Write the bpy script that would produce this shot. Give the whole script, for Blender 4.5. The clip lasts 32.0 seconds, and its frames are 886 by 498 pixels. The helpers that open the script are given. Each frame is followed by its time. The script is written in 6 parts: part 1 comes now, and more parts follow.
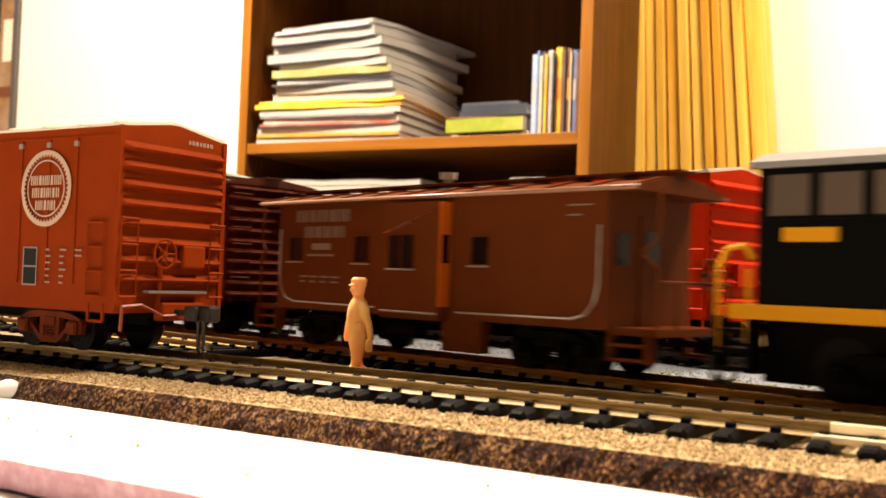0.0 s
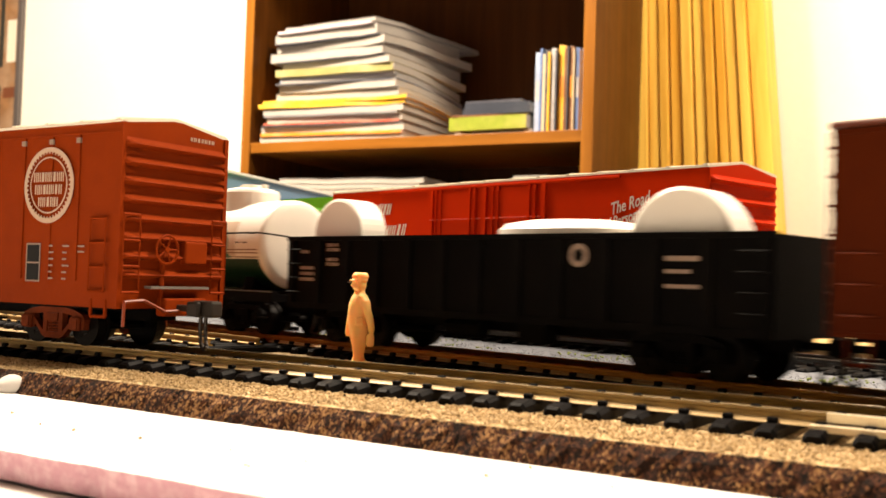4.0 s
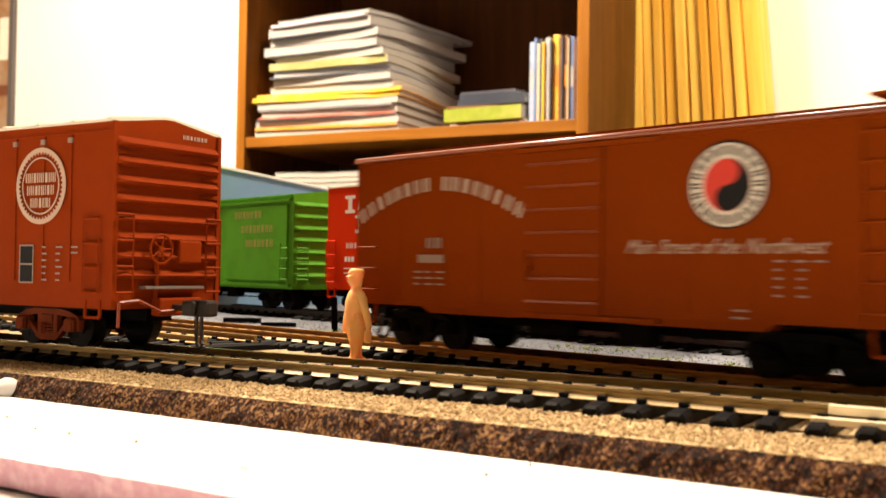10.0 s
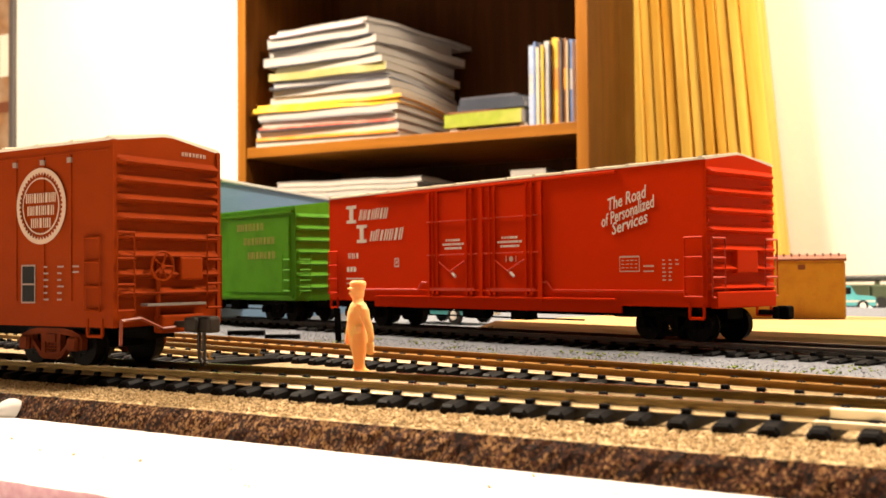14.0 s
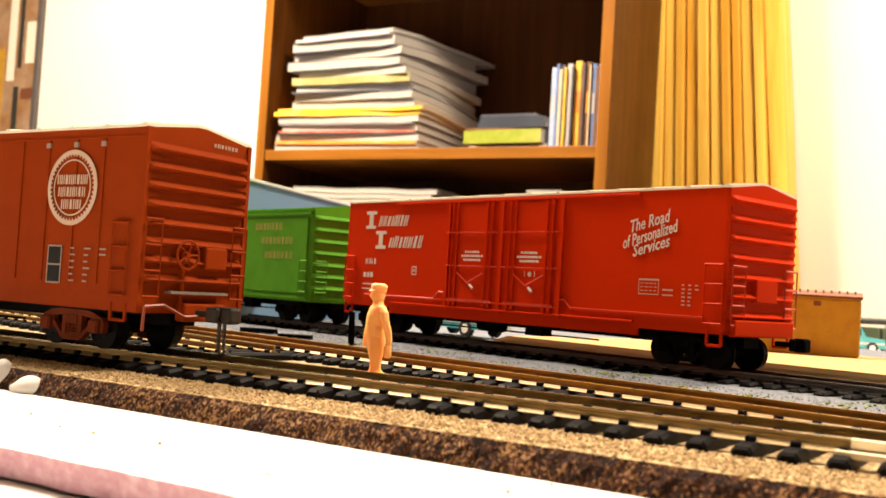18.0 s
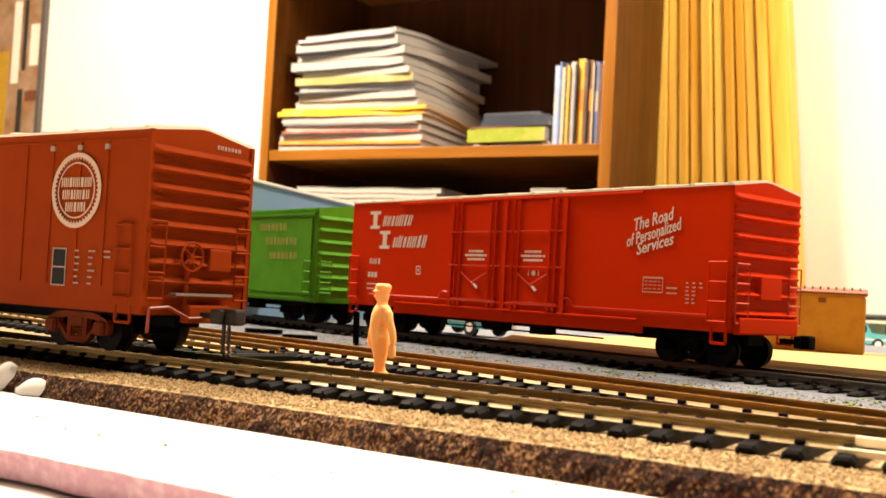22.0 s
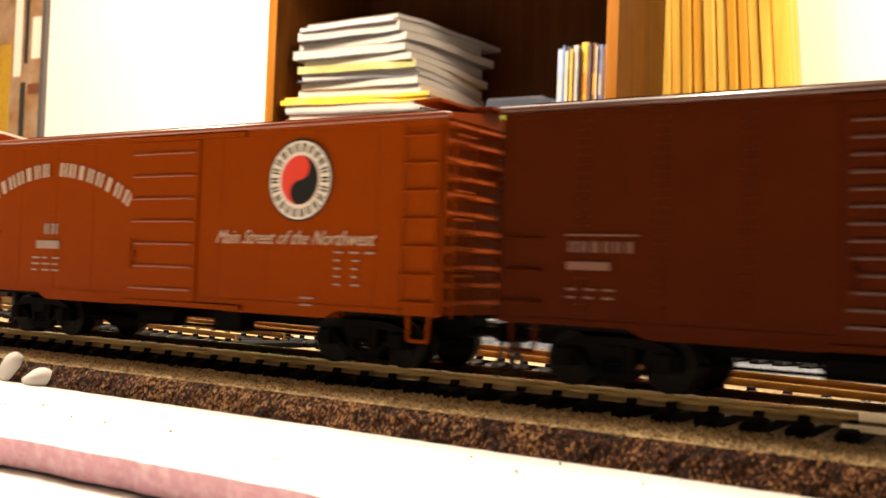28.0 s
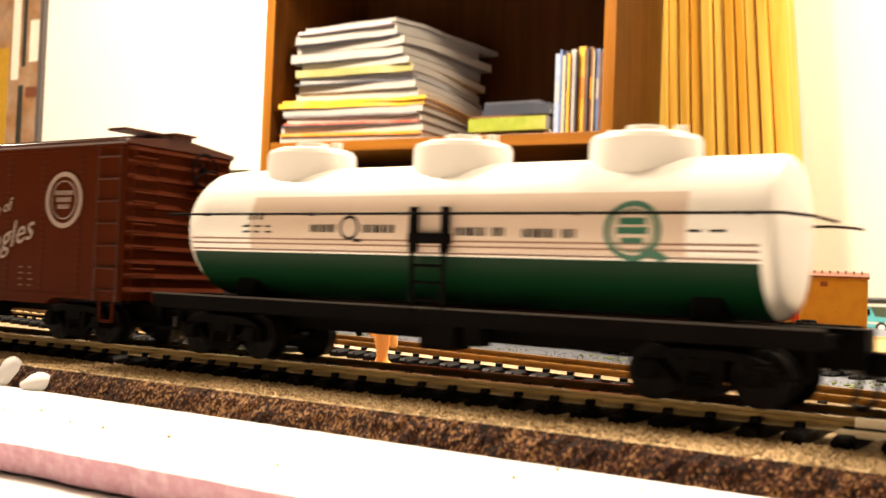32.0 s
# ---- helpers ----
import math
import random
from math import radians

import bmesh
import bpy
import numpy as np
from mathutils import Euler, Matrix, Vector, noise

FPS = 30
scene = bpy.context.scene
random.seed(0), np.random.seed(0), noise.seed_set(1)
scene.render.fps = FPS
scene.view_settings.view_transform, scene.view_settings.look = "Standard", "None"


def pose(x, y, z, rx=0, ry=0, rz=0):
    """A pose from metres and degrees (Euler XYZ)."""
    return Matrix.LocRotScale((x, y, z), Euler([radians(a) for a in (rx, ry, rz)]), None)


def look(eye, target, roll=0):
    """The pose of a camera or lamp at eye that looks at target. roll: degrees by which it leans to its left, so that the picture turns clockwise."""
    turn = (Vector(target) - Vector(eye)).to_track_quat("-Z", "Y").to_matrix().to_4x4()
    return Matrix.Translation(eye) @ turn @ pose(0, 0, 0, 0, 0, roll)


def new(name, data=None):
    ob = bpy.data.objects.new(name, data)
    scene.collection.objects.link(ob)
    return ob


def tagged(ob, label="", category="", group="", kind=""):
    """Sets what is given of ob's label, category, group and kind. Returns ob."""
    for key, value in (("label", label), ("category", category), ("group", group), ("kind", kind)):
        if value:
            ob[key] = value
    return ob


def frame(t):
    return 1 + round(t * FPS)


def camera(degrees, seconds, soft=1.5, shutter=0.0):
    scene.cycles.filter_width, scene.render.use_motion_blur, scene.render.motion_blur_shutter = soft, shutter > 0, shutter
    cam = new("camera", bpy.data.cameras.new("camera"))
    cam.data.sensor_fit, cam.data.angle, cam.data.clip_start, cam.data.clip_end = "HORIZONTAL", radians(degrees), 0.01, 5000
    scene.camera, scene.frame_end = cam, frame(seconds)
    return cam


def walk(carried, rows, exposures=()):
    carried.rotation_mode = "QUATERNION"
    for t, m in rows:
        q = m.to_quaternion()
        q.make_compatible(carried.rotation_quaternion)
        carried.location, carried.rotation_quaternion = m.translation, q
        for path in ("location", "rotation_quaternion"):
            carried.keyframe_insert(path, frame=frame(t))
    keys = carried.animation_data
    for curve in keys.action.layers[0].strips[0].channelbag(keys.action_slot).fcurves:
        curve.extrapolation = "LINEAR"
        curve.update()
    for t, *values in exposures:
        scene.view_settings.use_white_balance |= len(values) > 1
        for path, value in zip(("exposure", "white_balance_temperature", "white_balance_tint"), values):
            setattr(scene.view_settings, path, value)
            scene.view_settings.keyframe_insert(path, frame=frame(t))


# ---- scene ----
MM = 0.001          # lengths below are in millimetres unless said otherwise
TABLE = 1.2         # the lens's usual height over the room's floor, metres
RAIL = -20.9        # top of the rails, below the lens's usual height

cam = camera(46.88, 32.0, soft=1.6, shutter=0.8)
# seconds, x, y, z (mm), pitch, roll, yaw (degrees)
CAM = [
    (0.0, -1.68, -0.33, -1.24, 1.80, -2.06, -0.32),
    (0.5, -1.84, -0.10, -1.34, 1.83, -2.08, -0.30),
    (1.0, -1.93, 0.15, -1.41, 1.77, -2.04, -0.33),
    (1.5, -1.98, 0.25, -1.61, 1.66, -2.00, -0.36),
    (2.0, -1.91, 0.34, -1.54, 1.71, -2.13, -0.31),
    (2.5, -1.64, -0.01, -1.63, 1.72, -2.07, -0.27),
    (4.5, -0.62, -1.68, -2.28, 1.73, -1.83, -0.05),
    (5.0, -1.64, -0.58, -1.63, 1.64, -2.10, -0.25),
    (5.5, -1.67, -0.36, -1.41, 1.69, -2.07, -0.25),
    (6.0, -1.89, -0.35, -1.36, 1.65, -1.98, -0.28),
    (6.5, -1.59, -0.30, -1.39, 1.67, -1.96, -0.20),
    (7.0, -1.32, -0.31, -1.30, 1.73, -1.74, -0.15),
    (7.5, -0.67, -0.19, -1.51, 1.51, -1.06, -0.10),
    (8.0, -0.47, -0.26, -1.12, 1.44, -1.27, -0.32),
    (8.5, -0.69, -0.08, -1.47, 1.31, -1.29, -0.32),
    (9.0, -0.71, 0.01, -1.33, 1.33, -1.28, -0.34),
    (9.5, -0.77, 0.11, -1.34, 1.13, -1.21, -0.28),
    (10.0, -0.50, 0.11, -1.27, 1.23, -0.91, -0.20),
    (10.5, -0.43, 0.02, -1.01, 1.27, -0.71, -0.17),
    (11.0, -0.13, -0.14, -0.62, 1.34, -0.28, -0.10),
    (11.5, 0.03, -0.17, -0.62, 1.44, -0.04, -0.07),
    (12.0, 0.05, -0.06, -0.73, 1.40, -0.03, -0.01),
    (12.5, 0.13, -0.08, -0.51, 1.34, 0.19, 0.02),
    (13.0, 0.17, -0.14, -0.37, 1.37, 0.20, 0.04),
    (13.5, 0.11, -0.06, -0.24, 1.42, 0.26, 0.03),
    (14.0, 0.45, -0.25, -0.06, 1.51, 0.50, 0.07),
    (14.5, 0.74, -0.39, 0.07, 1.51, 0.77, 0.09),
    (16.5, 0.34, -1.17, 0.42, 1.72, 0.42, -0.08),
    (17.0, -0.95, 0.32, -1.47, 1.08, -0.63, 0.07),
    (17.5, -3.30, -1.25, -2.30, 1.44, -2.89, 0.39),
    (18.0, -3.34, -1.29, -2.07, 2.37, -3.48, 0.41),
    (18.5, -3.38, -1.27, -1.99, 2.06, -3.11, 0.70),
    (19.0, -3.53, -1.13, -2.05, 2.15, -3.46, 0.46),
    (19.5, -3.56, -1.71, -1.68, 2.39, -3.56, 0.53),
    (20.0, -3.35, -1.87, -1.75, 2.47, -3.34, 0.72),
    (20.5, -2.85, -1.99, -1.44, 2.50, -2.91, 0.64),
    (21.0, -2.70, -2.43, -1.35, 2.51, -2.98, 0.64),
    (21.5, -2.93, -1.82, -1.58, 2.47, -2.91, 0.70),
    (22.0, -3.08, -1.58, -1.82, 2.29, -3.07, 0.69),
    (22.5, -3.17, -1.52, -1.73, 2.28, -3.00, 0.65),
    (23.0, -3.34, -1.13, -2.01, 2.15, -2.92, 0.74),
    (23.5, -3.25, -1.39, -1.71, 2.25, -2.92, 0.73),
    (24.0, -3.17, -1.22, -1.87, 2.15, -2.83, 0.78),
    (24.5, -3.11, -1.28, -1.86, 2.09, -2.68, 0.86),
    (26.5, -3.56, -1.21, -1.96, 1.71, -2.98, 0.87),
    (27.0, -3.70, -1.23, -2.08, 1.67, -3.03, 0.83),
    (27.5, -3.00, -1.39, -2.18, 1.59, -2.69, 1.01),
    (28.0, -2.33, -1.60, -2.47, 1.53, -2.17, 1.04),
    (28.5, -2.42, -1.82, -2.43, 1.48, -2.46, 0.97),
    (29.0, -2.43, -2.02, -2.35, 1.39, -2.53, 0.98),
    (29.5, -2.31, -2.01, -2.41, 1.37, -2.35, 1.03),
    (30.0, -2.16, -2.01, -2.38, 1.43, -2.20, 1.06),
    (30.5, -2.25, -2.04, -2.14, 1.45, -2.37, 0.97),
    (31.0, -2.34, -2.12, -2.20, 1.42, -2.32, 0.91),
    (31.5, -2.38, -2.16, -2.19, 1.55, -2.28, 0.90),
    (32.0, -2.38, -2.17, -2.07, 1.73, -2.23, 0.90),
]
walk(cam, [(t, pose(x * MM, y * MM, TABLE + z * MM, 90 + p, r, w)) for t, x, y, z, p, r, w in CAM])

cam.data.dof.use_dof, cam.data.dof.focus_distance, cam.data.dof.aperture_fstop = True, 0.28, 45.0

# ---- light ----
world = bpy.data.worlds.new("room_world")
scene.world = world
world.use_nodes = True
world.node_tree.nodes["Background"].inputs[0].default_value = (1.0, 0.9, 0.78, 1)
world.node_tree.nodes["Background"].inputs[1].default_value = 0.05
scene.view_settings.exposure = 0.45


def area_lamp(name, x, y, z, sx, sy, watts, colour, aim):
    data = bpy.data.lights.new(name, "AREA")
    data.shape, data.size, data.size_y, data.energy, data.color = "RECTANGLE", sx, sy, watts, colour
    ob = new(name, data)
    ob.matrix_basis = look((x, y, z), aim)
    return ob


WARM = (1.0, 0.825, 0.625)
# main lamp, out of view, placed by the way the shadows fall
area_lamp("ceiling_lamp_light", -0.75, 1.03, 2.52, 0.4, 0.4, 88, WARM, (-0.75, 1.031, 0))
# second unseen lamp, added as fill for the cars' right ends
area_lamp("ceiling_lamp_light", 0.8, 0.5, 2.52, 0.4, 0.4, 46, WARM, (0.8, 0.501, 0))


# ---- materials ----
def mat(name, colour, rough=0.5, metal=0.0, var=0.12, fine=900.0, bump=0.15, spec=0.5, second=None, amount=0.35, glow=0.0, coarse=None):
    """A surface with grain at two scales; second: a colour of stains or flecks."""
    m = bpy.data.materials.new(name)
    m.use_nodes = True
    nt = m.node_tree
    b = nt.nodes["Principled BSDF"]
    b.inputs["Roughness"].default_value, b.inputs["Metallic"].default_value = rough, metal
    b.inputs["Specular IOR Level"].default_value = spec
    tc = nt.nodes.new("ShaderNodeTexCoord")
    n1 = nt.nodes.new("ShaderNodeTexNoise")
    n1.inputs["Scale"].default_value, n1.inputs["Detail"].default_value = fine, 4
    n2 = nt.nodes.new("ShaderNodeTexNoise")
    n2.inputs["Scale"].default_value, n2.inputs["Detail"].default_value = coarse or fine / 9, 5
    for n in (n1, n2):
        nt.links.new(tc.outputs["Object"], n.inputs["Vector"])
    lo = nt.nodes.new("ShaderNodeMix")
    lo.data_type = "RGBA"
    lo.inputs[6].default_value = (*[c * (1 - var) for c in colour], 1)
    lo.inputs[7].default_value = (*[min(1, c * (1 + var)) for c in colour], 1)
    nt.links.new(n1.outputs["Fac"], lo.inputs[0])
    hi = nt.nodes.new("ShaderNodeMix")
    hi.data_type = "RGBA"
    hi.inputs[7].default_value = (*(second or [c * (1 - var) for c in colour]), 1)
    ramp = nt.nodes.new("ShaderNodeMapRange")
    ramp.inputs["From Min"].default_value, ramp.inputs["From Max"].default_value, ramp.inputs["To Max"].default_value = 0.45, 0.72, amount
    nt.links.new(n2.outputs["Fac"], ramp.inputs["Value"])
    nt.links.new(ramp.outputs["Result"], hi.inputs[0])
    nt.links.new(lo.outputs[2], hi.inputs[6])
    nt.links.new(hi.outputs[2], b.inputs["Base Color"])
    if bump:
        bp = nt.nodes.new("ShaderNodeBump")
        bp.inputs["Strength"].default_value, bp.inputs["Distance"].default_value = bump, 0.2 / fine
        nt.links.new(n1.outputs["Fac"], bp.inputs["Height"])
        nt.links.new(bp.outputs["Normal"], b.inputs["Normal"])
    rr = nt.nodes.new("ShaderNodeMapRange")
    rr.inputs["To Min"].default_value, rr.inputs["To Max"].default_value = max(0.05, rough - 0.1), min(1, rough + 0.12)
    nt.links.new(n2.outputs["Fac"], rr.inputs["Value"])
    nt.links.new(rr.outputs["Result"], b.inputs["Roughness"])
    if glow:
        b.inputs["Emission Color"].default_value = (*colour, 1)
        b.inputs["Emission Strength"].default_value = glow
    return m


def speckled(name, colours, scale, rough=0.9, bump=0.6, stretch=(1, 1, 1), patches=0):
    """Granules: cells of several colours, with relief."""
    m = bpy.data.materials.new(name)
    m.use_nodes = True
    nt = m.node_tree
    b = nt.nodes["Principled BSDF"]
    b.inputs["Roughness"].default_value, b.inputs["Specular IOR Level"].default_value = rough, 0.2
    tc = nt.nodes.new("ShaderNodeTexCoord")
    mp = nt.nodes.new("ShaderNodeMapping")
    mp.inputs["Scale"].default_value = stretch
    nt.links.new(tc.outputs["Object"], mp.inputs["Vector"])
    v = nt.nodes.new("ShaderNodeTexVoronoi")
    v.inputs["Scale"].default_value = scale
    n = nt.nodes.new("ShaderNodeTexNoise")
    n.inputs["Scale"].default_value, n.inputs["Detail"].default_value, n.inputs["Roughness"].default_value = scale / 3, 6, 0.7
    for k in (v, n):
        nt.links.new(mp.outputs["Vector"], k.inputs["Vector"])
    sep = nt.nodes.new("ShaderNodeSeparateColor")
    nt.links.new(v.outputs["Color"], sep.inputs[0])
    add = nt.nodes.new("ShaderNodeMath")
    add.operation = "ADD"
    nt.links.new(sep.outputs[0], add.inputs[0])
    nt.links.new(n.outputs["Fac"], add.inputs[1])
    half = nt.nodes.new("ShaderNodeMath")
    half.operation = "MULTIPLY"
    half.inputs[1].default_value = 0.5
    nt.links.new(add.outputs[0], half.inputs[0])
    r = nt.nodes.new("ShaderNodeValToRGB")
    r.color_ramp.elements[0].position, r.color_ramp.elements[1].position = 0.22, 0.8
    r.color_ramp.elements[0].color, r.color_ramp.elements[1].color = (*colours[0], 1), (*colours[-1], 1)
    for i, c in enumerate(colours[1:-1]):
        e = r.color_ramp.elements.new(0.22 + 0.58 * (i + 1) / (len(colours) - 1))
        e.color = (*c, 1)
    if patches:
        # larger lighter and darker patches
        p = nt.nodes.new("ShaderNodeTexNoise")
        p.inputs["Scale"].default_value, p.inputs["Detail"].default_value = patches, 4
        nt.links.new(mp.outputs["Vector"], p.inputs["Vector"])
        sh = nt.nodes.new("ShaderNodeMath")
        sh.operation, sh.inputs[1].default_value, sh.inputs[2].default_value = "MULTIPLY_ADD", 0.7, -0.35
        nt.links.new(p.outputs["Fac"], sh.inputs[0])
        ad = nt.nodes.new("ShaderNodeMath")
        nt.links.new(half.outputs[0], ad.inputs[0])
        nt.links.new(sh.outputs[0], ad.inputs[1])
        nt.links.new(ad.outputs[0], r.inputs[0])
    else:
        nt.links.new(half.outputs[0], r.inputs[0])
    nt.links.new(r.outputs[0], b.inputs["Base Color"])
    bp = nt.nodes.new("ShaderNodeBump")
    bp.inputs["Strength"].default_value, bp.inputs["Distance"].default_value = bump, 0.4 / scale
    nt.links.new(half.outputs[0], bp.inputs["Height"])
    nt.links.new(bp.outputs["Normal"], b.inputs["Normal"])
    return m


def wood(name, dark, light, along, scale=30.0, rough=0.45, vary=0.0):
    """Grain that runs along one axis (0 x, 1 y, 2 z)."""
    m = mat(name, [(a + c) / 2 for a, c in zip(dark, light)], rough, var=0.1, fine=scale * 4, bump=0.1, spec=0.15)
    nt = m.node_tree
    tc = nt.nodes.new("ShaderNodeTexCoord")
    mp = nt.nodes.new("ShaderNodeMapping")
    s = [9.0, 9.0, 9.0]
    s[along] = 0.6
    mp.inputs["Scale"].default_value = s
    n = nt.nodes.new("ShaderNodeTexNoise")
    n.inputs["Scale"].default_value, n.inputs["Detail"].default_value, n.inputs["Distortion"].default_value = scale / 6, 7, 0.8
    r = nt.nodes.new("ShaderNodeValToRGB")
    r.color_ramp.elements[0].position, r.color_ramp.elements[1].position = 0.3, 0.7
    r.color_ramp.elements[0].color, r.color_ramp.elements[1].color = (*dark, 1), (*light, 1)
    info = nt.nodes.new("ShaderNodeObjectInfo")
    shift = nt.nodes.new("ShaderNodeMath")
    shift.operation, shift.inputs[1].default_value = "MULTIPLY", 40.0
    nt.links.new(info.outputs["Random"], shift.inputs[0])
    nt.links.new(shift.outputs[0], mp.inputs["Location"])
    tone = nt.nodes.new("ShaderNodeMath")
    tone.operation, tone.inputs[1].default_value, tone.inputs[2].default_value = "MULTIPLY_ADD", vary, -vary / 2
    nt.links.new(info.outputs["Random"], tone.inputs[0])
    add = nt.nodes.new("ShaderNodeMath")
    nt.links.new(n.outputs["Fac"], add.inputs[0])
    nt.links.new(tone.outputs[0], add.inputs[1])
    nt.links.new(tc.outputs["Object"], mp.inputs["Vector"])
    nt.links.new(mp.outputs["Vector"], n.inputs["Vector"])
    nt.links.new(add.outputs[0], r.inputs[0])
    nt.links.new(r.outputs[0], nt.nodes["Principled BSDF"].inputs["Base Color"])
    return m


M_WALL = mat("wall_paint", (0.8, 0.75, 0.66), 0.85, var=0.03, fine=120, bump=0.05)
M_CEIL = mat("ceiling_paint", (0.6, 0.57, 0.52), 0.9, var=0.03, fine=120, bump=0.05)
M_FLOOR = mat("carpet", (0.07, 0.05, 0.04), 0.95, var=0.25, fine=300, bump=0.4)
M_FOAM = mat("white_painted_foam", (0.67, 0.645, 0.62), 0.8, var=0.03, fine=500, bump=0.2, second=(0.61, 0.58, 0.55), amount=0.3)
M_PINK = mat("pink_foam", (0.6, 0.34, 0.42), 0.9, var=0.1, fine=1500, bump=0.5, second=(0.8, 0.6, 0.66), amount=0.6, coarse=500)
M_CORK = speckled("cork", [(0.005, 0.002, 0.001), (0.02, 0.0065, 0.0025), (0.075, 0.024, 0.009), (0.34, 0.18, 0.07)], 2600, bump=1.0, stretch=(1, 1, 0.75), patches=140)
M_TAN = speckled("tan_ballast", [(0.08, 0.047, 0.02), (0.33, 0.22, 0.1), (0.48, 0.34, 0.175), (0.66, 0.5, 0.3)], 1900, bump=0.9)
M_CREAM = speckled("cream_ground", [(0.1, 0.06, 0.028), (0.24, 0.165, 0.08), (0.4, 0.3, 0.17)], 1700, bump=0.5)
M_GREY = speckled("grey_ballast", [(0.09, 0.096, 0.113), (0.12, 0.127, 0.147), (0.145, 0.154, 0.178), (0.18, 0.19, 0.213)], 2600, bump=0.5)
M_TURF = mat("green_turf", (0.16, 0.2, 0.035), 0.95, var=0.4, fine=2000, bump=0.5)
M_TIE = mat("black_plastic_tie", (0.006, 0.0055, 0.006), 0.5, var=0.3, fine=1500, bump=0.3, spec=0.05)
M_RAIL = mat("nickel_silver_rail", (0.32, 0.215, 0.075), 0.45, metal=0.7, var=0.14, fine=700, bump=0.1, second=(0.14, 0.085, 0.03), amount=0.5)
M_RUST = mat("oxidised_brass_rail", (0.36, 0.175, 0.03), 0.45, metal=0.55, var=0.2, fine=500, bump=0.15, second=(0.12, 0.05, 0.012), amount=0.6)
M_BRASS = mat("bright_rail", (0.9, 0.78, 0.55), 0.4, metal=0.2, var=0.08, fine=500)
# brighter than the rail: light on the foot is put into its colour
M_FOOT_LIT = mat("bright_rail_foot", (0.5, 0.36, 0.18), 0.45, metal=0.1, var=0.2, fine=700, bump=0.1, second=(0.32, 0.21, 0.1), amount=0.5)
M_POLISH = mat("polished_rail_head", (0.9, 0.8, 0.6), 0.22, metal=1.0, var=0.06, fine=900, bump=0.05)
M_DARKRAIL = mat("dark_rail", (0.1, 0.095, 0.09), 0.4, metal=0.7, var=0.2, fine=500)
# for unseen walls, dark so that little light bounces onto the cars
M_DARKWALL = mat("dark_wall_panelling", (0.04, 0.022, 0.012), 0.6, var=0.2, fine=60)
M_BLACK = mat("black_underframe", (0.0035, 0.003, 0.003), 0.6, var=0.3, fine=900, second=(0.007, 0.0055, 0.0045), amount=0.5, spec=0.02)
M_STEEL = mat("steel_wheel", (0.007, 0.0055, 0.005), 0.5, var=0.2, spec=0.05)
M_CHROME = mat("bright_wire", (0.6, 0.58, 0.55), 0.25, metal=1.0, var=0.05)
M_PIN = mat("dull_steel_wire", (0.045, 0.036, 0.03), 0.4, metal=0.4, var=0.1)
M_BOXRED = mat("boxcar_red_paint", (0.22, 0.029, 0.0035), 0.5, var=0.06, fine=1200, bump=0.12, second=(0.17, 0.021, 0.003), amount=0.4, spec=0.02)
M_ITRED = mat("bright_red_paint", (0.52, 0.026, 0.0014), 0.42, var=0.04, fine=1200, bump=0.05, second=(0.52, 0.021, 0.0017), amount=0.3, spec=0.02)
M_NPRED = mat("mineral_red_paint", (0.2, 0.033, 0.0013), 0.42, var=0.05, fine=1200, bump=0.08, second=(0.18, 0.026, 0.0016), amount=0.3, spec=0.02)
M_TUSCAN = mat("dark_tuscan_paint", (0.05, 0.0085, 0.0013), 0.4, var=0.06, fine=1200, bump=0.08, second=(0.04, 0.006, 0.0014), amount=0.4, spec=0.02)
M_MAROON = mat("maroon_paint", (0.07, 0.0115, 0.0025), 0.38, var=0.06, fine=1200, bump=0.08, second=(0.054, 0.0085, 0.002), amount=0.4, spec=0.02)
M_CABOOSE = mat("caboose_brown_paint", (0.108, 0.026, 0.006), 0.36, var=0.06, fine=1200, bump=0.06, second=(0.083, 0.0195, 0.005), amount=0.4, spec=0.02)
# paler than the caboose paint: the eave's highlight is put into the colour
M_EAVE_SHINE = mat("pale_brown_eave", (0.3, 0.15, 0.09), 0.3, var=0.1, fine=900, spec=0.5)
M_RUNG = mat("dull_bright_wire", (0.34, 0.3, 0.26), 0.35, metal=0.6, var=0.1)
M_CABROOF = mat("weathered_silver_roof", (0.22, 0.215, 0.21), 0.45, var=0.15, fine=300, second=(0.15, 0.145, 0.14), amount=0.5, spec=0.3)
M_ORANGE = mat("orange_paint", (0.5, 0.1, 0.006), 0.4, var=0.06, fine=1200, spec=0.06)
M_GREEN = mat("green_paint", (0.075, 0.26, 0.012), 0.45, var=0.06, fine=1200, second=(0.045, 0.16, 0.009), amount=0.4, spec=0.06)
M_DKGREEN = mat("dark_green_gloss", (0.0018, 0.022, 0.007), 0.4, var=0.06, fine=900, spec=0.12)
M_WHITECAR = mat("white_gloss", (0.83, 0.78, 0.71), 0.3, var=0.02, fine=600, bump=0.03)
M_GALV = mat("dull_galvanised_step", (0.2, 0.17, 0.15), 0.5, metal=0.2, var=0.12, fine=900)
M_SILVER = mat("silver_roof", (0.46, 0.45, 0.43), 0.45, metal=0.2, var=0.08, fine=800)
M_CREAMROOF = mat("cream_roof", (0.72, 0.66, 0.54), 0.6, var=0.06, fine=800)
M_LETTER = mat("white_lettering", (0.66, 0.6, 0.52), 0.55, var=0.05, fine=2000, bump=0)
M_FADED = mat("faded_lettering", (0.27, 0.19, 0.15), 0.6, var=0.1, fine=2000, bump=0)
M_GOLD = mat("gold_lettering", (0.28, 0.26, 0.03), 0.55, var=0.06, fine=2000, bump=0)
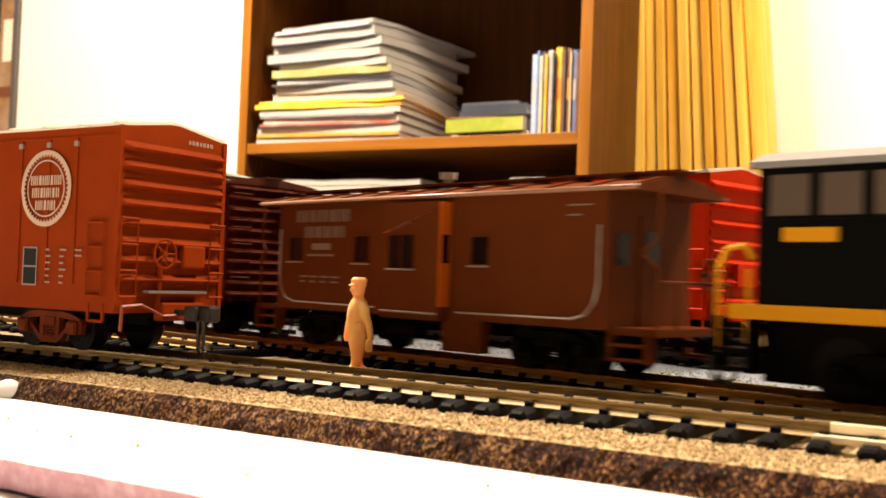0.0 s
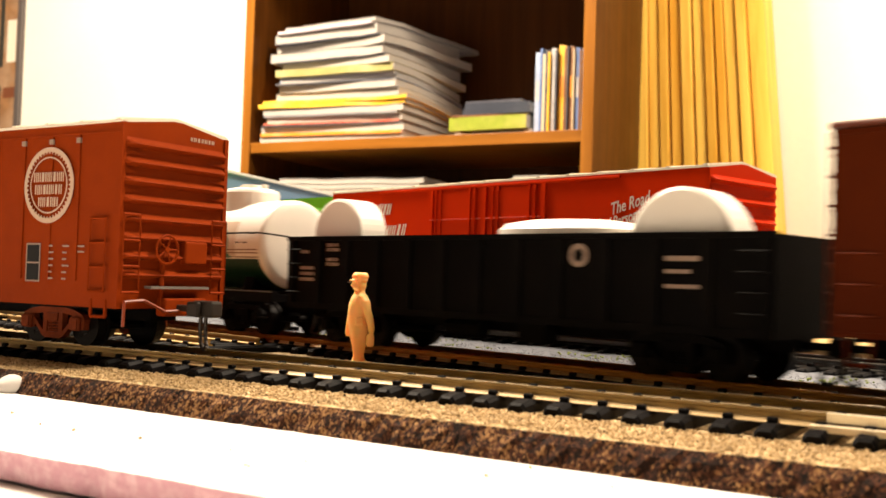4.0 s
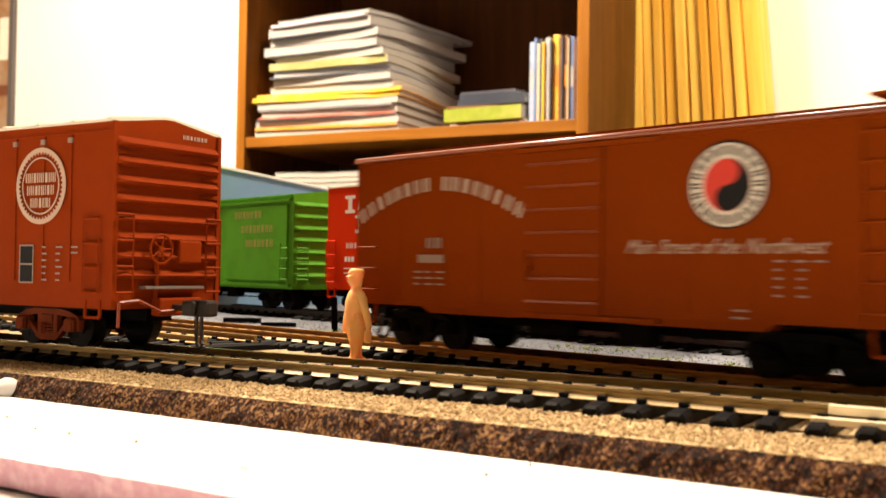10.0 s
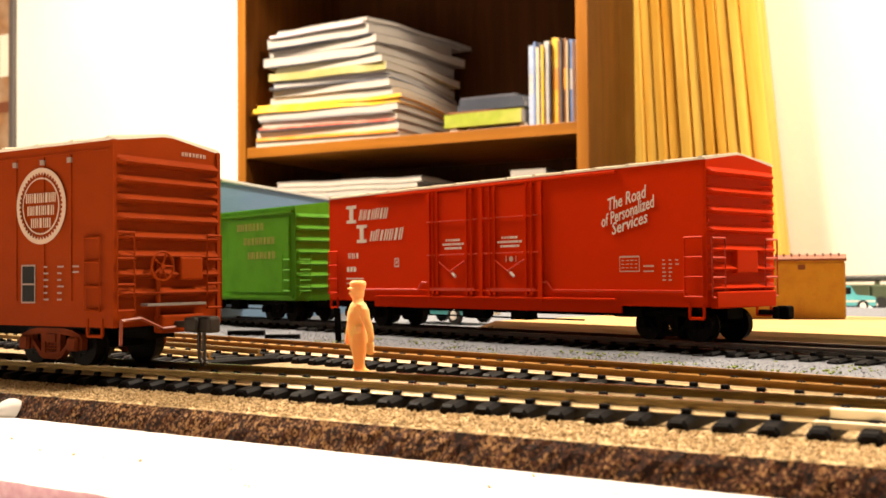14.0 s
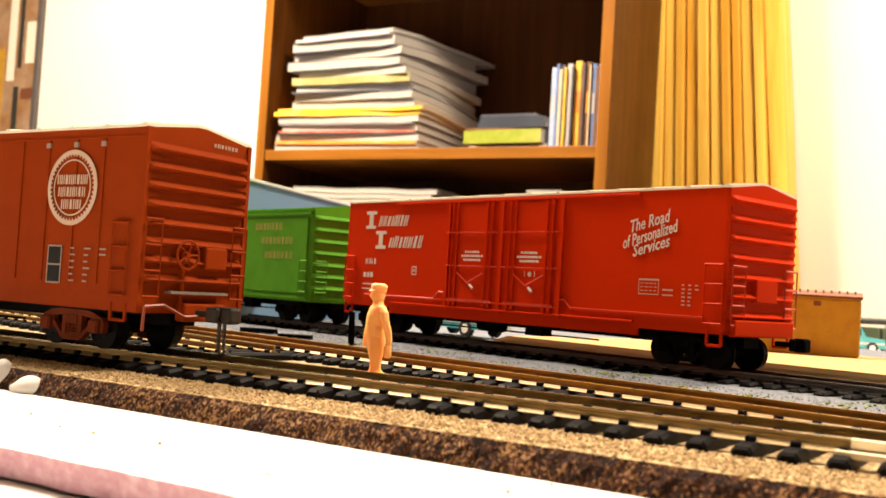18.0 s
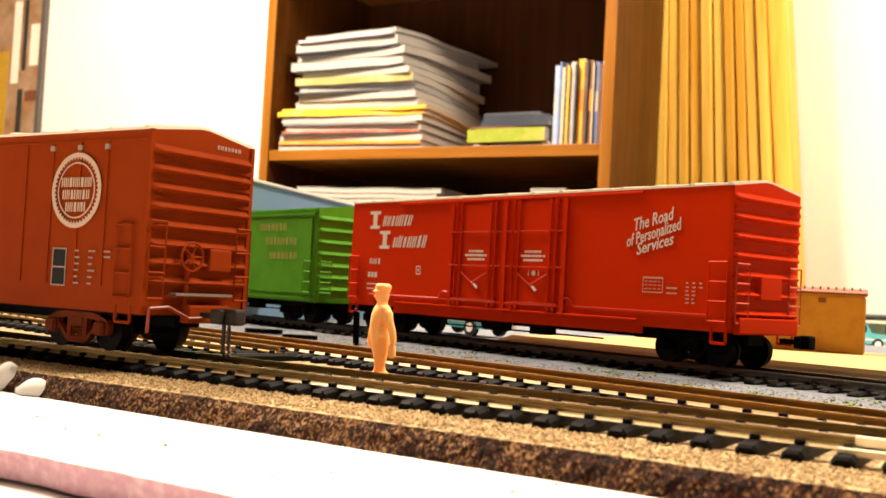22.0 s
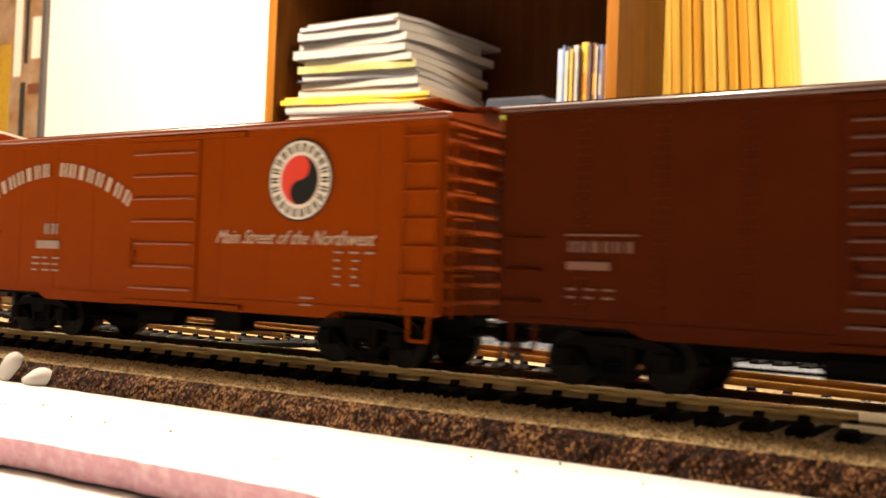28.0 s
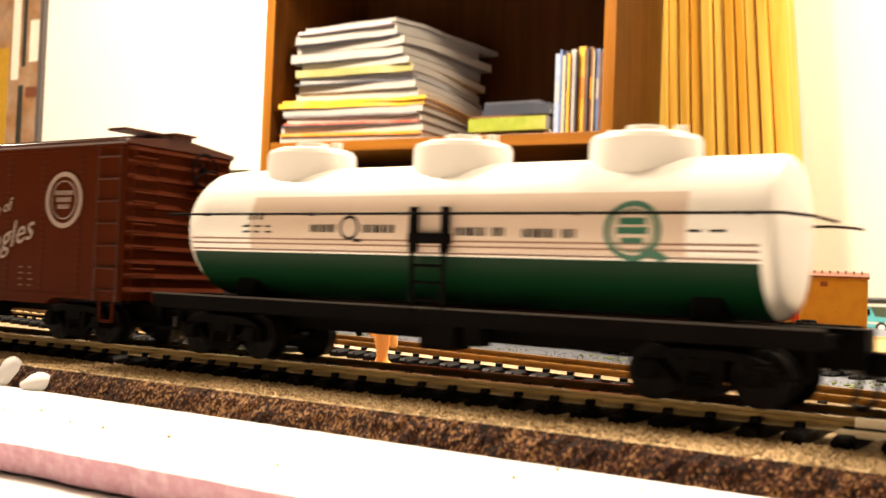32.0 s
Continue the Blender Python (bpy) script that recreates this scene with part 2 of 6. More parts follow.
M_DIM = mat("dim_lettering", (0.19, 0.13, 0.1), 0.6, var=0.1, fine=2000, bump=0)
M_GHOST = mat("ghostly_lettering", (0.15, 0.075, 0.055), 0.6, var=0.1, bump=0, spec=0.1)
M_PALE = mat("cream_lettering", (0.5, 0.35, 0.26), 0.6, var=0.08, fine=2000, bump=0, spec=0.2)
M_INK = mat("black_lettering", (0.012, 0.012, 0.013), 0.6, var=0.1, bump=0, spec=0.1)
M_MUTED = mat("muted_lettering", (0.46, 0.34, 0.26), 0.6, var=0.08, bump=0, spec=0.2)
M_GRNINK = mat("green_lettering", (0.012, 0.1, 0.055), 0.5, var=0.06, bump=0)
M_BROWNLINE = mat("brown_stripe", (0.2, 0.09, 0.05), 0.5, var=0.06, bump=0)
M_REDSPOT = mat("red_enamel", (0.6, 0.03, 0.012), 0.4, var=0.04, bump=0)
M_YELLOW = mat("yellow_paint", (0.62, 0.28, 0.006), 0.45, var=0.06, fine=900, spec=0.06)
M_LOCO = mat("black_loco_paint", (0.0035, 0.0036, 0.0036), 0.4, var=0.2, fine=900, spec=0.02)
M_GLASS = mat("dark_glazing", (0.006, 0.005, 0.005), 0.15, var=0.1, fine=300, bump=0, spec=0.25)
M_PALEGLASS = mat("clear_glazing", (0.1, 0.075, 0.06), 0.12, var=0.1, fine=200, bump=0, spec=0.5)
M_FIGURE = mat("unpainted_flesh_plastic", (0.98, 0.56, 0.21), 0.5, var=0.03, fine=900, bump=0.05, spec=0.25)
soft_plastic = M_FIGURE.node_tree.nodes["Principled BSDF"].inputs
soft_plastic["Subsurface Weight"].default_value, soft_plastic["Subsurface Scale"].default_value = 0.5, 0.003
M_BLUE = mat("light_blue_wall", (0.075, 0.15, 0.25), 0.65, var=0.04, fine=500)
M_OCHRE = mat("weathered_ochre", (0.43, 0.245, 0.016), 0.65, var=0.12, fine=900, second=(0.32, 0.14, 0.015), amount=0.6, coarse=160)
M_BROWN = mat("brown_roof", (0.16, 0.05, 0.02), 0.6, var=0.1)
M_TEAL = mat("teal_enamel", (0.1, 0.42, 0.47), 0.25, var=0.03, bump=0)
M_SLATEBOOM = mat("dark_boom_paint", (0.03, 0.03, 0.025), 0.5, var=0.15)
M_OLIVE = mat("olive_enamel", (0.06, 0.08, 0.04), 0.4, var=0.1)
M_RUBBER = mat("rubber_tyre", (0.015, 0.015, 0.016), 0.8, var=0.2)
# one brown veneer in lit and shaded copies: the light is in the colour
M_CASE_SHADED = wood("bookcase_veneer", (0.05, 0.0145, 0.0014), (0.095, 0.031, 0.0035), 2, 40, 0.4)
M_EDGE_LIT = wood("bookcase_edge_band", (0.17, 0.06, 0.006), (0.27, 0.105, 0.013), 2, 40, 0.4)
M_SHELF_LIT = wood("bookcase_shelf_veneer", (0.17, 0.06, 0.006), (0.29, 0.11, 0.014), 0, 40, 0.4)
M_BACK_SHADED = wood("bookcase_back_veneer", (0.045, 0.0135, 0.0016), (0.075, 0.024, 0.0035), 2, 40, 0.6)
M_PINE = wood("pine_board", (0.66, 0.33, 0.035), (0.84, 0.53, 0.1), 2, 40, 0.5, 0.35)
M_DOCK = wood("basswood", (0.34, 0.22, 0.08), (0.5, 0.345, 0.15), 0, 200, 0.7)
M_PAPER = mat("page_edges", (0.37, 0.34, 0.305), 0.8, var=0.2, fine=1500, bump=0.3)


# ---- mesh helpers ----
def part(name, bm, material, parent=None, label="", smooth=False):
    """Links a bmesh, in millimetres, as one mesh object, under a thing or a part."""
    me = bpy.data.meshes.new(name)
    bmesh.ops.scale(bm, vec=(MM, MM, MM), verts=bm.verts)
    bm.normal_update()
    bm.to_mesh(me)
    bm.free()
    if smooth:
        me.shade_smooth()
    me.materials.append(material)
    ob = new(name, me)
    ob.parent = parent
    if label:
        ob["label"] = label
    return ob


def empty(name, m, label, category, group="", kind=""):
    ob = new(name)
    ob.empty_display_size = 0.01
    ob.matrix_basis = m
    return tagged(ob, label, category, group, kind)


def at(x, y, z=0.0, turn=0.0):
    """A place on the layout or in the room, from millimetres and degrees."""
    return pose(x * MM, y * MM, TABLE + z * MM, 0, 0, turn)


def box(bm, x0, x1, y0, y1, z0, z1, bevel=0.0):
    vs = [bm.verts.new((x, y, z)) for x in (x0, x1) for y in (y0, y1) for z in (z0, z1)]
    fs = [bm.faces.new([vs[i] for i in f]) for f in ((0, 1, 3, 2), (4, 6, 7, 5), (0, 4, 5, 1), (2, 3, 7, 6), (0, 2, 6, 4), (1, 5, 7, 3))]
    if bevel:
        es = list({e for f in fs for e in f.edges})
        bmesh.ops.bevel(bm, geom=es, offset=bevel, segments=2, affect="EDGES", profile=0.5)
    return bm


def boxes(*rows):
    bm = bmesh.new()
    for r in rows:
        box(bm, *r)
    return bm


def rod(bm, p, q, r, n=6, r2=None):
    """A round bar from p to q."""
    p, q = Vector(p), Vector(q)
    rot = (q - p).to_track_quat("Z", "Y").to_matrix()
    rings = []
    for c, rad in ((p, r), (q, r if r2 is None else r2)):
        rings.append([bm.verts.new(c + rot @ Vector((rad * math.cos(2 * math.pi * i / n), rad * math.sin(2 * math.pi * i / n), 0))) for i in range(n)])
    for i in range(n):
        bm.faces.new((rings[0][i], rings[0][(i + 1) % n], rings[1][(i + 1) % n], rings[1][i]))
    bm.faces.new(rings[0][::-1])
    bm.faces.new(rings[1])
    return bm


def wire(bm, pts, r, n=5):
    for p, q in zip(pts, pts[1:]):
        rod(bm, p, q, r, n)
    return bm


def loft(bm, rings, n=16, cap=True):
    """Rings of (centre, u, v): ellipses joined one to the next."""
    made = []
    for c, u, v in rings:
        c, u, v = Vector(c), Vector(u), Vector(v)
        made.append([bm.verts.new(c + u * math.cos(2 * math.pi * i / n) + v * math.sin(2 * math.pi * i / n)) for i in range(n)])
    for a, b in zip(made, made[1:]):
        for i in range(n):
            bm.faces.new((a[i], a[(i + 1) % n], b[(i + 1) % n], b[i]))
    if cap:
        bm.faces.new(made[0][::-1])
        bm.faces.new(made[-1])
    return bm


def prism(bm, outline, lo, hi, axis="y"):
    """An outline of (a, b) pushed from lo to hi: along y the pairs are x, z; along x they are y, z; along z they are x, y."""
    put = {"y": lambda a, b, c: (a, c, b), "x": lambda a, b, c: (c, a, b), "z": lambda a, b, c: (a, b, c)}[axis]
    va = [bm.verts.new(put(a, b, lo)) for a, b in outline]
    vb = [bm.verts.new(put(a, b, hi)) for a, b in outline]
    bm.faces.new(va)
    bm.faces.new(vb[::-1])
    for i in range(len(va)):
        j = (i + 1) % len(va)
        bm.faces.new((va[j], va[i], vb[i], vb[j]))
    bmesh.ops.recalc_face_normals(bm, faces=bm.faces)
    return bm


def ring(bm, x, y, z, r0, r1, n=40, teeth=0.0, thick=0.12):
    """A flat ring in the plane of a car's side, facing -y."""
    a = []
    for i in range(n):
        k = 2 * math.pi * i / n
        o = r1 * (1 - teeth * (i % 2))
        a.append([bm.verts.new((x + r * math.cos(k), yy, z + r * math.sin(k))) for r, yy in ((r0, y - thick), (o, y - thick), (o, y))])
    for p, q in zip(a, a[1:] + a[:1]):
        bm.faces.new((p[0], p[1], q[1], q[0]))
        bm.faces.new((p[1], p[2], q[2], q[1]))
    return bm


def disc(bm, x, y, z, r, n=32, k0=0.0, k1=2 * math.pi, thick=0.12):
    vs = [bm.verts.new((x + r * math.cos(k0 + (k1 - k0) * i / n), y - thick, z + r * math.sin(k0 + (k1 - k0) * i / n))) for i in range(n)]
    bm.faces.new(vs)
    return bm


def words(name, text, x, y, z, height, material, parent, squeeze=1.0, lean=0.0, turn=0.0, width=0.0, bold=0.0):
    """Letters lying on a side that faces -y; x, z: where the first letter's foot stands."""
    cu = bpy.data.curves.new(name, "FONT")
    cu.body, cu.size, cu.shear, cu.extrude, cu.resolution_u, cu.offset = text, height * 1.4, lean, 0.05, 2, bold
    tmp = bpy.data.objects.new(name, cu)
    scene.collection.objects.link(tmp)
    me = bpy.data.meshes.new_from_object(tmp.evaluated_get(bpy.context.evaluated_depsgraph_get()))
    bpy.data.objects.remove(tmp)
    me.name = name
    if width:
        xs_ = [v.co.x for v in me.vertices]
        squeeze = width / (max(xs_) - min(xs_))
    m = Matrix.Diagonal((MM, MM, MM, 1)) @ pose(x, y - 0.08, z) @ pose(0, 0, 0, 90, 0, 0) @ pose(0, 0, 0, 0, 0, turn) @ Matrix.Diagonal((squeeze, 1, 1, 1))
    me.transform(m)
    me.materials.clear()
    me.materials.append(material)
    ob = new(name, me)
    ob.parent = parent
    return ob


def stems(bm, cx, y, cz, height, w, k=0.0, lean=0.0, kind=0):
    """A plain letter-sized shape: two upright bars, or one thick one, turned by k."""
    rows = [(-w * 0.46, -w * 0.1), (w * 0.16, w * 0.46)] if kind % 3 else [(-w * 0.3, w * 0.3)]
    for a, b in rows:
        vs = []
        for px, pz in ((a, 0), (b, 0), (b + lean * height, height), (a + lean * height, height)):
            vs.append(bm.verts.new((cx + px * math.cos(k) - pz * math.sin(k), y - 0.12, cz + px * math.sin(k) + pz * math.cos(k))))
        bm.faces.new(vs)
    return bm


def blocks(bm, x, y, z, height, count, pitch, width, turn=0.0, skip=(), lean=0.0):
    """Letter-sized plain shapes in a row, on a side that faces -y."""
    rng = random.Random(count * 7 + int(height * 10))
    for i in range(count):
        w = width * rng.uniform(0.8, 1.1)
        if i not in skip:
            stems(bm, x + i * pitch, y, z + (rng.uniform(-0.1, 0.1) * height if lean else 0), height * (rng.uniform(0.8, 1.15) if lean else 1), w, radians(turn), lean, i + 1)
    return bm


def name_row(parent, material, x, y, z, height, count, pitch, width, skip=(), lean=0.0):
    """Large plain shapes where a name stands, one part each."""
    rng = random.Random(count * 5 + int(height * 10))
    for i in range(count):
        w, hh = width * rng.uniform(0.85, 1.1), height * (rng.uniform(0.85, 1.15) if lean else 1)
        if i not in skip:
            part("letter_shape", stems(bmesh.new(), x + i * pitch, y, z, hh, w, 0, lean, i + 1), material, parent)


def bars(bm, y, *rows):
    """Plain bars for small unreadable lettering: x0, x1, z0, z1."""
    for x0, x1, z0, z1 in rows:
        bm.faces.new([bm.verts.new(p) for p in ((x0, y - 0.12, z0), (x1, y - 0.12, z0), (x1, y - 0.12, z1), (x0, y - 0.12, z1))])
    return bm


def dashes(bm, y, x0, z0, cols, rows_, w=2.0, h=0.45, dx=3.2, dz=1.1, seed=1):
    rng = random.Random(seed)
    for i in range(cols):
        for j in range(rows_):
            ww = w * rng.uniform(0.6, 1.0)
            bars(bm, y, (x0 + i * dx, x0 + i * dx + ww, z0 - j * dz, z0 - j * dz + h))
    return bm


# ---- the plan ----
# each track: heading (degrees to the right of straight across), distance of its centre line from the plan's origin, mm
TRACKS = {"front": (31.964, 173.3), "middle": (45.363, 193.07), "back": (48.954, 262.2)}


def on_track(track, s, d=0.0, z=RAIL):
    """The pose of something s along a track (to the right), d beyond its centre line."""
    a, off = TRACKS[track]
    k = radians(a)
    return at(s * math.cos(k) + (off + d) * math.sin(k), -s * math.sin(k) + (off + d) * math.cos(k), z, -a)


BOOK_TURN, BOOK_OFF = 27.582, 1328.7


def in_room(s, d, z=0.0, turn=0.0):
    """A pose along the bookcase's wall: s to the right, d behind the bookcase's front."""
    k = radians(BOOK_TURN)
    return at(s * math.cos(k) + (BOOK_OFF + d) * math.sin(k), -s * math.sin(k) + (BOOK_OFF + d) * math.cos(k), z, -BOOK_TURN + turn)


def placed(ob, m, label="", category="", group="", kind=""):
    ob.matrix_basis = m
    return tagged(ob, label, category, group, kind)


# ---- room ----
FLOOR_Z, CEIL_Z = -1200.0, 1340.0
# the floor is out of view and kept dark against bounce light
placed(part("floor", boxes((-3000, 2600, -3600, 420, FLOOR_Z - 100, FLOOR_Z)), M_FLOOR), in_room(0, 0), "unseen brown room floor, dark to cut fill light", "floor", kind="structure")
placed(part("ceiling", boxes((-3000, 2600, -3600, 420, CEIL_Z, CEIL_Z + 100)), M_CEIL), in_room(0, 0), "plain white ceiling", "ceiling", kind="structure")
placed(part("wall_back", boxes((-3000, 2600, 330, 430, FLOOR_Z, CEIL_Z)), M_WALL), in_room(0, 0), "bright cream painted wall behind the bookcase", "wall", kind="structure")
# three walls out of view, added dark to keep fill off the car sides
placed(part("wall_left", boxes((-3100, -3000, -3600, 430, FLOOR_Z, CEIL_Z)), M_DARKWALL), in_room(0, 0), "unseen side wall, dark to cut fill light", "wall", kind="structure")
placed(part("wall_right", boxes((2600, 2700, -3600, 430, FLOOR_Z, CEIL_Z)), M_DARKWALL), in_room(0, 0), "unseen side wall, dark to cut fill light", "wall", kind="structure")
placed(part("wall_front", boxes((-3100, 2700, -3700, -3600, FLOOR_Z, CEIL_Z)), M_DARKWALL), in_room(0, 0), "unseen wall behind the camera, dark to cut fill light", "wall", kind="structure")


def ceiling_lamp(x, y, w, d):
    top = empty("ceiling_lamp", at(x, y, CEIL_Z), "unseen flat ceiling lamp", "lamp", "ceiling lamps")
    part("housing", boxes((-w, w, -d, d, -12, -1, 3)), M_CEIL, top)


ceiling_lamp(-750, 1030, 220, 220)
# housing of the added fill lamp
ceiling_lamp(800, 500, 220, 220)

# ---- layout table ----
placed(part("table_base", boxes((-1500, 1100, -1250, 900, -55, -35.1)), M_FOAM), at(0, 0), "white table top under the model railway", "table top", kind="structure")
for lx in (-1400, 1000):
    for ly in (-1150, 800):
        placed(part("table_leg", boxes((-30, 30, -30, 30, FLOOR_Z, -54.2)), M_PINE), at(lx, ly), "square pine leg of the layout table", "leg", "table legs")


def foam_slab():
    """The foam board that carries the tracks: white top, pink front edge, slightly uneven."""
    top = empty("foam_board", on_track("front", 0, 0, -30), "white painted foam board with a raw pink edge", "foam board", kind="structure")
    bm = bmesh.new()
    nx = 640
    rng = random.Random(3)
    edge = []
    for i in range(nx + 1):
        x = -700 + 1500 * i / nx
        edge.append((x, -78 + 0.5 * math.sin(x * 0.05) + 0.7 * noise.noise(Vector((x * 0.12, 0, 7))) + rng.uniform(-0.22, 0.22)))
    a = [bm.verts.new((x, y, 0)) for x, y in edge]
    b = [bm.verts.new((x, 770, 0)) for x, y in edge]
    c = [bm.verts.new((x, 770, -5.0)) for x, y in edge]
    for i in range(nx):
        bm.faces.new((a[i], a[i + 1], b[i + 1], b[i]))
        bm.faces.new((b[i], b[i + 1], c[i + 1], c[i]))
    part("painted_top", bm, M_FOAM, top)
    bm = bmesh.new()
    cols = []
    for i, (x, y) in enumerate(edge):
        cols.append([bm.verts.new((x, y + rng.uniform(-0.1, 0.1) * (j > 0) + 0.12 * j, -0.9 * z + rng.uniform(-0.08, 0.08) * (j > 0))) for j, z in enumerate((0.0, 0.7, 1.5, 2.4, 3.3, 4.2, 5.05))])
    for p, q in zip(cols, cols[1:]):
        for j in range(6):
            bm.faces.new((p[j], p[j + 1], q[j + 1], q[j]))
    part("raw_edge", bm, M_PINK, top, "rough pink foam edge")
    return top


foam_slab()


def lump(x, y, r, seed):
    bm = bmesh.new()
    bmesh.ops.create_icosphere(bm, subdivisions=3, radius=1)
    for v in bm.verts:
        k = 1 + 0.16 * noise.noise(v.co * 1.3 + Vector((seed, 0, 0)))
        v.co = Vector((v.co.x * r[0] * k, v.co.y * r[1] * k, max(v.co.z, -0.6) * r[2] * k + r[2] * 0.45))
    return placed(part("filler_lump", bm, M_FOAM, smooth=True), at(x, y, -30), "white lump of filler on the foam board", "filler", "filler lumps")


lump(-107, 236, (5.5, 4, 2.4), 1.0)
lump(-104.0, 231.5, (3.2, 2.4, 4.4), 4.0)
lump(-92.5, 226.0, (7.2, 4.0, 2.7), 9.0)


def cork_bed(name, track, s0, s1, d0, d1, label, top_mat):
    """Cork strip with a bevelled outer face and loose granules glued on top."""
    top = empty(name, on_track(track, 0, 0, -30), label, "roadbed", kind="structure")
    rng = random.Random(11)
    n = int((s1 - s0) / 1.6)
    bm = bmesh.new()
    cols = []
    for i in range(n + 1):
        s = s0 + (s1 - s0) * i / n
        e = 0.35 * noise.noise(Vector((s * 0.25, 3, 0)))
        cols.append([bm.verts.new(p) for p in ((s, d0 - 2.6 + e + rng.uniform(-0.15, 0.15), 0.01), (s, d0 - 1.9 + e + rng.uniform(-0.3, 0.3), 1.6), (s, d0 - 1.1 + e + rng.uniform(-0.3, 0.3), 3.2), (s, d0 + rng.uniform(-0.25, 0.25) + e, 4.7))])
    for p, q in zip(cols, cols[1:]):
        for j in range(3):
            bm.faces.new((p[j], q[j], q[j + 1], p[j + 1]))
    part("cork_edge", bm, M_CORK, top, "dark speckled cork edge")
    bm = bmesh.new()
    ds = [d0 + rng.uniform(-0.02, 0.02), d0 + 1.2, d0 + 2.6, d0 + 4.2, d0 + 6, d0 + 8, d0 + 10.5, d0 + 14, d1 - 4, d1]
    grid = []
    for i in range(n + 1):
        s = s0 + (s1 - s0) * i / n
        e = 0.35 * noise.noise(Vector((s * 0.25, 3, 0)))
        row = []
        for j, d in enumerate(ds):
            z = 4.75 + 0.35 * noise.noise(Vector((s * 0.35, d * 0.35, 0))) + rng.uniform(-0.12, 0.12)
            row.append(bm.verts.new((s, d + (e if j == 0 else 0), z - (0.15 if j == 0 else 0))))
        grid.append(row)
    for p, q in zip(grid, grid[1:]):
        for j in range(len(ds) - 1):
            bm.faces.new((p[j], q[j], q[j + 1], p[j + 1]))
    part("ballast_bed", bm, top_mat, top, "tan granular ballast")
    return top


def grains(name, track, s0, s1, d0, d1, z, count, size, material, label, seed, clump=0.0):
    """Loose granules as one mass."""
    rng = random.Random(seed)
    verts, faces = [], []
    while len(faces) < count * 8:
        s, d = rng.uniform(s0, s1), rng.uniform(d0, d1)
        if clump and noise.noise(Vector((s * 0.06, d * 0.06, 5))) < clump:
            continue
        r = size * rng.uniform(0.5, 1.2)
        b = len(verts)
        for x, y, h in ((1, 0, 0), (0, 1, 0), (-1, 0, 0), (0, -1, 0), (0, 0, 1), (0, 0, -1)):
            verts.append(((s + (x * r + rng.uniform(-0.3, 0.3) * r)) * MM, (d + (y * r + rng.uniform(-0.3, 0.3) * r)) * MM, (h * r * 0.7 + rng.uniform(0, 0.3) * r) * MM))
        for f in ((0, 1, 4), (1, 2, 4), (2, 3, 4), (3, 0, 4), (1, 0, 5), (2, 1, 5), (3, 2, 5), (0, 3, 5)):
            faces.append(tuple(b + i for i in f))
    me = bpy.data.meshes.new(name)
    me.from_pydata(verts, [], faces)
    me.materials.append(material)
    return placed(new(name, me), on_track(track, 0, 0, z), label, "ballast", kind="stuff")


cork_bed("cork_roadbed", "front", -520, 260, -31.5, 20, "cork roadbed with tan ballast and a dark cut edge", M_TAN)
grains("tan_ballast_grains", "front", -330, 40, -31, -14, -25.0, 12500, 0.34, M_TAN, "loose tan ballast granules along the track", 5)
grains("cork_crumbs", "front", -260, 0, -74, -36, -29.8, 34, 0.4, M_TAN, "crumbs of ballast on the white foam", 6)

# ground between the front and middle tracks, and the grey bed of the back track
placed(part("ground", boxes((-620, 220, 19, 190, -6, 0)), M_CREAM), on_track("front", 0, 0, -25.2), "cream granular ground between the tracks", "ground", kind="structure")


def grey_bed():
    bm = bmesh.new()
    ss = [-900 + 6 * i for i in range(220)]
    ds = [-62, -58, -50, -40, -30, -22, -16, 0, 16, 60, 130, 240, 420]
    grid = [[bm.verts.new((s, d + (2.5 * noise.noise(Vector((s * 0.03, 0, 2))) if j == 0 else 0), 0.5 * noise.noise(Vector((s * 0.05, d * 0.05, 0))) - (0.8 if j == 0 else 0) + (0.9 if abs(d) < 20 else 0))) for j, d in enumerate(ds)] for s in ss]
    for p, q in zip(grid, grid[1:]):
        for j in range(len(ds) - 1):
            bm.faces.new((p[j], q[j], q[j + 1], p[j + 1]))
    return placed(part("grey_ballast_bed", bm, M_GREY, smooth=True), on_track("back", 0, 0, -24.3), "grey fine ballast with specks of green turf", "ballast", kind="structure")


grey_bed()
grains("grey_ballast_grains", "back", -420, 60, -58, -14, -23.9, 5000, 0.26, M_GREY, "loose grey ballast granules", 8)
grains("turf_tufts", "back", -330, 60, -52, -15, -23.6, 480, 0.55, M_TURF, "sprinkled green turf on grey ballast", 9, 0.12)

# ---- rolling stock ----
def glossy(paint):
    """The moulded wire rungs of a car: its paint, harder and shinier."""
    m = paint.copy()
    m.name = paint.name + "_on_wire"
    b = m.node_tree.nodes["Principled BSDF"]
    for link in list(b.inputs["Roughness"].links):
        m.node_tree.links.remove(link)
    b.inputs["Roughness"].default_value, b.inputs["Specular IOR Level"].default_value, b.inputs["Coat Weight"].default_value, b.inputs["Coat Roughness"].default_value = 0.36, 0.4, 0.15, 0.2
    return m


def ladder(bm, x, y, z0, z1, w, rungs, along="x", r=0.28, full=False):
    """Two stiles and rungs, on a side (along x) or an end (along y), standing a little proud; full: rungs at both ends."""
    e = (1, 0) if along == "x" else (0, 1)
    for k in (0, w):
        rod(bm, (x + e[0] * k, y + e[1] * k, z0), (x + e[0] * k, y + e[1] * k, z1), r * 0.75, 4)
    for i in range(rungs):
        z = z0 + (z1 - z0) * (i / (rungs - 1) if full else (i + 0.5) / rungs)
        rod(bm, (x, y, z), (x + e[0] * w, y + e[1] * w, z), r, 4)
    return bm


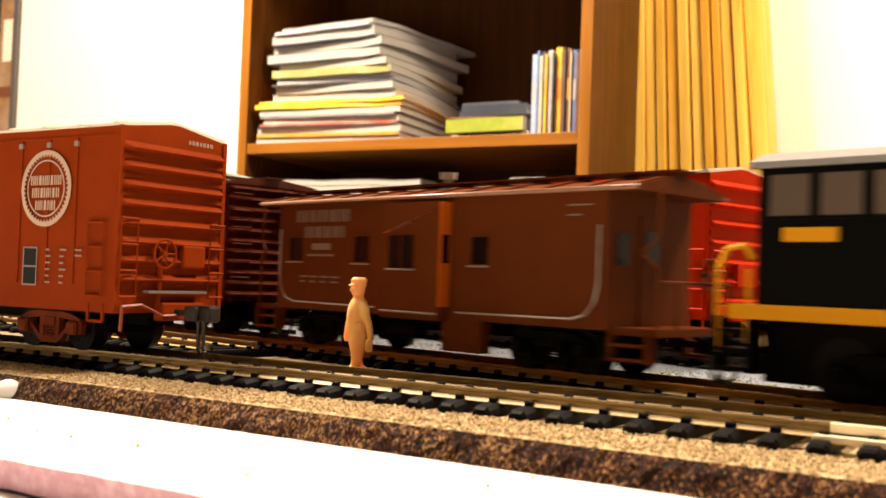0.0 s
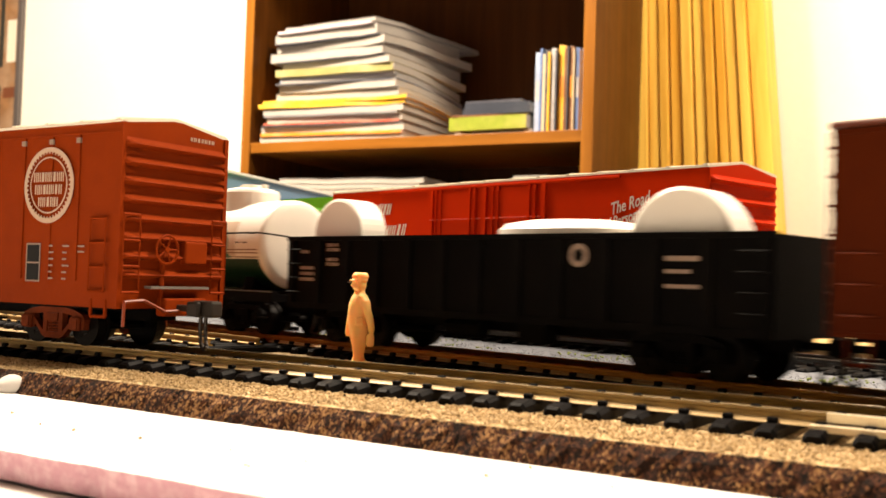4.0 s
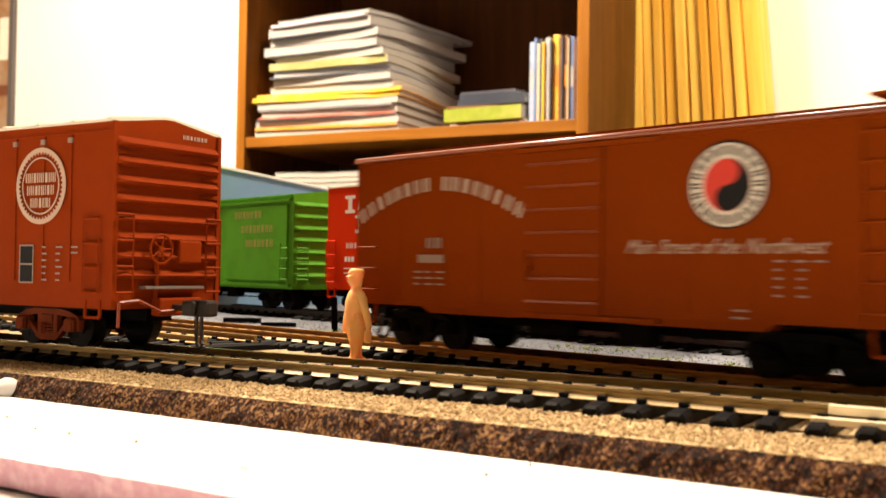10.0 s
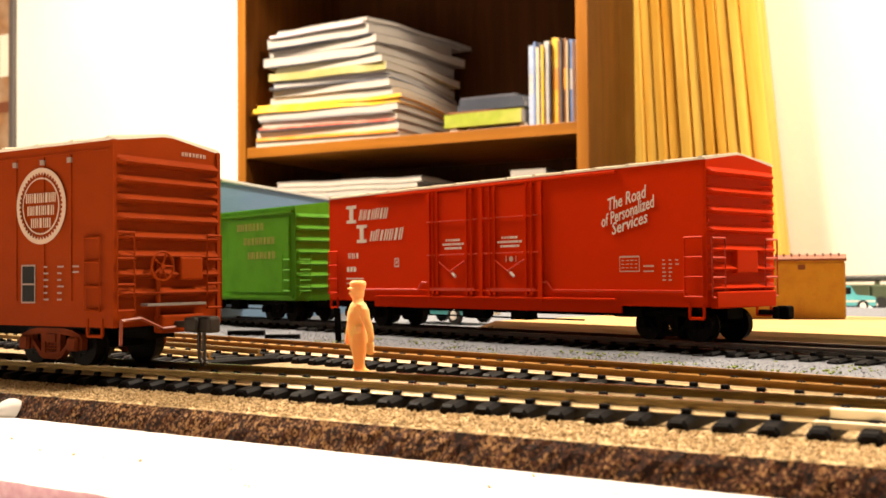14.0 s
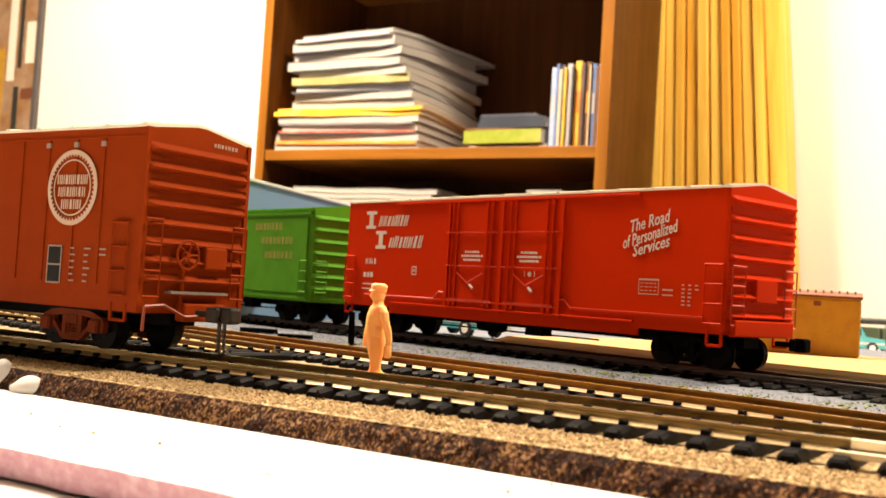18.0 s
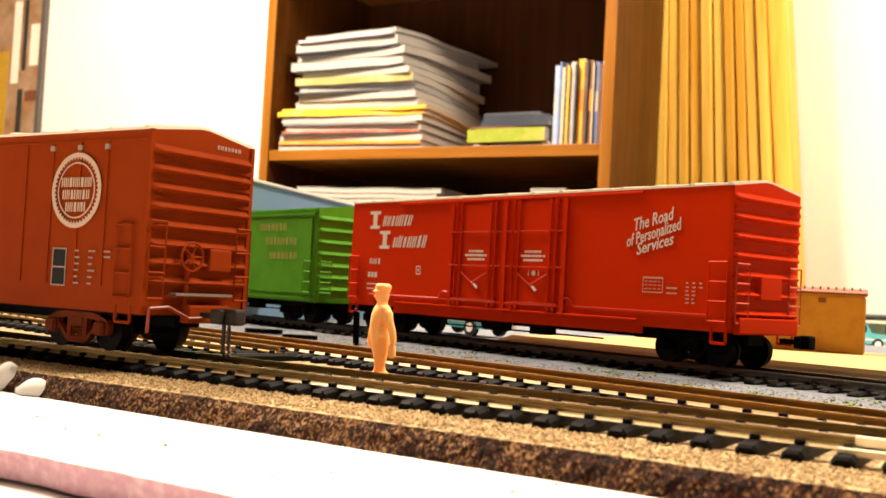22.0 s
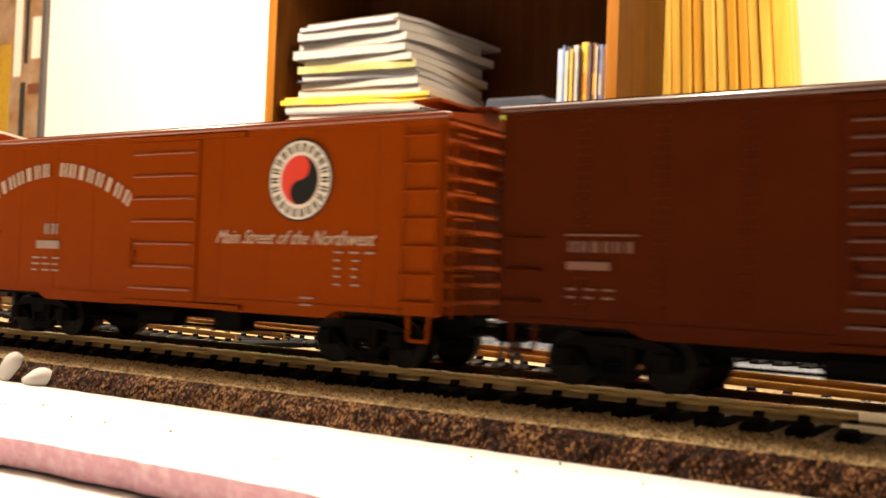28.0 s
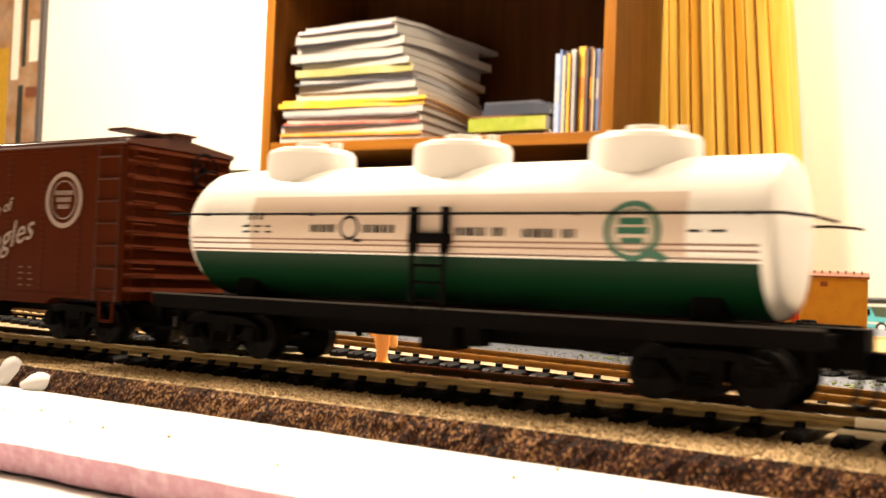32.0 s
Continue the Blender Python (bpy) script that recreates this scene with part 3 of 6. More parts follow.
def grab_irons(bm, x, y, zs, w, along="x", r=0.25):
    e = (1, 0) if along == "x" else (0, 1)
    for z in zs:
        rod(bm, (x, y, z), (x + e[0] * w, y + e[1] * w, z), r, 4)
    return bm


def truck(parent, x, material, wheel_r=4.8):
    """Two wheelsets between cast sideframes."""
    t = new("truck")
    t.parent = parent
    t.location = (x * MM, 0, 0)
    wb = 9.0
    for side in (-1, 1):
        # open cast frame: top chord, dropped bottom chord, two columns
        y0, y1 = sorted((side * 11.4, side * 13.0))
        half = [(0, 9.1), (4.2, 9.1), (7.8, 8.6), (10.8, 7.5), (11.6, 6.4), (11.4, 3.9), (7.0, 3.9), (6.6, 4.7), (4.0, 2.1), (2.6, 1.5), (0, 1.5)]
        hole = [(0, 7.7), (2.2, 7.7), (2.2, 3.0), (0, 3.0)]
        window = [(3.6, 7.7), (7.2, 7.2), (7.0, 6.2), (3.6, 3.2)]
        bm = bmesh.new()
        for s in (-1, 1):
            prism(bm, [(s * a, c) for a, c in (half[:2] + [half[2], window[1], window[0], hole[1], hole[0]])], y0, y1)
            prism(bm, [(s * a, c) for a, c in (window[1], half[2], half[3], half[4], half[5], half[6], half[7], window[2])], y0, y1)
            prism(bm, [(s * a, c) for a, c in (window[2], half[7], half[8], half[9], half[10], hole[3], hole[2], window[3])], y0, y1)
            prism(bm, [(s * a, c) for a, c in (hole[1], window[0], window[3], hole[2])], y0, y1)
        part("sideframe", bm, material, t)
        bm = bmesh.new()
        for k in (-1.45, 0, 1.45):
            for z in (3.1, 3.8, 4.5, 5.2):
                rod(bm, (k, side * 12.3, z), (k, side * 12.3, z + 0.45), 0.66, 7)
        box(bm, -2.1, 2.1, *sorted((side * 11.5, side * 13.3)), 5.7, 7.6)
        part("spring_pack", bm, material, t)
        for k in (-wb, wb):
            part("journal_box", boxes((k - 1.7, k + 1.7, *sorted((side * 13.0, side * 14.0)), 3.7, 7.0, 0.35), (k - 1.4, k + 1.4, *sorted((side * 14.0, side * 14.3)), 4.1, 6.5)), material, t)
    part("bolster", boxes((-2.6, 2.6, -11, 11, 4.6, 8.2)), M_BLACK, t)
    for k in (-wb, wb):
        bm = bmesh.new()
        rod(bm, (0, -12.5, 0), (0, 12.5, 0), 1.0, 8)
        for side in (-1, 1):
            rod(bm, (0, side * 8.0, 0), (0, side * 10.6, 0), wheel_r, 22)
            rod(bm, (0, side * 7.2, 0), (0, side * 8.0, 0), wheel_r + 0.6, 22)
            rod(bm, (0, side * 10.6, 0), (0, side * 10.9, 0), wheel_r * 0.42, 12)
            for j in range(3):
                q = 2 * math.pi * j / 3
                rod(bm, (2.6 * math.cos(q), side * 10.55, 2.6 * math.sin(q)), (2.6 * math.cos(q), side * 10.8, 2.6 * math.sin(q)), 0.6, 6)
        w = part("wheelset", bm, M_STEEL, t)
        w.location = (k * MM, 0, wheel_r * MM)
    return t


def coupler(parent, x, way, material, pin=True, up=0.0, head=4.0):
    bm = bmesh.new()
    a, b = sorted((x, x + way * 7.5))
    box(bm, a, b, -0.9, 0.9, 7.2 + up, 8.7 + up, 0.3)
    a, b = sorted((x + way * 5.6, x + way * (5.6 + head)))
    box(bm, a, b, -1.2, 2.8, 6.0 + up, 9.9 + up, 0.7)
    box(bm, *sorted((x + way * 5.6, x + way * (4.6 + head * 0.7))), -2.8, -1.3, 6.2 + up, 9.7 + up, 0.5)
    part("coupler", bm, material, parent)
    if pin:
        bm = bmesh.new()
        px = x + way * 7.4
        wire(bm, [(px, 0.4, 7.2 + up), (px, 0.4, 4.0), (px + way * 0.5, 0.2, 1.8), (px + way * 1.6, -0.2, 0.7), (px + way * 3.0, -0.8, 0.7), (px + way * 3.8, -1.2, 1.6)], 0.5, 8)
        wire(bm, [(px + way * 2.6, -0.6, 7.2 + up), (px + way * 2.7, -0.6, 4.5), (px + way * 3.2, -0.9, 2.4), (px + way * 3.8, -1.2, 1.6)], 0.45, 8)
        part("trip_pin", bm, M_PIN, parent, "curved bright wire trip pin")


def ribbed_end(parent, x, way, w, z0, top, ridges, material, depth=1.2, ridge=2.0, peak=0.0, darts=False):
    """A pressed steel end: a gabled plate with horizontal ridges, given by their heights, that taper at the corners."""
    bm = bmesh.new()
    prism(bm, [(-w / 2, z0), (w / 2, z0), (w / 2, top), (1.5, top + peak + 0.02), (-1.5, top + peak + 0.02), (-w / 2, top)], *sorted((x, x - way * 0.8)), "x")
    part("end_wall", bm, material, parent)
    for zc in ridges:
        bm = bmesh.new()
        rows = []
        for f in (-0.489, -0.478, -0.46, -0.43, 0.43, 0.46, 0.478, 0.489):
            d, h = depth * (1 - 0.92 * max(0.0, (abs(f) - 0.43) / 0.059) ** 2), ridge
            rows.append([bm.verts.new((x + way * a, f * w, zc + b)) for a, b in ((-0.1, 0.62 * h), (0.2 * d, 0.42 * h), (0.9 * d, 0.1 * h), (d, 0.0), (0.86 * d, -0.12 * h), (-0.1, -0.34 * h))])
        for p, q in zip(rows, rows[1:]):
            for a in range(5):
                bm.faces.new((p[a], q[a], q[a + 1], p[a + 1]))
        bm.faces.new(rows[0])
        bm.faces.new(rows[-1])
        bmesh.ops.recalc_face_normals(bm, faces=bm.faces)
        part("rib", bm, material, parent)
    for z0_, z1_ in (zip(ridges, ridges[1:4]) if darts else ()):
        for s in (-1, 1):
            bm = bmesh.new()
            zc = (z0_ + z1_) / 2
            prism(bm, [(s * 0.49 * w, zc + 0.8), (s * 0.3 * w, zc + 0.1), (s * 0.49 * w, zc - 0.5)], *sorted((x, x + way * 0.5)), "x")
            part("dart", bm, material, parent)


def brake_wheel(parent, x, way, y, z, r, material):
    bm = bmesh.new()
    n = 18
    for i in range(n):
        k0, k1 = 2 * math.pi * i / n, 2 * math.pi * (i + 1) / n
        rod(bm, (x, y + r * math.cos(k0), z + r * math.sin(k0)), (x, y + r * math.cos(k1), z + r * math.sin(k1)), 0.33, 5)
    for i in range(5):
        k0 = 2 * math.pi * i / 5
        rod(bm, (x, y, z), (x, y + r * math.cos(k0), z + r * math.sin(k0)), 0.25, 4)
    rod(bm, (x - way * 1.6, y, z), (x + way * 0.3, y, z), 0.7, 8)
    part("brake_wheel", bm, material, parent)


def underframe(parent, length, sill, width=8.0):
    part("underframe", boxes((-length / 2 + 2, length / 2 - 2, -width / 2, width / 2, 6.6, sill + 0.5), (-length / 2 + 3, length / 2 - 3, -14, 14, sill - 0.6, sill + 0.6)), M_BLACK, parent)
    bm = bmesh.new()
    rod(bm, (-18, -8, 6.6), (-6, -8, 6.6), 2.2, 12)
    box(bm, 8, 16, -11, -6, 4.6, 9)
    rod(bm, (-40, -9, 5.2), (40, -9, 5.2), 0.3, 4)
    part("brake_gear", bm, M_BLACK, parent)


def boxcar_40(m, paint, label, ribs=7, low=0.0, dull=False):
    """A forty-foot steel boxcar with a roof walk, ribbed door and corrugated ends; rail top at z 0."""
    L, W, S, E = 145.0, 33.6, 9.6, 48.2
    h = L / 2
    rung, gleam = paint if dull else glossy(paint), glossy(paint)
    shine = gleam.node_tree.nodes["Principled BSDF"].inputs
    shine["Roughness"].default_value, shine["Coat Weight"].default_value, shine["Coat Roughness"].default_value = 0.3, 0.4, 0.14
    car = empty("boxcar", m, label, "boxcar", "freight train")
    bm = bmesh.new()
    prism(bm, [(-h, S + 1.6), (-h + 24, S + 1.6), (-h + 28, S - 0.4), (-18, S - 0.4), (-14, S - 0.2), (14, S - 0.2), (18, S - 0.4), (h - 28, S - 0.4), (h - 24, S + 1.6), (h, S + 1.6), (h, E), (-h, E)], -W / 2, W / 2)
    body = part("body", bm, paint, car)
    # panel seams and rivet strips on both sides
    bm = bmesh.new()
    for side in (-1, 1):
        for i in range(11):
            x = -h + 2 + (L - 4) * i / 10
            if -14 < x < 14:
                continue
            y0, y1 = sorted((side * W / 2, side * (W / 2 + 0.09)))
            box(bm, x - 0.55, x + 0.55, y0, y1, S + 1.8, E - 0.6)
        y0, y1 = sorted((side * W / 2, side * (W / 2 + 0.3)))
        box(bm, -h, h, y0, y1, E - 1.3, E)
        box(bm, -h, h, y0, y1, S + 1.2, S + 2.2)
    part("side_seam", bm, paint, car)
    for side in (-1, 1):
        bm = bmesh.new()
        y0, y1 = sorted((side * W / 2, side * (W / 2 + 0.55)))
        box(bm, -14, 8, y0, y1, S + 0.8, E - 1.6, 0.2)
        a, b = sorted((side * (W / 2), side * (W / 2 + 1.1)))
        box(bm, -15, 22, a, b, E - 1.6, E - 0.6)
        box(bm, -15, 22, a, b, S + 0.0, S + 0.9)
        d = part("door", bm, paint, car)
        for i in range(ribs):
            z = S + 3.6 + (E - S - 8) * i / (ribs - 1)
            part("door_rib", boxes((-13, 7, *sorted((side * (W / 2 + 0.5), side * (W / 2 + 1.05))), z - 0.28, z + 0.28, 0.15)), gleam, d)
        bm = bmesh.new()
        rod(bm, (-12.4, side * (W / 2 + 1.3), S + 8), (-12.4, side * (W / 2 + 1.3), S + 15), 0.3, 5)
        box(bm, -13.2, -11.4, *sorted((side * (W / 2 + 0.5), side * (W / 2 + 1.3))), S + 10.5, S + 12)
        part("door_latch", bm, paint, d)
    bm = bmesh.new()
    prism(bm, [(-W / 2 - 0.5, E - 0.1), (W / 2 + 0.5, E - 0.1), (W / 2 + 0.5, E + 0.5), (0, E + 2.4), (-W / 2 - 0.5, E + 0.5)], -h - 0.4, h + 0.4, "x")
    part("roof", bm, rung, car)
    shiny = glossy(paint)
    shiny.node_tree.nodes["Principled BSDF"].inputs["Coat Weight"].default_value = 0.75
    for side in (-1, 1):
        part("eave_strip", rod(bmesh.new(), (-h - 0.4, side * (W / 2 + 0.35), E + 0.3), (h + 0.4, side * (W / 2 + 0.35), E + 0.3), 0.75, 12), shiny, car, smooth=True)
    for i in range(13):
        x = -h + 0.6 + (L - 1.2) * i / 12
        part("roof_rib", prism(bmesh.new(), [(-W / 2 - 0.6, E + 0.3), (W / 2 + 0.6, E + 0.3), (W / 2 + 0.6, E + 0.95), (0, E + 2.9), (-W / 2 - 0.6, E + 0.95)], x - 0.6, x + 0.6, "x"), rung, car)
    bm = bmesh.new()
    for k in (-3.4, -1.1, 1.2):
        box(bm, -h - 1.6, h + 1.6, k, k + 2.1, E + 3.5 - low, E + 4.0 - low)
    for i in range(13):
        x = -h + 0.6 + (L - 1.2) * i / 12
        box(bm, x - 0.4, x + 0.4, -3.4, 3.4, E + 1.9, E + 3.5 - low)
    part("roof_walk", bm, rung, car)
    for way in (-1, 1):
        bm = bmesh.new()
        y0, y1 = sorted((-way * 3.5, -way * 15.5))
        box(bm, *sorted((way * (h - 9), way * (h - 2.5))), y0, y1, E + 3.3 - 1.6 * low, E + 3.9 - 1.6 * low)
        part("lateral_walk", bm, rung, car)
        ribbed_end(car, way * h, way, W, S + 1.5, E, [S + 3.6 + 3.35 * i for i in range(11)], paint, 1.15, 1.9)
        for s in (-1, 1):
            if way * s < 0:
                part("side_ladder", ladder(bmesh.new(), way * h - (9.0 if way > 0 else -1.2), s * (W / 2 + 0.75), S + 1, E - 0.6, 7.8, 7, "x"), rung, car)
            else:
                for z in (S + 5, S + 10.5, S + 16):
                    x = way * h - (8.4 if way > 0 else -1.6)
                    part("grab_iron", wire(bmesh.new(), [(x, s * W / 2, z), (x, s * (W / 2 + 0.9), z), (x + 6.6, s * (W / 2 + 0.9), z), (x + 6.6, s * W / 2, z)], 0.26, 4), paint, car)
        bm = bmesh.new()
        ladder(bm, way * (h + 1.5), -W / 2 + 1.2, S + 1, E - 0.6, 6.8, 7, "y")
        part("end_ladder", bm, paint, car)
        bm = bmesh.new()
        x = way * h - (8.4 if way > 0 else -1.8)
        wire(bm, [(x + 0.8, -W / 2 + 0.2, S + 2), (x + 1.2, -W / 2 + 0.2, S - 3.6), (x + 5.4, -W / 2 + 0.2, S - 3.6), (x + 5.8, -W / 2 + 0.2, S + 2)], 0.4, 5)
        part("stirrup_step", bm, paint, car)
        truck(car, way * 51.5, M_BLACK)
        coupler(car, way * (h - 2), way, M_BLACK)
    brake_wheel(car, h + 2.6, 1, 5.5, E - 4.5, 4.2, M_BLACK)
    part("brake_platform", boxes((h, h + 4, 2, 11, E - 10, E - 9.4)), paint, car)
    underframe(car, L, S + 1)
    return car


def arched_row(parent, material, x, y, z, count, span, rise, height, width):
    """Plain letter shapes along an arch that is highest in its middle."""
    rng = random.Random(5)
    for i in range(count):
        if i == 8:
            continue
        f = 2 * i / (count - 1) - 1
        part("letter_shape", stems(bmesh.new(), x + f * span / 2, y, z - rise * f * f, height, width * rng.uniform(0.9, 1.1), -math.atan(2 * rise * f / (span / 2)), 0, i + 1), material, parent)


def lettering(parent, bm, material=None, name="lettering"):
    ob = part(name, bm, material or M_LETTER, parent)
    return tagged(ob, kind="stuff") if name == "lettering" else ob


SIDE = -16.9        # near side of the forty-foot cars


def car_monad():
    """Mineral red boxcar with the round red and black emblem."""
    car = boxcar_40(on_track("middle", -988), M_NPRED, "mineral red steel boxcar with white lettering and a round emblem", dull=True)
    y = SIDE - 0.25
    arched_row(car, M_MUTED, -42.5, y, 39.4, 17, 53, 7.0, 3.4, 2.6)
    bm = bmesh.new()
    ring(bm, 37.2, y, 37.0, 8.1, 8.5, 48)
    lettering(car, bm, M_INK, "emblem_edge")
    bm = bmesh.new()
    ring(bm, 37.2, y, 37.0, 5.1, 8.1, 48)
    lettering(car, bm, name="emblem_ring")
    bm = bmesh.new()
    for i in range(22):
        k = 2 * math.pi * i / 22
        c, s = math.cos(k), math.sin(k)
        for q in (-0.35, 0.35):
            pts = [(r, w) for r, w in ((5.8, q - 0.2), (5.8, q + 0.2), (7.6, q + 0.27), (7.6, q - 0.27))]
            bm.faces.new([bm.verts.new((37.2 + r * c - w * s, y - 0.16, 37.0 + r * s + w * c)) for r, w in pts])
    tagged(lettering(car, bm, M_INK, "emblem_lettering"), kind="stuff")
    bm = bmesh.new()
    disc(bm, 37.2, y, 37.0, 5.1, 36)
    lettering(car, bm, M_REDSPOT, "emblem_disc")
    bm = bmesh.new()
    pts = [(5.05 * math.cos(k), 5.05 * math.sin(k)) for k in [radians(-90 + 180 * i / 20) for i in range(21)]]
    pts += [(2.5 * math.cos(k), 2.55 + 2.5 * math.sin(k)) for k in [radians(90 - 180 * i / 12) for i in range(1, 12)]]
    pts += [(2.5 * math.cos(k), -2.55 + 2.5 * math.sin(k)) for k in [radians(90 + 180 * i / 12) for i in range(0, 12)]]
    bm.faces.new([bm.verts.new((37.2 + a, y - 0.16, 37.0 + b)) for a, b in pts])
    lettering(car, bm, M_INK, "emblem_swirl")
    words("slogan", "Main Street of the Northwest", 13.8, y, 23.8, 3.0, M_MUTED, car, squeeze=0.84, lean=0.55)
    bm = bmesh.new()
    blocks(bm, -44.5, y, 25.2, 2.6, 2, 3.0, 2.3)
    bars(bm, y, (-48.5, -39.5, 21.6, 23.6))
    dashes(bm, y, -50, 19.1, 3, 3, 3.2, 0.45, 4.0, 1.5, 2)
    dashes(bm, y, 47, 20.6, 2, 4, 2.0, 0.4, 4.6, 1.6, 3)
    dashes(bm, y, 47, 22.2, 3, 1, 3.0, 0.4, 3.8, 1.6, 3)
    dashes(bm, y, 38.5, 12.8, 1, 2, 5.0, 0.4, 3.6, 1.4, 4)
    lettering(car, bm, M_FADED)
    return car


def car_slogan():
    """Dark tuscan boxcar with a script slogan and a ring badge."""
    car = boxcar_40(on_track("middle", -830), M_TUSCAN, "dark tuscan red steel boxcar with a script slogan and ring badge", ribs=13)
    y = SIDE - 0.25
    words("slogan", "Route of", 15.0, y, 28.6, 3.0, M_FADED, car, 1.0, 0.5, 15)
    words("slogan", "the", 15.4, y, 25.6, 2.2, M_FADED, car, 0.9, 0.5, 14)
    words("slogan", "Eagles", 17.6, y, 19.6, 6.4, M_FADED, car, 1.02, 0.5, 15)
    bm = bmesh.new()
    ring(bm, 50.6, y, 34.8, 5.75, 6.9, 60)
    ring(bm, 50.6, y, 34.8, 4.5, 4.75, 48)
    blocks(bm, 47.6, y, 36.0, 1.1, 7, 1.0, 0.95)
    blocks(bm, 48.2, y, 34.3, 1.1, 6, 0.95, 0.9)
    blocks(bm, 48.8, y, 32.6, 1.1, 5, 0.9, 0.85)
    lettering(car, bm, M_FADED, "badge")
    bm = bmesh.new()
    bars(bm, y, (-59.5, -46, 26.2, 26.5))
    blocks(bm, -58, y, 23.4, 1.9, 6, 2.1, 1.7)
    bars(bm, y, (-59, -51, 20.4, 21.8))
    dashes(bm, y, -59, 16.9, 3, 2, 2.6, 0.4, 3.4, 1.4, 7)
    dashes(bm, y, 34, 17.8, 2, 4, 2.0, 0.4, 3.8, 1.5, 8)
    lettering(car, bm, M_GHOST)
    rivets(car, (-56.4, -42.3, -28.2, 28.2, 42.3, 56.4), -16.88, 13, 46.5, 1.5, glossy(M_TUSCAN))
    return car


def rivets(car, xs, y, z0, z1, pitch, material):
    """Upright rows of rivet heads on a near side, one strip a seam."""
    for x in xs:
        bm = bmesh.new()
        z = z0
        while z < z1:
            for k in (-0.8, 0.8):
                c = [bm.verts.new((x + k + a, y + b, z + d)) for a, b, d in ((-0.22, 0, 0), (0, 0, -0.22), (0.22, 0, 0), (0, 0, 0.22), (0, -0.2, 0.03))]
                for a, b in ((0, 1), (1, 2), (2, 3), (3, 0)):
                    bm.faces.new((c[a], c[b], c[4]))
            z += pitch
        part("rivet_strip", bm, material, car)


def car_two_line():
    """Maroon boxcar with two lines of block letters and a flag."""
    car = boxcar_40(on_track("middle", -348), M_MAROON, "maroon steel boxcar with large faded letters and a flag", ribs=6, low=1.0)
    y = SIDE - 0.25
    bm = bmesh.new()
    name_row(car, M_FADED, -50.4, y, 34.0, 5.4, 3, 7.0, 5.8)
    name_row(car, M_FADED, -57.5, y, 25.8, 5.4, 5, 7.0, 6.0)
    bm2 = bmesh.new()
    prism(bm2, [(48.5, 41.0), (51, 41.8), (56, 40.6), (60, 41.6), (59.5, 35.2), (56, 34.4), (51, 35.6), (48.2, 34.6)], y - 0.15, y)
    lettering(car, bm2, M_FADED, "flag")
    blocks(bm, 24, y, 42.2, 1.7, 12, 1.85, 1.4, skip=(6,))
    blocks(bm, 31, y, 39.2, 1.7, 4, 1.7, 1.3)
    blocks(bm, 24, y, 36.4, 1.7, 12, 1.85, 1.4, skip=(4, 8))
    bars(bm, y, (47, 60, 27.6, 28.1), (47, 60, 20.3, 20.8))
    blocks(bm, 49.5, y, 24.6, 2.4, 2, 6, 2.6)
    bars(bm, y, (49, 57.6, 21.6, 23.4))
    dashes(bm, y, 47, 18.6, 3, 3, 3.6, 0.6, 4.4, 1.6, 9)
    dashes(bm, y, -52, 22.4, 2, 4, 3.4, 0.55, 3.8, 1.5, 10)
    lettering(car, bm, M_FADED)
    return car


def curved_panel(bm, x0, x1, r, zc, k0, k1, n=14):
    """Part of a tank's side between two angles below the level, facing -y; angles up from level."""
    rows = []
    for i in range(n + 1):
        k = k0 + (k1 - k0) * i / n
        rows.append([bm.verts.new((x, -r * math.cos(k), zc + r * math.sin(k))) for x in (x0, x1)])
    for a, b in zip(rows, rows[1:]):
        bm.faces.new((a[0], a[1], b[1], b[0]))
    return bm


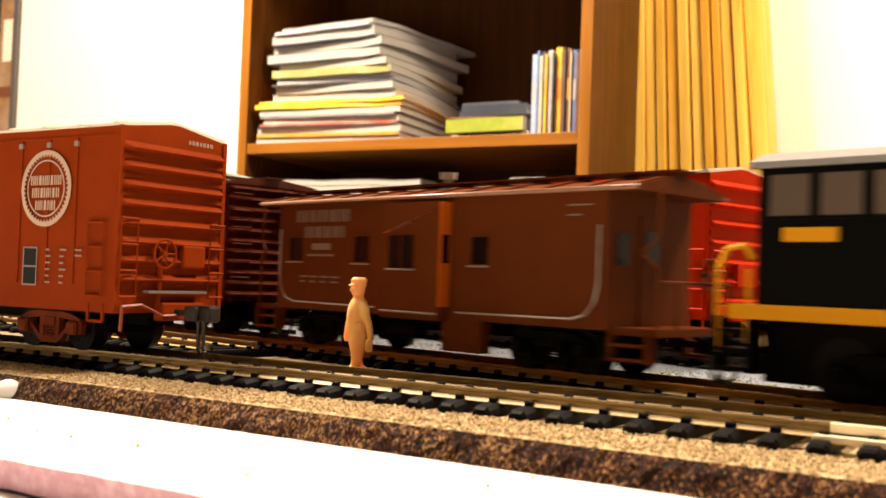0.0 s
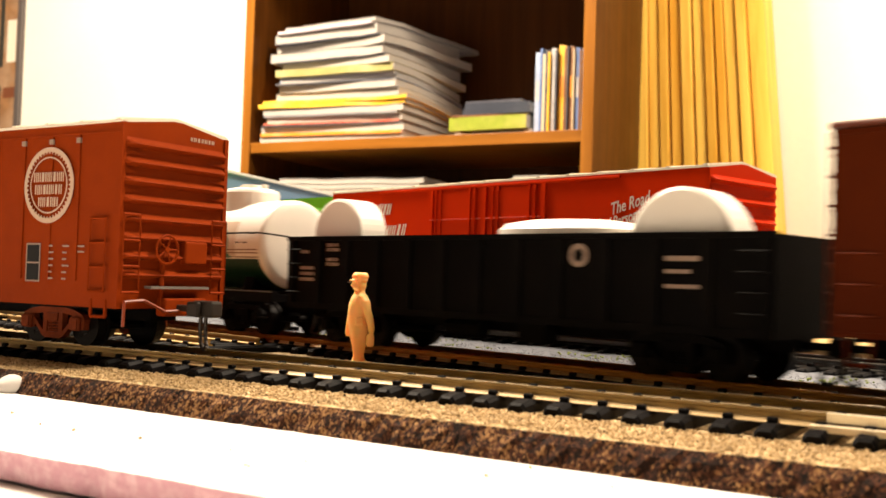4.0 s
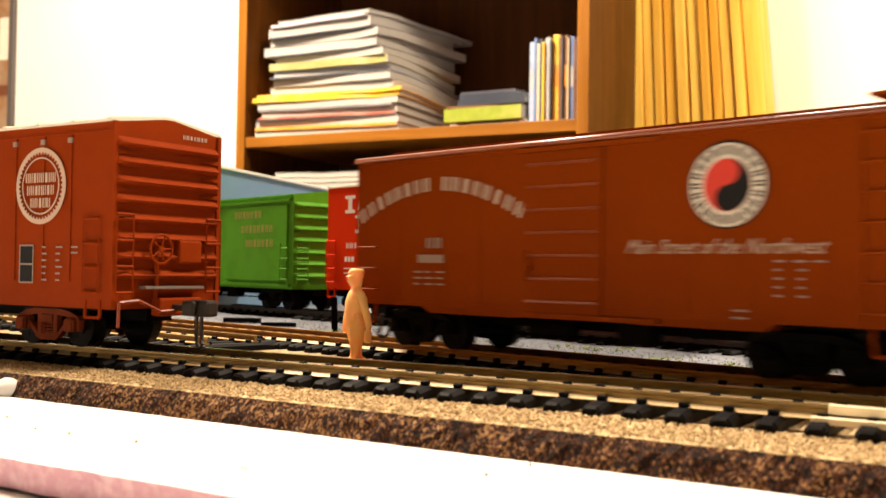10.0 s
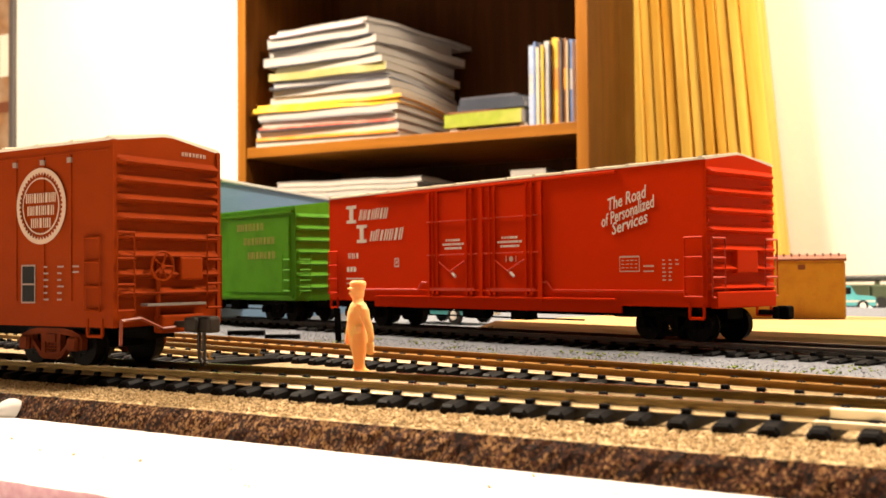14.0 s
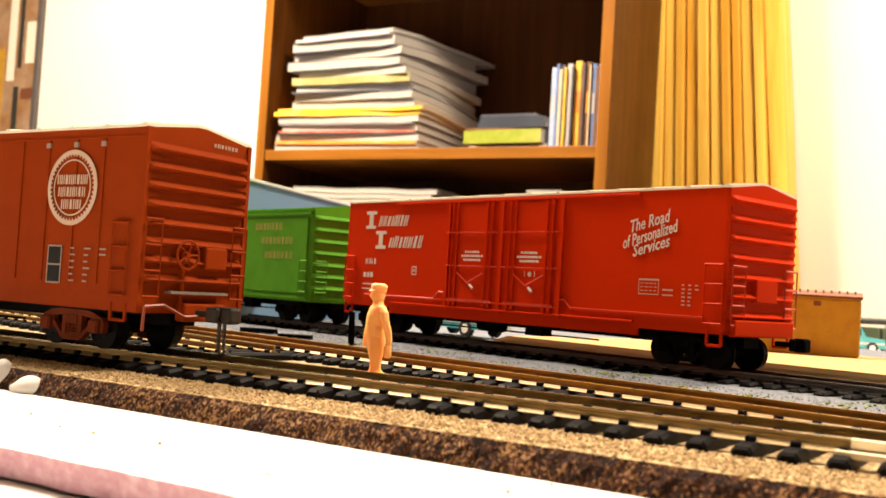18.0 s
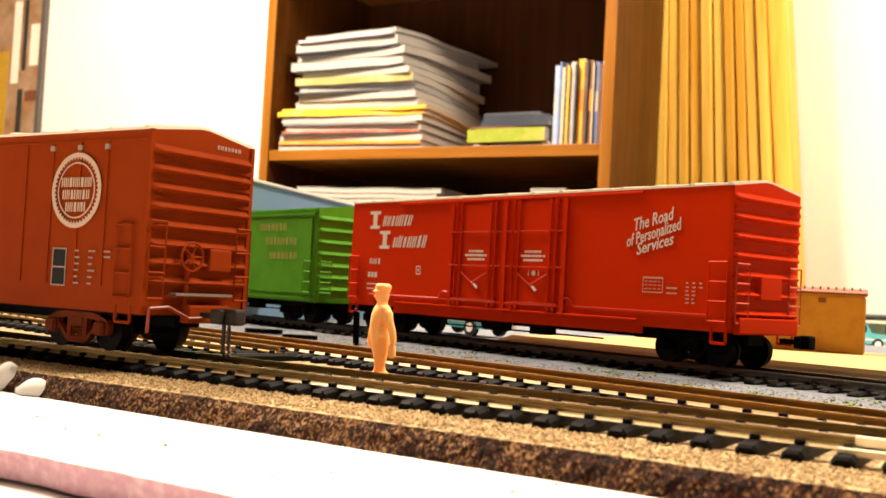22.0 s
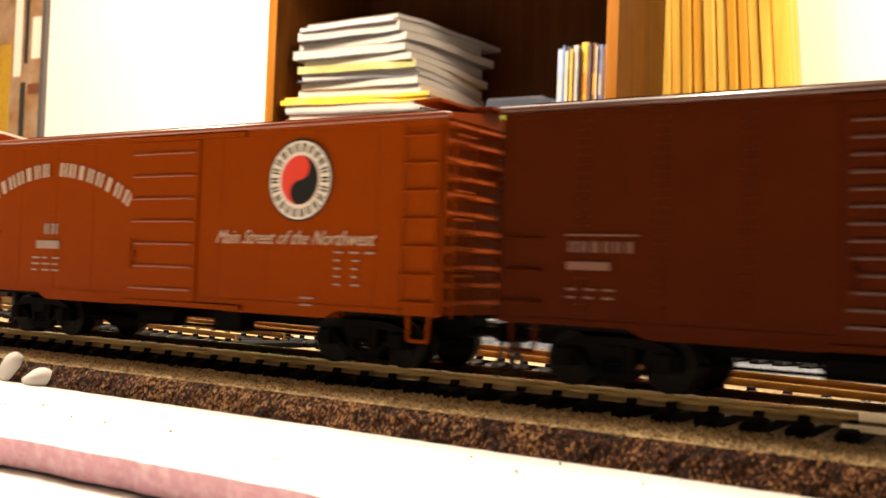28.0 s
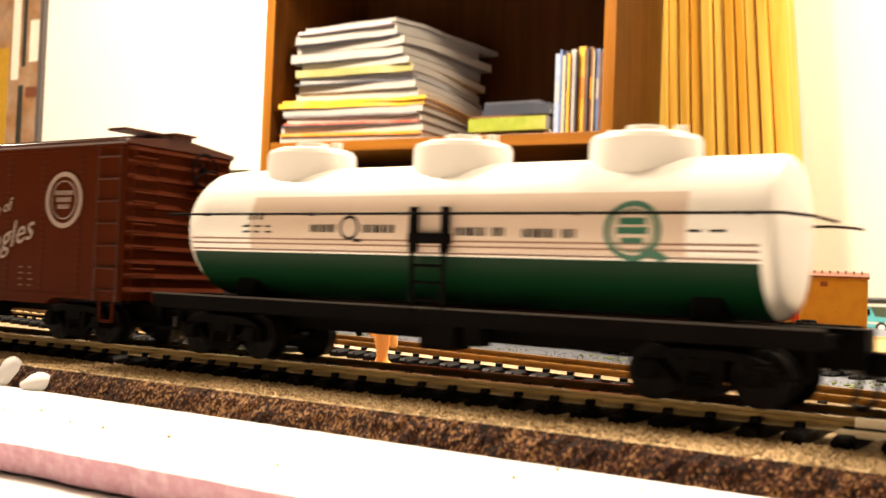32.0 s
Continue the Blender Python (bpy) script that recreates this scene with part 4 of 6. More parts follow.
def tank_car():
    car = empty("tank_car", on_track("middle", -664), "white and dark green three-dome tank car on a black frame", "tank car", "freight train")
    R, ZC = 14.2, 28.2
    bm = bmesh.new()
    rings = []
    for x, k in ((-71.4, 0.02), (-71.2, 0.4), (-70.4, 0.72), (-69.0, 0.9), (-66.6, 0.985), (-62.5, 1), (60.1, 1), (61.2, 0.985), (61.9, 0.94), (62.4, 0.8), (62.7, 0.42), (62.8, 0.02)):
        rings.append(((x + 1.5, 0, ZC), (0, R * k, 0), (0, 0, R * k)))
    loft(bm, rings, 48)
    part("tank", bm, M_WHITECAR, car, smooth=True)
    bm = bmesh.new()
    curved_panel(bm, -65, 61.6, R + 0.06, ZC, -1.5, math.asin(-4.9 / R), 20)
    part("green_band", bm, M_DKGREEN, car, "glossy dark green lower half", smooth=True)
    bm = bmesh.new()
    curved_panel(bm, -47.5, 49.5, R + 0.07, ZC, math.asin(-4.0 / R), math.asin(6.9 / R), 14)
    part("cream_panel", bm, M_CREAMPANEL, car, "cream painted side panel", smooth=True)
    for z in (-3.2, -2.2, -4.5):
        part("pin_stripe", curved_panel(bmesh.new(), -65, 61.6, R + 0.12, ZC, math.asin(z / R), math.asin((z + 0.35) / R), 2), M_BROWNLINE, car)
    for x in (-43.0, -3.0, 36.5):
        bm = bmesh.new()
        loft(bm, [((x, 0, ZC + 10), (10.6, 0, 0), (0, 9.4, 0)), ((x, 0, 42.0), (10.4, 0, 0), (0, 9.2, 0)), ((x, 0, 45.4), (10.3, 0, 0), (0, 9.1, 0)), ((x, 0, 46.3), (9.7, 0, 0), (0, 8.6, 0)), ((x, 0, 46.8), (8.2, 0, 0), (0, 7.2, 0)), ((x, 0, 47.1), (6, 0, 0), (0, 5, 0))], 56)
        d = part("dome", bm, M_WHITECAR, car)
        bm = bmesh.new()
        rod(bm, (x, 0, 47.0), (x, 0, 48.3), 3.6, 14)
        rod(bm, (x + 6.2, 1, 46), (x + 6.2, 1, 48.4), 1.2, 10)
        rod(bm, (x - 6.4, -1, 46), (x - 6.4, -1, 47.8), 0.9, 8)
        part("hatch", bm, M_WHITECAR, d)
    # frame, running boards and rail
    bm = bmesh.new()
    box(bm, -76, 76, -4, 4, 7.0, 13.5)
    for s in (-1, 1):
        box(bm, -76, 72, *sorted((s * 12.6, s * 15.2)), 12.6, 13.6)
        box(bm, -76, 72, *sorted((s * 14.7, s * 15.2)), 10.2, 12.6)
    for x in (-74, -48, -16, 16, 48, 70):
        box(bm, x - 2, x + 2, -14.7, 14.7, 10.4, 12.6)
    part("frame", bm, M_BLACK, car)
    part("outlet_valve", boxes((-3, 5, -13.5, -7, 5.6, 10.6, 0.6), (6, 10, -12, -8, 6.6, 10.5, 0.4)), M_BLACK, car)
    for s in (-1, 1):
        part("deck_edge", boxes((-76, 72, *sorted((s * 15.2, s * 15.36)), 13.2, 13.6)), M_PIN, car)
    for x in (-52, 52):
        part("saddle", prism(bmesh.new(), [(-11, 12.5), (11, 12.5), (9, 20), (-9, 20)], x - 2.5, x + 2.5, "x"), M_BLACK, car)
    bm = bmesh.new()
    pts = [(x, -17.0, 31.2) for x in (-70, -45, -20, 0, 20, 45, 66)] + [(70, -15, 30.8), (72.5, -10, 30.2)]
    bm.free()
    for s in (-1, 1):
        part("handrail", wire(bmesh.new(), [(p[0], -s * p[1], p[2]) for p in pts], 0.28), M_BLACK, car)
        for x in (-60, -30, 30, 60):
            part("rail_bracket", rod(bmesh.new(), (x, s * 13.6, 31.2), (x, s * 17, 31.2), 0.25, 4), M_BLACK, car)
    for s in (-1, 1):
        bm = bmesh.new()
        for x in (-4, 3.2):
            wire(bm, [(x, s * 15.0, 12), (x, s * 15.4, 26), (x, s * 15.6, 32.4)], 0.5)
            box(bm, x - 0.7, x + 0.7, *sorted((s * 14.6, s * 15.8)), 24, 32.6)
        for z in (15, 18.2, 21.4):
            rod(bm, (-4, s * 15.2, z), (3.2, s * 15.2, z), 0.3, 4)
        box(bm, -5, 4.2, *sorted((s * 14.3, s * 15.7)), 25.6, 27.6)
        part("side_ladder", bm, M_BLACK, car)
    y = -R - 0.12
    bm = bmesh.new()
    ring(bm, 40.2, y + 0.35, 28.4, 4.2, 5.2, 40)
    ring(bm, 40.2, y + 0.35, 28.4, 3.5, 3.75, 36)
    bars(bm, y + 0.3, (37.8, 42.6, 29.4, 30.6), (37.4, 43.0, 27.8, 29.0), (38.2, 42.2, 26.2, 27.2))
    prism(bm, [(41.2, 24.6), (45.2, 23.2), (46.8, 23.8), (43.6, 26)], y - 0.1, y + 0.4)
    for v in bm.verts:
        v.co.y = -math.sqrt((R + 0.14) ** 2 - (v.co.z - ZC) ** 2)
    part("badge", bm, M_GRNINK, car, "round dark green badge")
    bm = bmesh.new()
    ring(bm, -20.4, y, 28.6, 1.9, 2.5, 24)
    bars(bm, y, (-19.4, -17.2, 25.7, 26.4))
    blocks(bm, -30, y, 27.6, 1.6, 5, 1.35, 1.5)
    blocks(bm, -16.4, y, 27.6, 1.6, 6, 1.35, 1.5)
    blocks(bm, 5.4, y, 27.2, 1.6, 8, 1.35, 1.5, skip=(5,))
    blocks(bm, 19.6, y, 27.0, 1.6, 8, 1.35, 1.5, skip=(5,))
    blocks(bm, -47.5, y, 30.2, 1.2, 3, 1.6, 1.2)
    dashes(bm, y, -49.5, 28.6, 3, 2, 2.6, 0.4, 3.2, 1.2, 12)
    dashes(bm, y, 50, 28.2, 2, 1, 3.0, 0.4, 3.6, 1.2, 13)
    for v in bm.verts:
        v.co.y = -math.sqrt((R + 0.16) ** 2 - (v.co.z - ZC) ** 2)
    lettering(car, bm, M_INK)
    for way in (-1, 1):
        truck(car, 52.5 if way > 0 else -56, M_BLACK)
        coupler(car, way * 74, way, M_BLACK)
        bm = bmesh.new()
        e = 70 if way > 0 else 74
        wire(bm, [(way * e, -14.5, 11), (way * e, -14.5, 5.5), (way * (e - 6), -14.5, 5.5), (way * (e - 6), -14.5, 11)], 0.4)
        part("stirrup_step", bm, M_BLACK, car)
    return car


def gondola():
    car = empty("gondola", on_track("middle", -507), "black steel gondola with white markings", "gondola", "freight train")
    L, W = 152.0, 34.0
    h = L / 2
    bm = bmesh.new()
    for s in (-1, 1):
        box(bm, -h, h, *sorted((s * (W / 2 - 1), s * W / 2)), 11, 29.4)
        box(bm, -h, h, *sorted((s * (W / 2 - 1.2), s * (W / 2 + 0.8))), 28.6, 29.8)
        box(bm, -h, h, *sorted((s * (W / 2 - 1), s * (W / 2 + 0.4))), 9.4, 11)
        for i in range(13):
            x = -h + 2 + (L - 4) * i / 12
            prism(bm, [(x - 1.3, 11), (x + 1.3, 11), (x + 1.3, 28.6), (x - 1.3, 28.6)], *sorted((s * W / 2, s * (W / 2 + 0.8))))
    for w in (-1, 1):
        box(bm, *sorted((w * (h - 1), w * h)), -W / 2 + 1, W / 2 - 1, 9.4, 29.4)
    box(bm, -h + 1, h - 1, -W / 2 + 1, W / 2 - 1, 9.4, 10.6)
    part("body", bm, M_BLACK, car)
    y = -W / 2 - 0.1
    bm = bmesh.new()
    for x, z, c in ((-58, 26.9, 3), (-58, 25.6, 3), (-58, 22.9, 3), (-58, 21.6, 3), (-70, 20.4, 4), (-70, 18.8, 4), (-70, 17.2, 4), (-70, 25.0, 2)):
        dashes(bm, y, x, z, c, 1, 1.7, 0.9, 1.8, 1.0, int(z))
    bars(bm, y, (-48, -42, 17, 17.5))
    ring(bm, 30, y, 25, 1.4, 2.6, 20)
    bars(bm, y, (52, 60, 24, 25), (52, 58, 21.5, 22.3), (52, 60, 18.5, 19.3))
    lettering(car, bm, M_FADED)
    for way in (-1, 1):
        for z in (14, 18, 22, 26):
            part("grab_iron", grab_irons(bmesh.new(), way * h - (7 if way > 0 else -1), -W / 2 - 1.2, (z,), 6), M_BLACK, car)
        truck(car, way * 53, M_BLACK)
        coupler(car, way * (h - 2), way, M_BLACK)
    underframe(car, L, 10)
    for x, r in ((-60, 10.6), (52, 12.5)):
        bm = bmesh.new()
        zc = 10.6 + r + (9.0 if r < 11 else 4.0)
        loft(bm, [((x, -12.5, zc), (r - 0.8, 0, 0), (0, 0, r - 0.8)), ((x, -12, zc), (r, 0, 0), (0, 0, r)), ((x, -3, zc), (r, 0, 0), (0, 0, r)), ((x, -2.5, zc), (r - 0.8, 0, 0), (0, 0, r - 0.8))], 40)
        part("cradle", boxes((x - 8, x - 4, -12, -3, 10.6, zc - r * 0.6), (x + 4, x + 8, -12, -3, 10.6, zc - r * 0.6)), M_BLACK, car)
        part("drum_load", bm, M_WHITECAR, car, "large white drum lying crosswise")
    bm = bmesh.new()
    loft(bm, [((14, 0, 12), (20, 0, 0), (0, 13, 0)), ((14, 0, 31.4), (20, 0, 0), (0, 13, 0)), ((14, 0, 33), (18, 0, 0), (0, 11.5, 0)), ((14, 0, 33.8), (12, 0, 0), (0, 8, 0))], 36)
    part("vat_load", bm, M_WHITECAR, car, "white covered vat", smooth=False)
    return car


def caboose():
    car = empty("caboose", on_track("middle", -189), "dark brown bay-window caboose with an orange bay edge", "caboose", "freight train")
    W, S, E, h = 33.0, 10.4, 40.4, 58.8
    # walls with window openings, near and far
    wins = [(-53.7, -47.4, 24.2, 30.8), (-24.7, -18.6, 24.0, 31.0), (19.0, 24.4, 24.0, 30.6)]
    for s in (-1, 1):
        y0, y1 = sorted((s * (W / 2 - 1), s * W / 2))
        xs = [-h] + [v for w in wins for v in w[:2]] + [h]
        for i in range(len(xs) - 1):
            if i % 2 == 0:
                part("wall_panel", boxes((xs[i], xs[i + 1], y0, y1, S, E)), M_CABOOSE, car)
            else:
                w = wins[i // 2]
                part("wall_panel", boxes((w[0], w[1], y0, y1, S, w[2])), M_CABOOSE, car)
                part("wall_panel", boxes((w[0], w[1], y0, y1, w[3], E)), M_CABOOSE, car)
        for a, b, c, d in wins:
            bm = boxes((a - 0.5, b + 0.5, *sorted((s * (W / 2), s * (W / 2 + 0.4))), c - 0.7, c), (a - 0.5, b + 0.5, *sorted((s * (W / 2), s * (W / 2 + 0.3))), d, d + 0.5))
            win = part("window", bm, M_CABOOSE, car)
            part("sill", boxes((a - 0.6, b + 0.6, *sorted((s * (W / 2 + 0.4), s * (W / 2 + 0.75))), c - 0.75, c - 0.35)), M_RUNG, win, "thin bright sill")
            part("pane", boxes((a, b, *sorted((s * (W / 2 - 0.8), s * (W / 2 - 0.6))), c, d)), M_GLASS, win)
    for w in (-1, 1):
        e = part("end_wall", boxes((*sorted((w * (h - 1), w * h)), -W / 2 + 1, W / 2 - 1, S, E)), M_CABOOSE, car)
        part("end_door", boxes((*sorted((w * h, w * (h + 0.4))), -4.5, 4.5, S + 1, E - 5)), M_CABOOSE, e)
        part("pane", boxes((*sorted((w * (h + 0.4), w * (h + 0.6))), -2.8, 2.8, S + 15, E - 8)), M_GLASS, e)
        part("end_window", boxes((*sorted((w * h, w * (h + 0.3))), -13, -8.5, S + 14, S + 21)), M_GLASS, e)
    # bay
    for s in (-1, 1):
        bm = bmesh.new()
        o = s * (W / 2)
        p = s * (W / 2 + 3.6)
        prism(bm, [(-9, o), (11.6, o), (11.6, p), (-9, p)] if s > 0 else [(-9, p), (11.6, p), (11.6, o), (-9, o)], S - 0.5, E - 1.2, "z")
        bay = part("bay", bm, M_CABOOSE, car)
        part("bay_edge", boxes((11.6, 12.0, *sorted((o, p)), S + 3.0, E - 1.4)), M_ORANGE, bay, "orange painted edge of the bay")
        for a in (-6.4, -1.6):
            part("bay_window", boxes((a, a + 4, *sorted((p, p + s * 0.25)), 22.6, 30.8)), M_GLASS, bay)
        part("bay_sill", rod(bmesh.new(), (-8.8, p + s * 0.3, S + 1.2), (11.4, p + s * 0.3, S + 1.2), 0.26, 5), M_RUNG, bay)
        part("window_sill", rod(bmesh.new(), (-7.4, p + s * 0.4, 22.2), (3.4, p + s * 0.4, 22.2), 0.24, 5), M_RUNG, bay)
        part("bay_rail", rod(bmesh.new(), (-8, p + s * 0.4, 31.4), (11, p + s * 0.4, 37.2), 0.3, 5), M_CHROME, bay)
        part("edge_window", boxes((12.0, 12.2, *sorted((o + s * 0.7, p - s * 0.6)), 24, 31)), M_GLASS, bay)
    bm = bmesh.new()
    prism(bm, [(-W / 2 - 1.2, E - 0.2), (W / 2 + 1.2, E - 0.2), (W / 2 + 1.2, E + 0.7), (W / 4, E + 2.8), (0, E + 3.5), (-W / 4, E + 2.8), (-W / 2 - 1.2, E + 0.7)], -67, 67, "x")
    part("roof", bm, M_CABOOSE, car, "brown roof, its eave highlights painted pale")
    # eave strips carry a painted highlight along the roof's edges
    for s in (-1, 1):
        part("eave_strip", rod(bmesh.new(), (-67, s * (W / 2 + 1.2), E + 0.3), (67, s * (W / 2 + 1.2), E + 0.3), 0.55, 10), M_EAVE_SHINE, car, "glossy eave, its highlight painted pale", smooth=True)
    for i in range(12):
        x = -66 + 12 * i
        part("roof_rib", prism(bmesh.new(), [(-W / 2 - 1.0, E + 0.6), (W / 2 + 1.0, E + 0.6), (W / 2 + 1.0, E + 1.1), (W / 4, E + 3.3), (0, E + 4.0), (-W / 4, E + 3.3), (-W / 2 - 1.0, E + 1.1)], x - 0.5, x + 0.5, "x"), M_CABOOSE, car)
    bm = boxes((-68, 68, -3.4, 3.4, E + 4.8, E + 5.3))
    for i in range(11):
        box(bm, -65 + 13 * i, -64 + 13 * i, -3, 3, E + 3.0, E + 4.8)
    part("roof_walk", bm, M_CABOOSE, car)
    bm = bmesh.new()
    rod(bm, (-11, 5, E + 1), (-11, 5, E + 7.4), 1.2, 10)
    rod(bm, (-11, 5, E + 7.4), (-11, 5, E + 9.2), 2.2, 10)
    # paler than the brown stack itself, so glints are put into the colour
    part("smokestack", bm, M_RUNG, car, "smokestack coloured pale for its glints")
    for w in (-1, 1):
        end = part("platform", boxes((*sorted((w * h, w * (h + 12))), -15, 15, 9.6, 11.2)), M_CABOOSE, car)
        for s in (-1, 1):
            bm = bmesh.new()
            a, b = sorted((w * (h + 1), w * (h + 10)))
            for i, z in enumerate((4.2, 7.2, 10.2)):
                box(bm, a, b, *sorted((s * 13.2, s * (16.6 - i * 0.5))), z, z + 0.7)
            box(bm, a - 0.5, a, *sorted((s * 13, s * 16.5)), 4, 11)
            box(bm, b, b + 0.5, *sorted((s * 13, s * 16.5)), 4, 11)
            part("step", bm, M_CABOOSE, end)
        bm = bmesh.new()
        for y in (-14.5, -7, 7, 14.5):
            rod(bm, (w * (h + 11.5), y, 11), (w * (h + 11.5), y, 24 if abs(y) > 8 else 21), 0.4, 5)
        rod(bm, (w * (h + 11.5), -14.5, 21), (w * (h + 11.5), 14.5, 21), 0.4, 5)
        wire(bm, [(w * (h + 11.5), -14.5, 24), (w * (h + 8), -15.5, 27), (w * (h + 11.5), -14.5, 30), (w * (h + 11.5), -14, E)], 0.4)
        part("end_railing", bm, M_CABOOSE, end)
        brake_wheel(end, w * (h + 12.4), w, 4, 23, 3.4, M_CABOOSE)
        truck(car, w * 41, M_BLACK)
        coupler(car, w * (h + 8), w, M_BLACK)
    for w in (-1, 1):
        bm = bmesh.new()
        x = w * 57.2
        # grab rail; its long low run stands in for the sill seam's highlight
        wire(bm, [(x, -W / 2 - 0.7, 33), (x, -W / 2 - 0.7, 20), (x - w * 1.0, -W / 2 - 0.7, 16), (x - w * 3.4, -W / 2 - 0.7, 13.4), (x - w * 7, -W / 2 - 0.7, 12.4), (x - w * 42, -W / 2 - 0.7, 12.2)], 0.26, 6)
        part("curved_grab_rail", bm, M_RUNG, car)
    y = -W / 2 - 0.15
    bm = bmesh.new()
    name_row(car, M_DIM, -49, y, 35.0, 3.4, 8, 3.0, 2.7)
    name_row(car, M_DIM, -45.4, y, 30.6, 3.2, 7, 2.6, 2.4)
    bars(bm, y, (-43, -34.5, 27.2, 29), (-45, -33, 25.4, 26))
    dashes(bm, y, -48, 19.4, 4, 2, 4, 0.5, 4.6, 1.4, 15)
    bars(bm, y, (48, 55, 37.2, 37.6), (48, 52, 35, 35.4))
    lettering(car, bm, M_DIM)
    for a in (-15.5, 12):
        part("skirt_box", boxes((9, 22, a, a + 3.5, 2.6, S)), M_CABOOSE, car)
    underframe(car, 112, S)
    return car


def switcher():
    """Black and yellow diesel switcher; only its cab end comes into view."""
    car = empty("diesel_switcher", on_track("middle", -27), "black and yellow diesel switcher with a silver cab roof", "locomotive", "freight train")
    part("walkway", boxes((-74, 76, -17.6, 17.6, 14.6, 17.4)), M_YELLOW, car, "yellow walkway edge")
    cab = part("cab", boxes((-68.5, -36, -16.6, 16.6, 17.4, 43.2)), M_LOCO, car)
    bm = bmesh.new()
    prism(bm, [(-17.6, 43.0), (17.6, 43.0), (17.6, 44.2), (12, 46.4), (0, 47.4), (-12, 46.4), (-17.6, 44.2)], -70, -34.5, "x")
    part("cab_roof", bm, M_CABROOF, car, "silver grey cab roof")
    for s in (-1, 1):
        for x in (-66, -56.2, -46.5):
            part("window", boxes((x - 0.5, x + 8.1, *sorted((s * 16.6, s * 16.9)), 33.4, 42.2)), M_LOCO, cab)
            part("pane", boxes((x, x + 7.6, *sorted((s * 16.9, s * 17.1)), 34, 41.6)), M_PALEGLASS, cab)
        part("number_plate", boxes((-63.4, -53, *sorted((s * 16.6, s * 16.95)), 29.2, 31.8)), M_YELLOW, cab, "yellow number bar")
    for a in (-13, 3):
        part("end_window", boxes((-68.8, -68.5, a, a + 10, 33, 41)), M_PALEGLASS, cab)
    hood = part("hood", boxes((-36, 70, -10, 10, 17.4, 37.5, 0.8)), M_LOCO, car)
    for i in range(9):
        part("hood_door", boxes((-32 + 11 * i, -22.4 + 11 * i, -10.5, -9.9, 19, 34)), M_LOCO, hood)
    for x in (-10, 25):
        part("exhaust_stack", rod(bmesh.new(), (x, 0, 37), (x, 0, 43), 3, 14), M_LOCO, hood)
    for a, b in ((-70, -18), (22, 72)):
        part("underframe", boxes((a, b, -10.5, 10.5, 2.6, 14.6)), M_BLACK, car)
    part("fuel_tank", boxes((-16, 20, -13, 13, 4, 14.6, 1.0)), M_LOCO, car)
    for w in (-1, 1):
        for s in (-1, 1):
            a, b = sorted((w * 70, w * 77))
            for i, z in enumerate((4.6, 8.2, 11.8)):
                part("step", boxes((a + 0.7, b, *sorted((s * 12, s * (17.4 - i * 0.3))), z, z + 0.8)), M_LOCO, car)
            for q in (a, b):
                part("step_side", boxes((q, q + 0.7, *sorted((s * 12, s * 17.4)), 4.4, 15)), M_LOCO, car)
            bm = bmesh.new()
            wire(bm, [(w * 76.6, s * 16.6, 8), (w * 76.6, s * 16.6, 24), (w * 74.6, s * 16.6, 28), (w * 71, s * 16.6, 28.6), (w * 69.5, s * 16.6, 26)], 0.62, 6)
            wire(bm, [(w * 70.2, s * 16.6, 10), (w * 70.2, s * 16.6, 24)], 0.5, 6)
            part("corner_handrail", bm, M_YELLOW, car, "yellow corner handrail")
        truck(car, w * 45, M_BLACK, 6.0)
        coupler(car, w * 74, w, M_BLACK)
    return car


def boxcar_50(m, paint, label, L, W, S, E, ridges, roof_mat, posts, group):
    """A modern fifty-foot boxcar without a roof walk: body, roof, corrugated ends, short ladders, trucks."""
    h = L / 2
    car = empty("boxcar", m, label, "boxcar", group)
    bm = bmesh.new()
    prism(bm, [(-h, S), (h, S), (h, E), (-h, E)], -W / 2, W / 2)
    part("body", bm, paint, car)
    bm = bmesh.new()
    prism(bm, [(-W / 2 - 0.4, E - 0.1), (W / 2 + 0.4, E - 0.1), (W / 2 + 0.4, E + 0.5), (1.5, E + 2.6), (-1.5, E + 2.6), (-W / 2 - 0.4, E + 0.5)], -h - 0.3, h + 0.3, "x")
    part("roof", bm, roof_mat, car, "pale weathered metal roof")
    for i in range(15):
        x = -h + 1 + (L - 2) * i / 14
        part("roof_rib", prism(bmesh.new(), [(-W / 2 - 0.4, E + 0.3), (W / 2 + 0.4, E + 0.3), (W / 2 + 0.4, E + 0.9), (0, E + 3.1), (-W / 2 - 0.4, E + 0.9)], x - 0.7, x + 0.7, "x"), roof_mat, car)
    for s in (-1, 1):
        for x in posts:
            bm = bmesh.new()
            prism(bm, [(x - 0.7, S + 6), (x + 0.7, S + 6), (x + 0.5, E - 2.5), (x - 0.5, E - 2.5)], *sorted((s * W / 2, s * (W / 2 + 0.35))))
            part("side_post", bm, paint, car)
    for way in (-1, 1):
        ribbed_end(car, way * (h + 0.35), way, W, S + 1, E - 0.2, ridges, paint, 1.8, 2.6, 2.3, True)
        loose = group == "loose cars"
        truck(car, way * (h - (26.4 if loose else 16.6 if L > 170 else 22)), M_BOXTRUCK if loose else M_BLACK)
        if loose:
            coupler(car, way * (h + 2.6), way, M_STEELDARK, True, 2.0, 6.6)
        else:
            coupler(car, way * (h + 6), way, M_BLACK, False, 0.8)
    underframe(car, L, S)
    return car


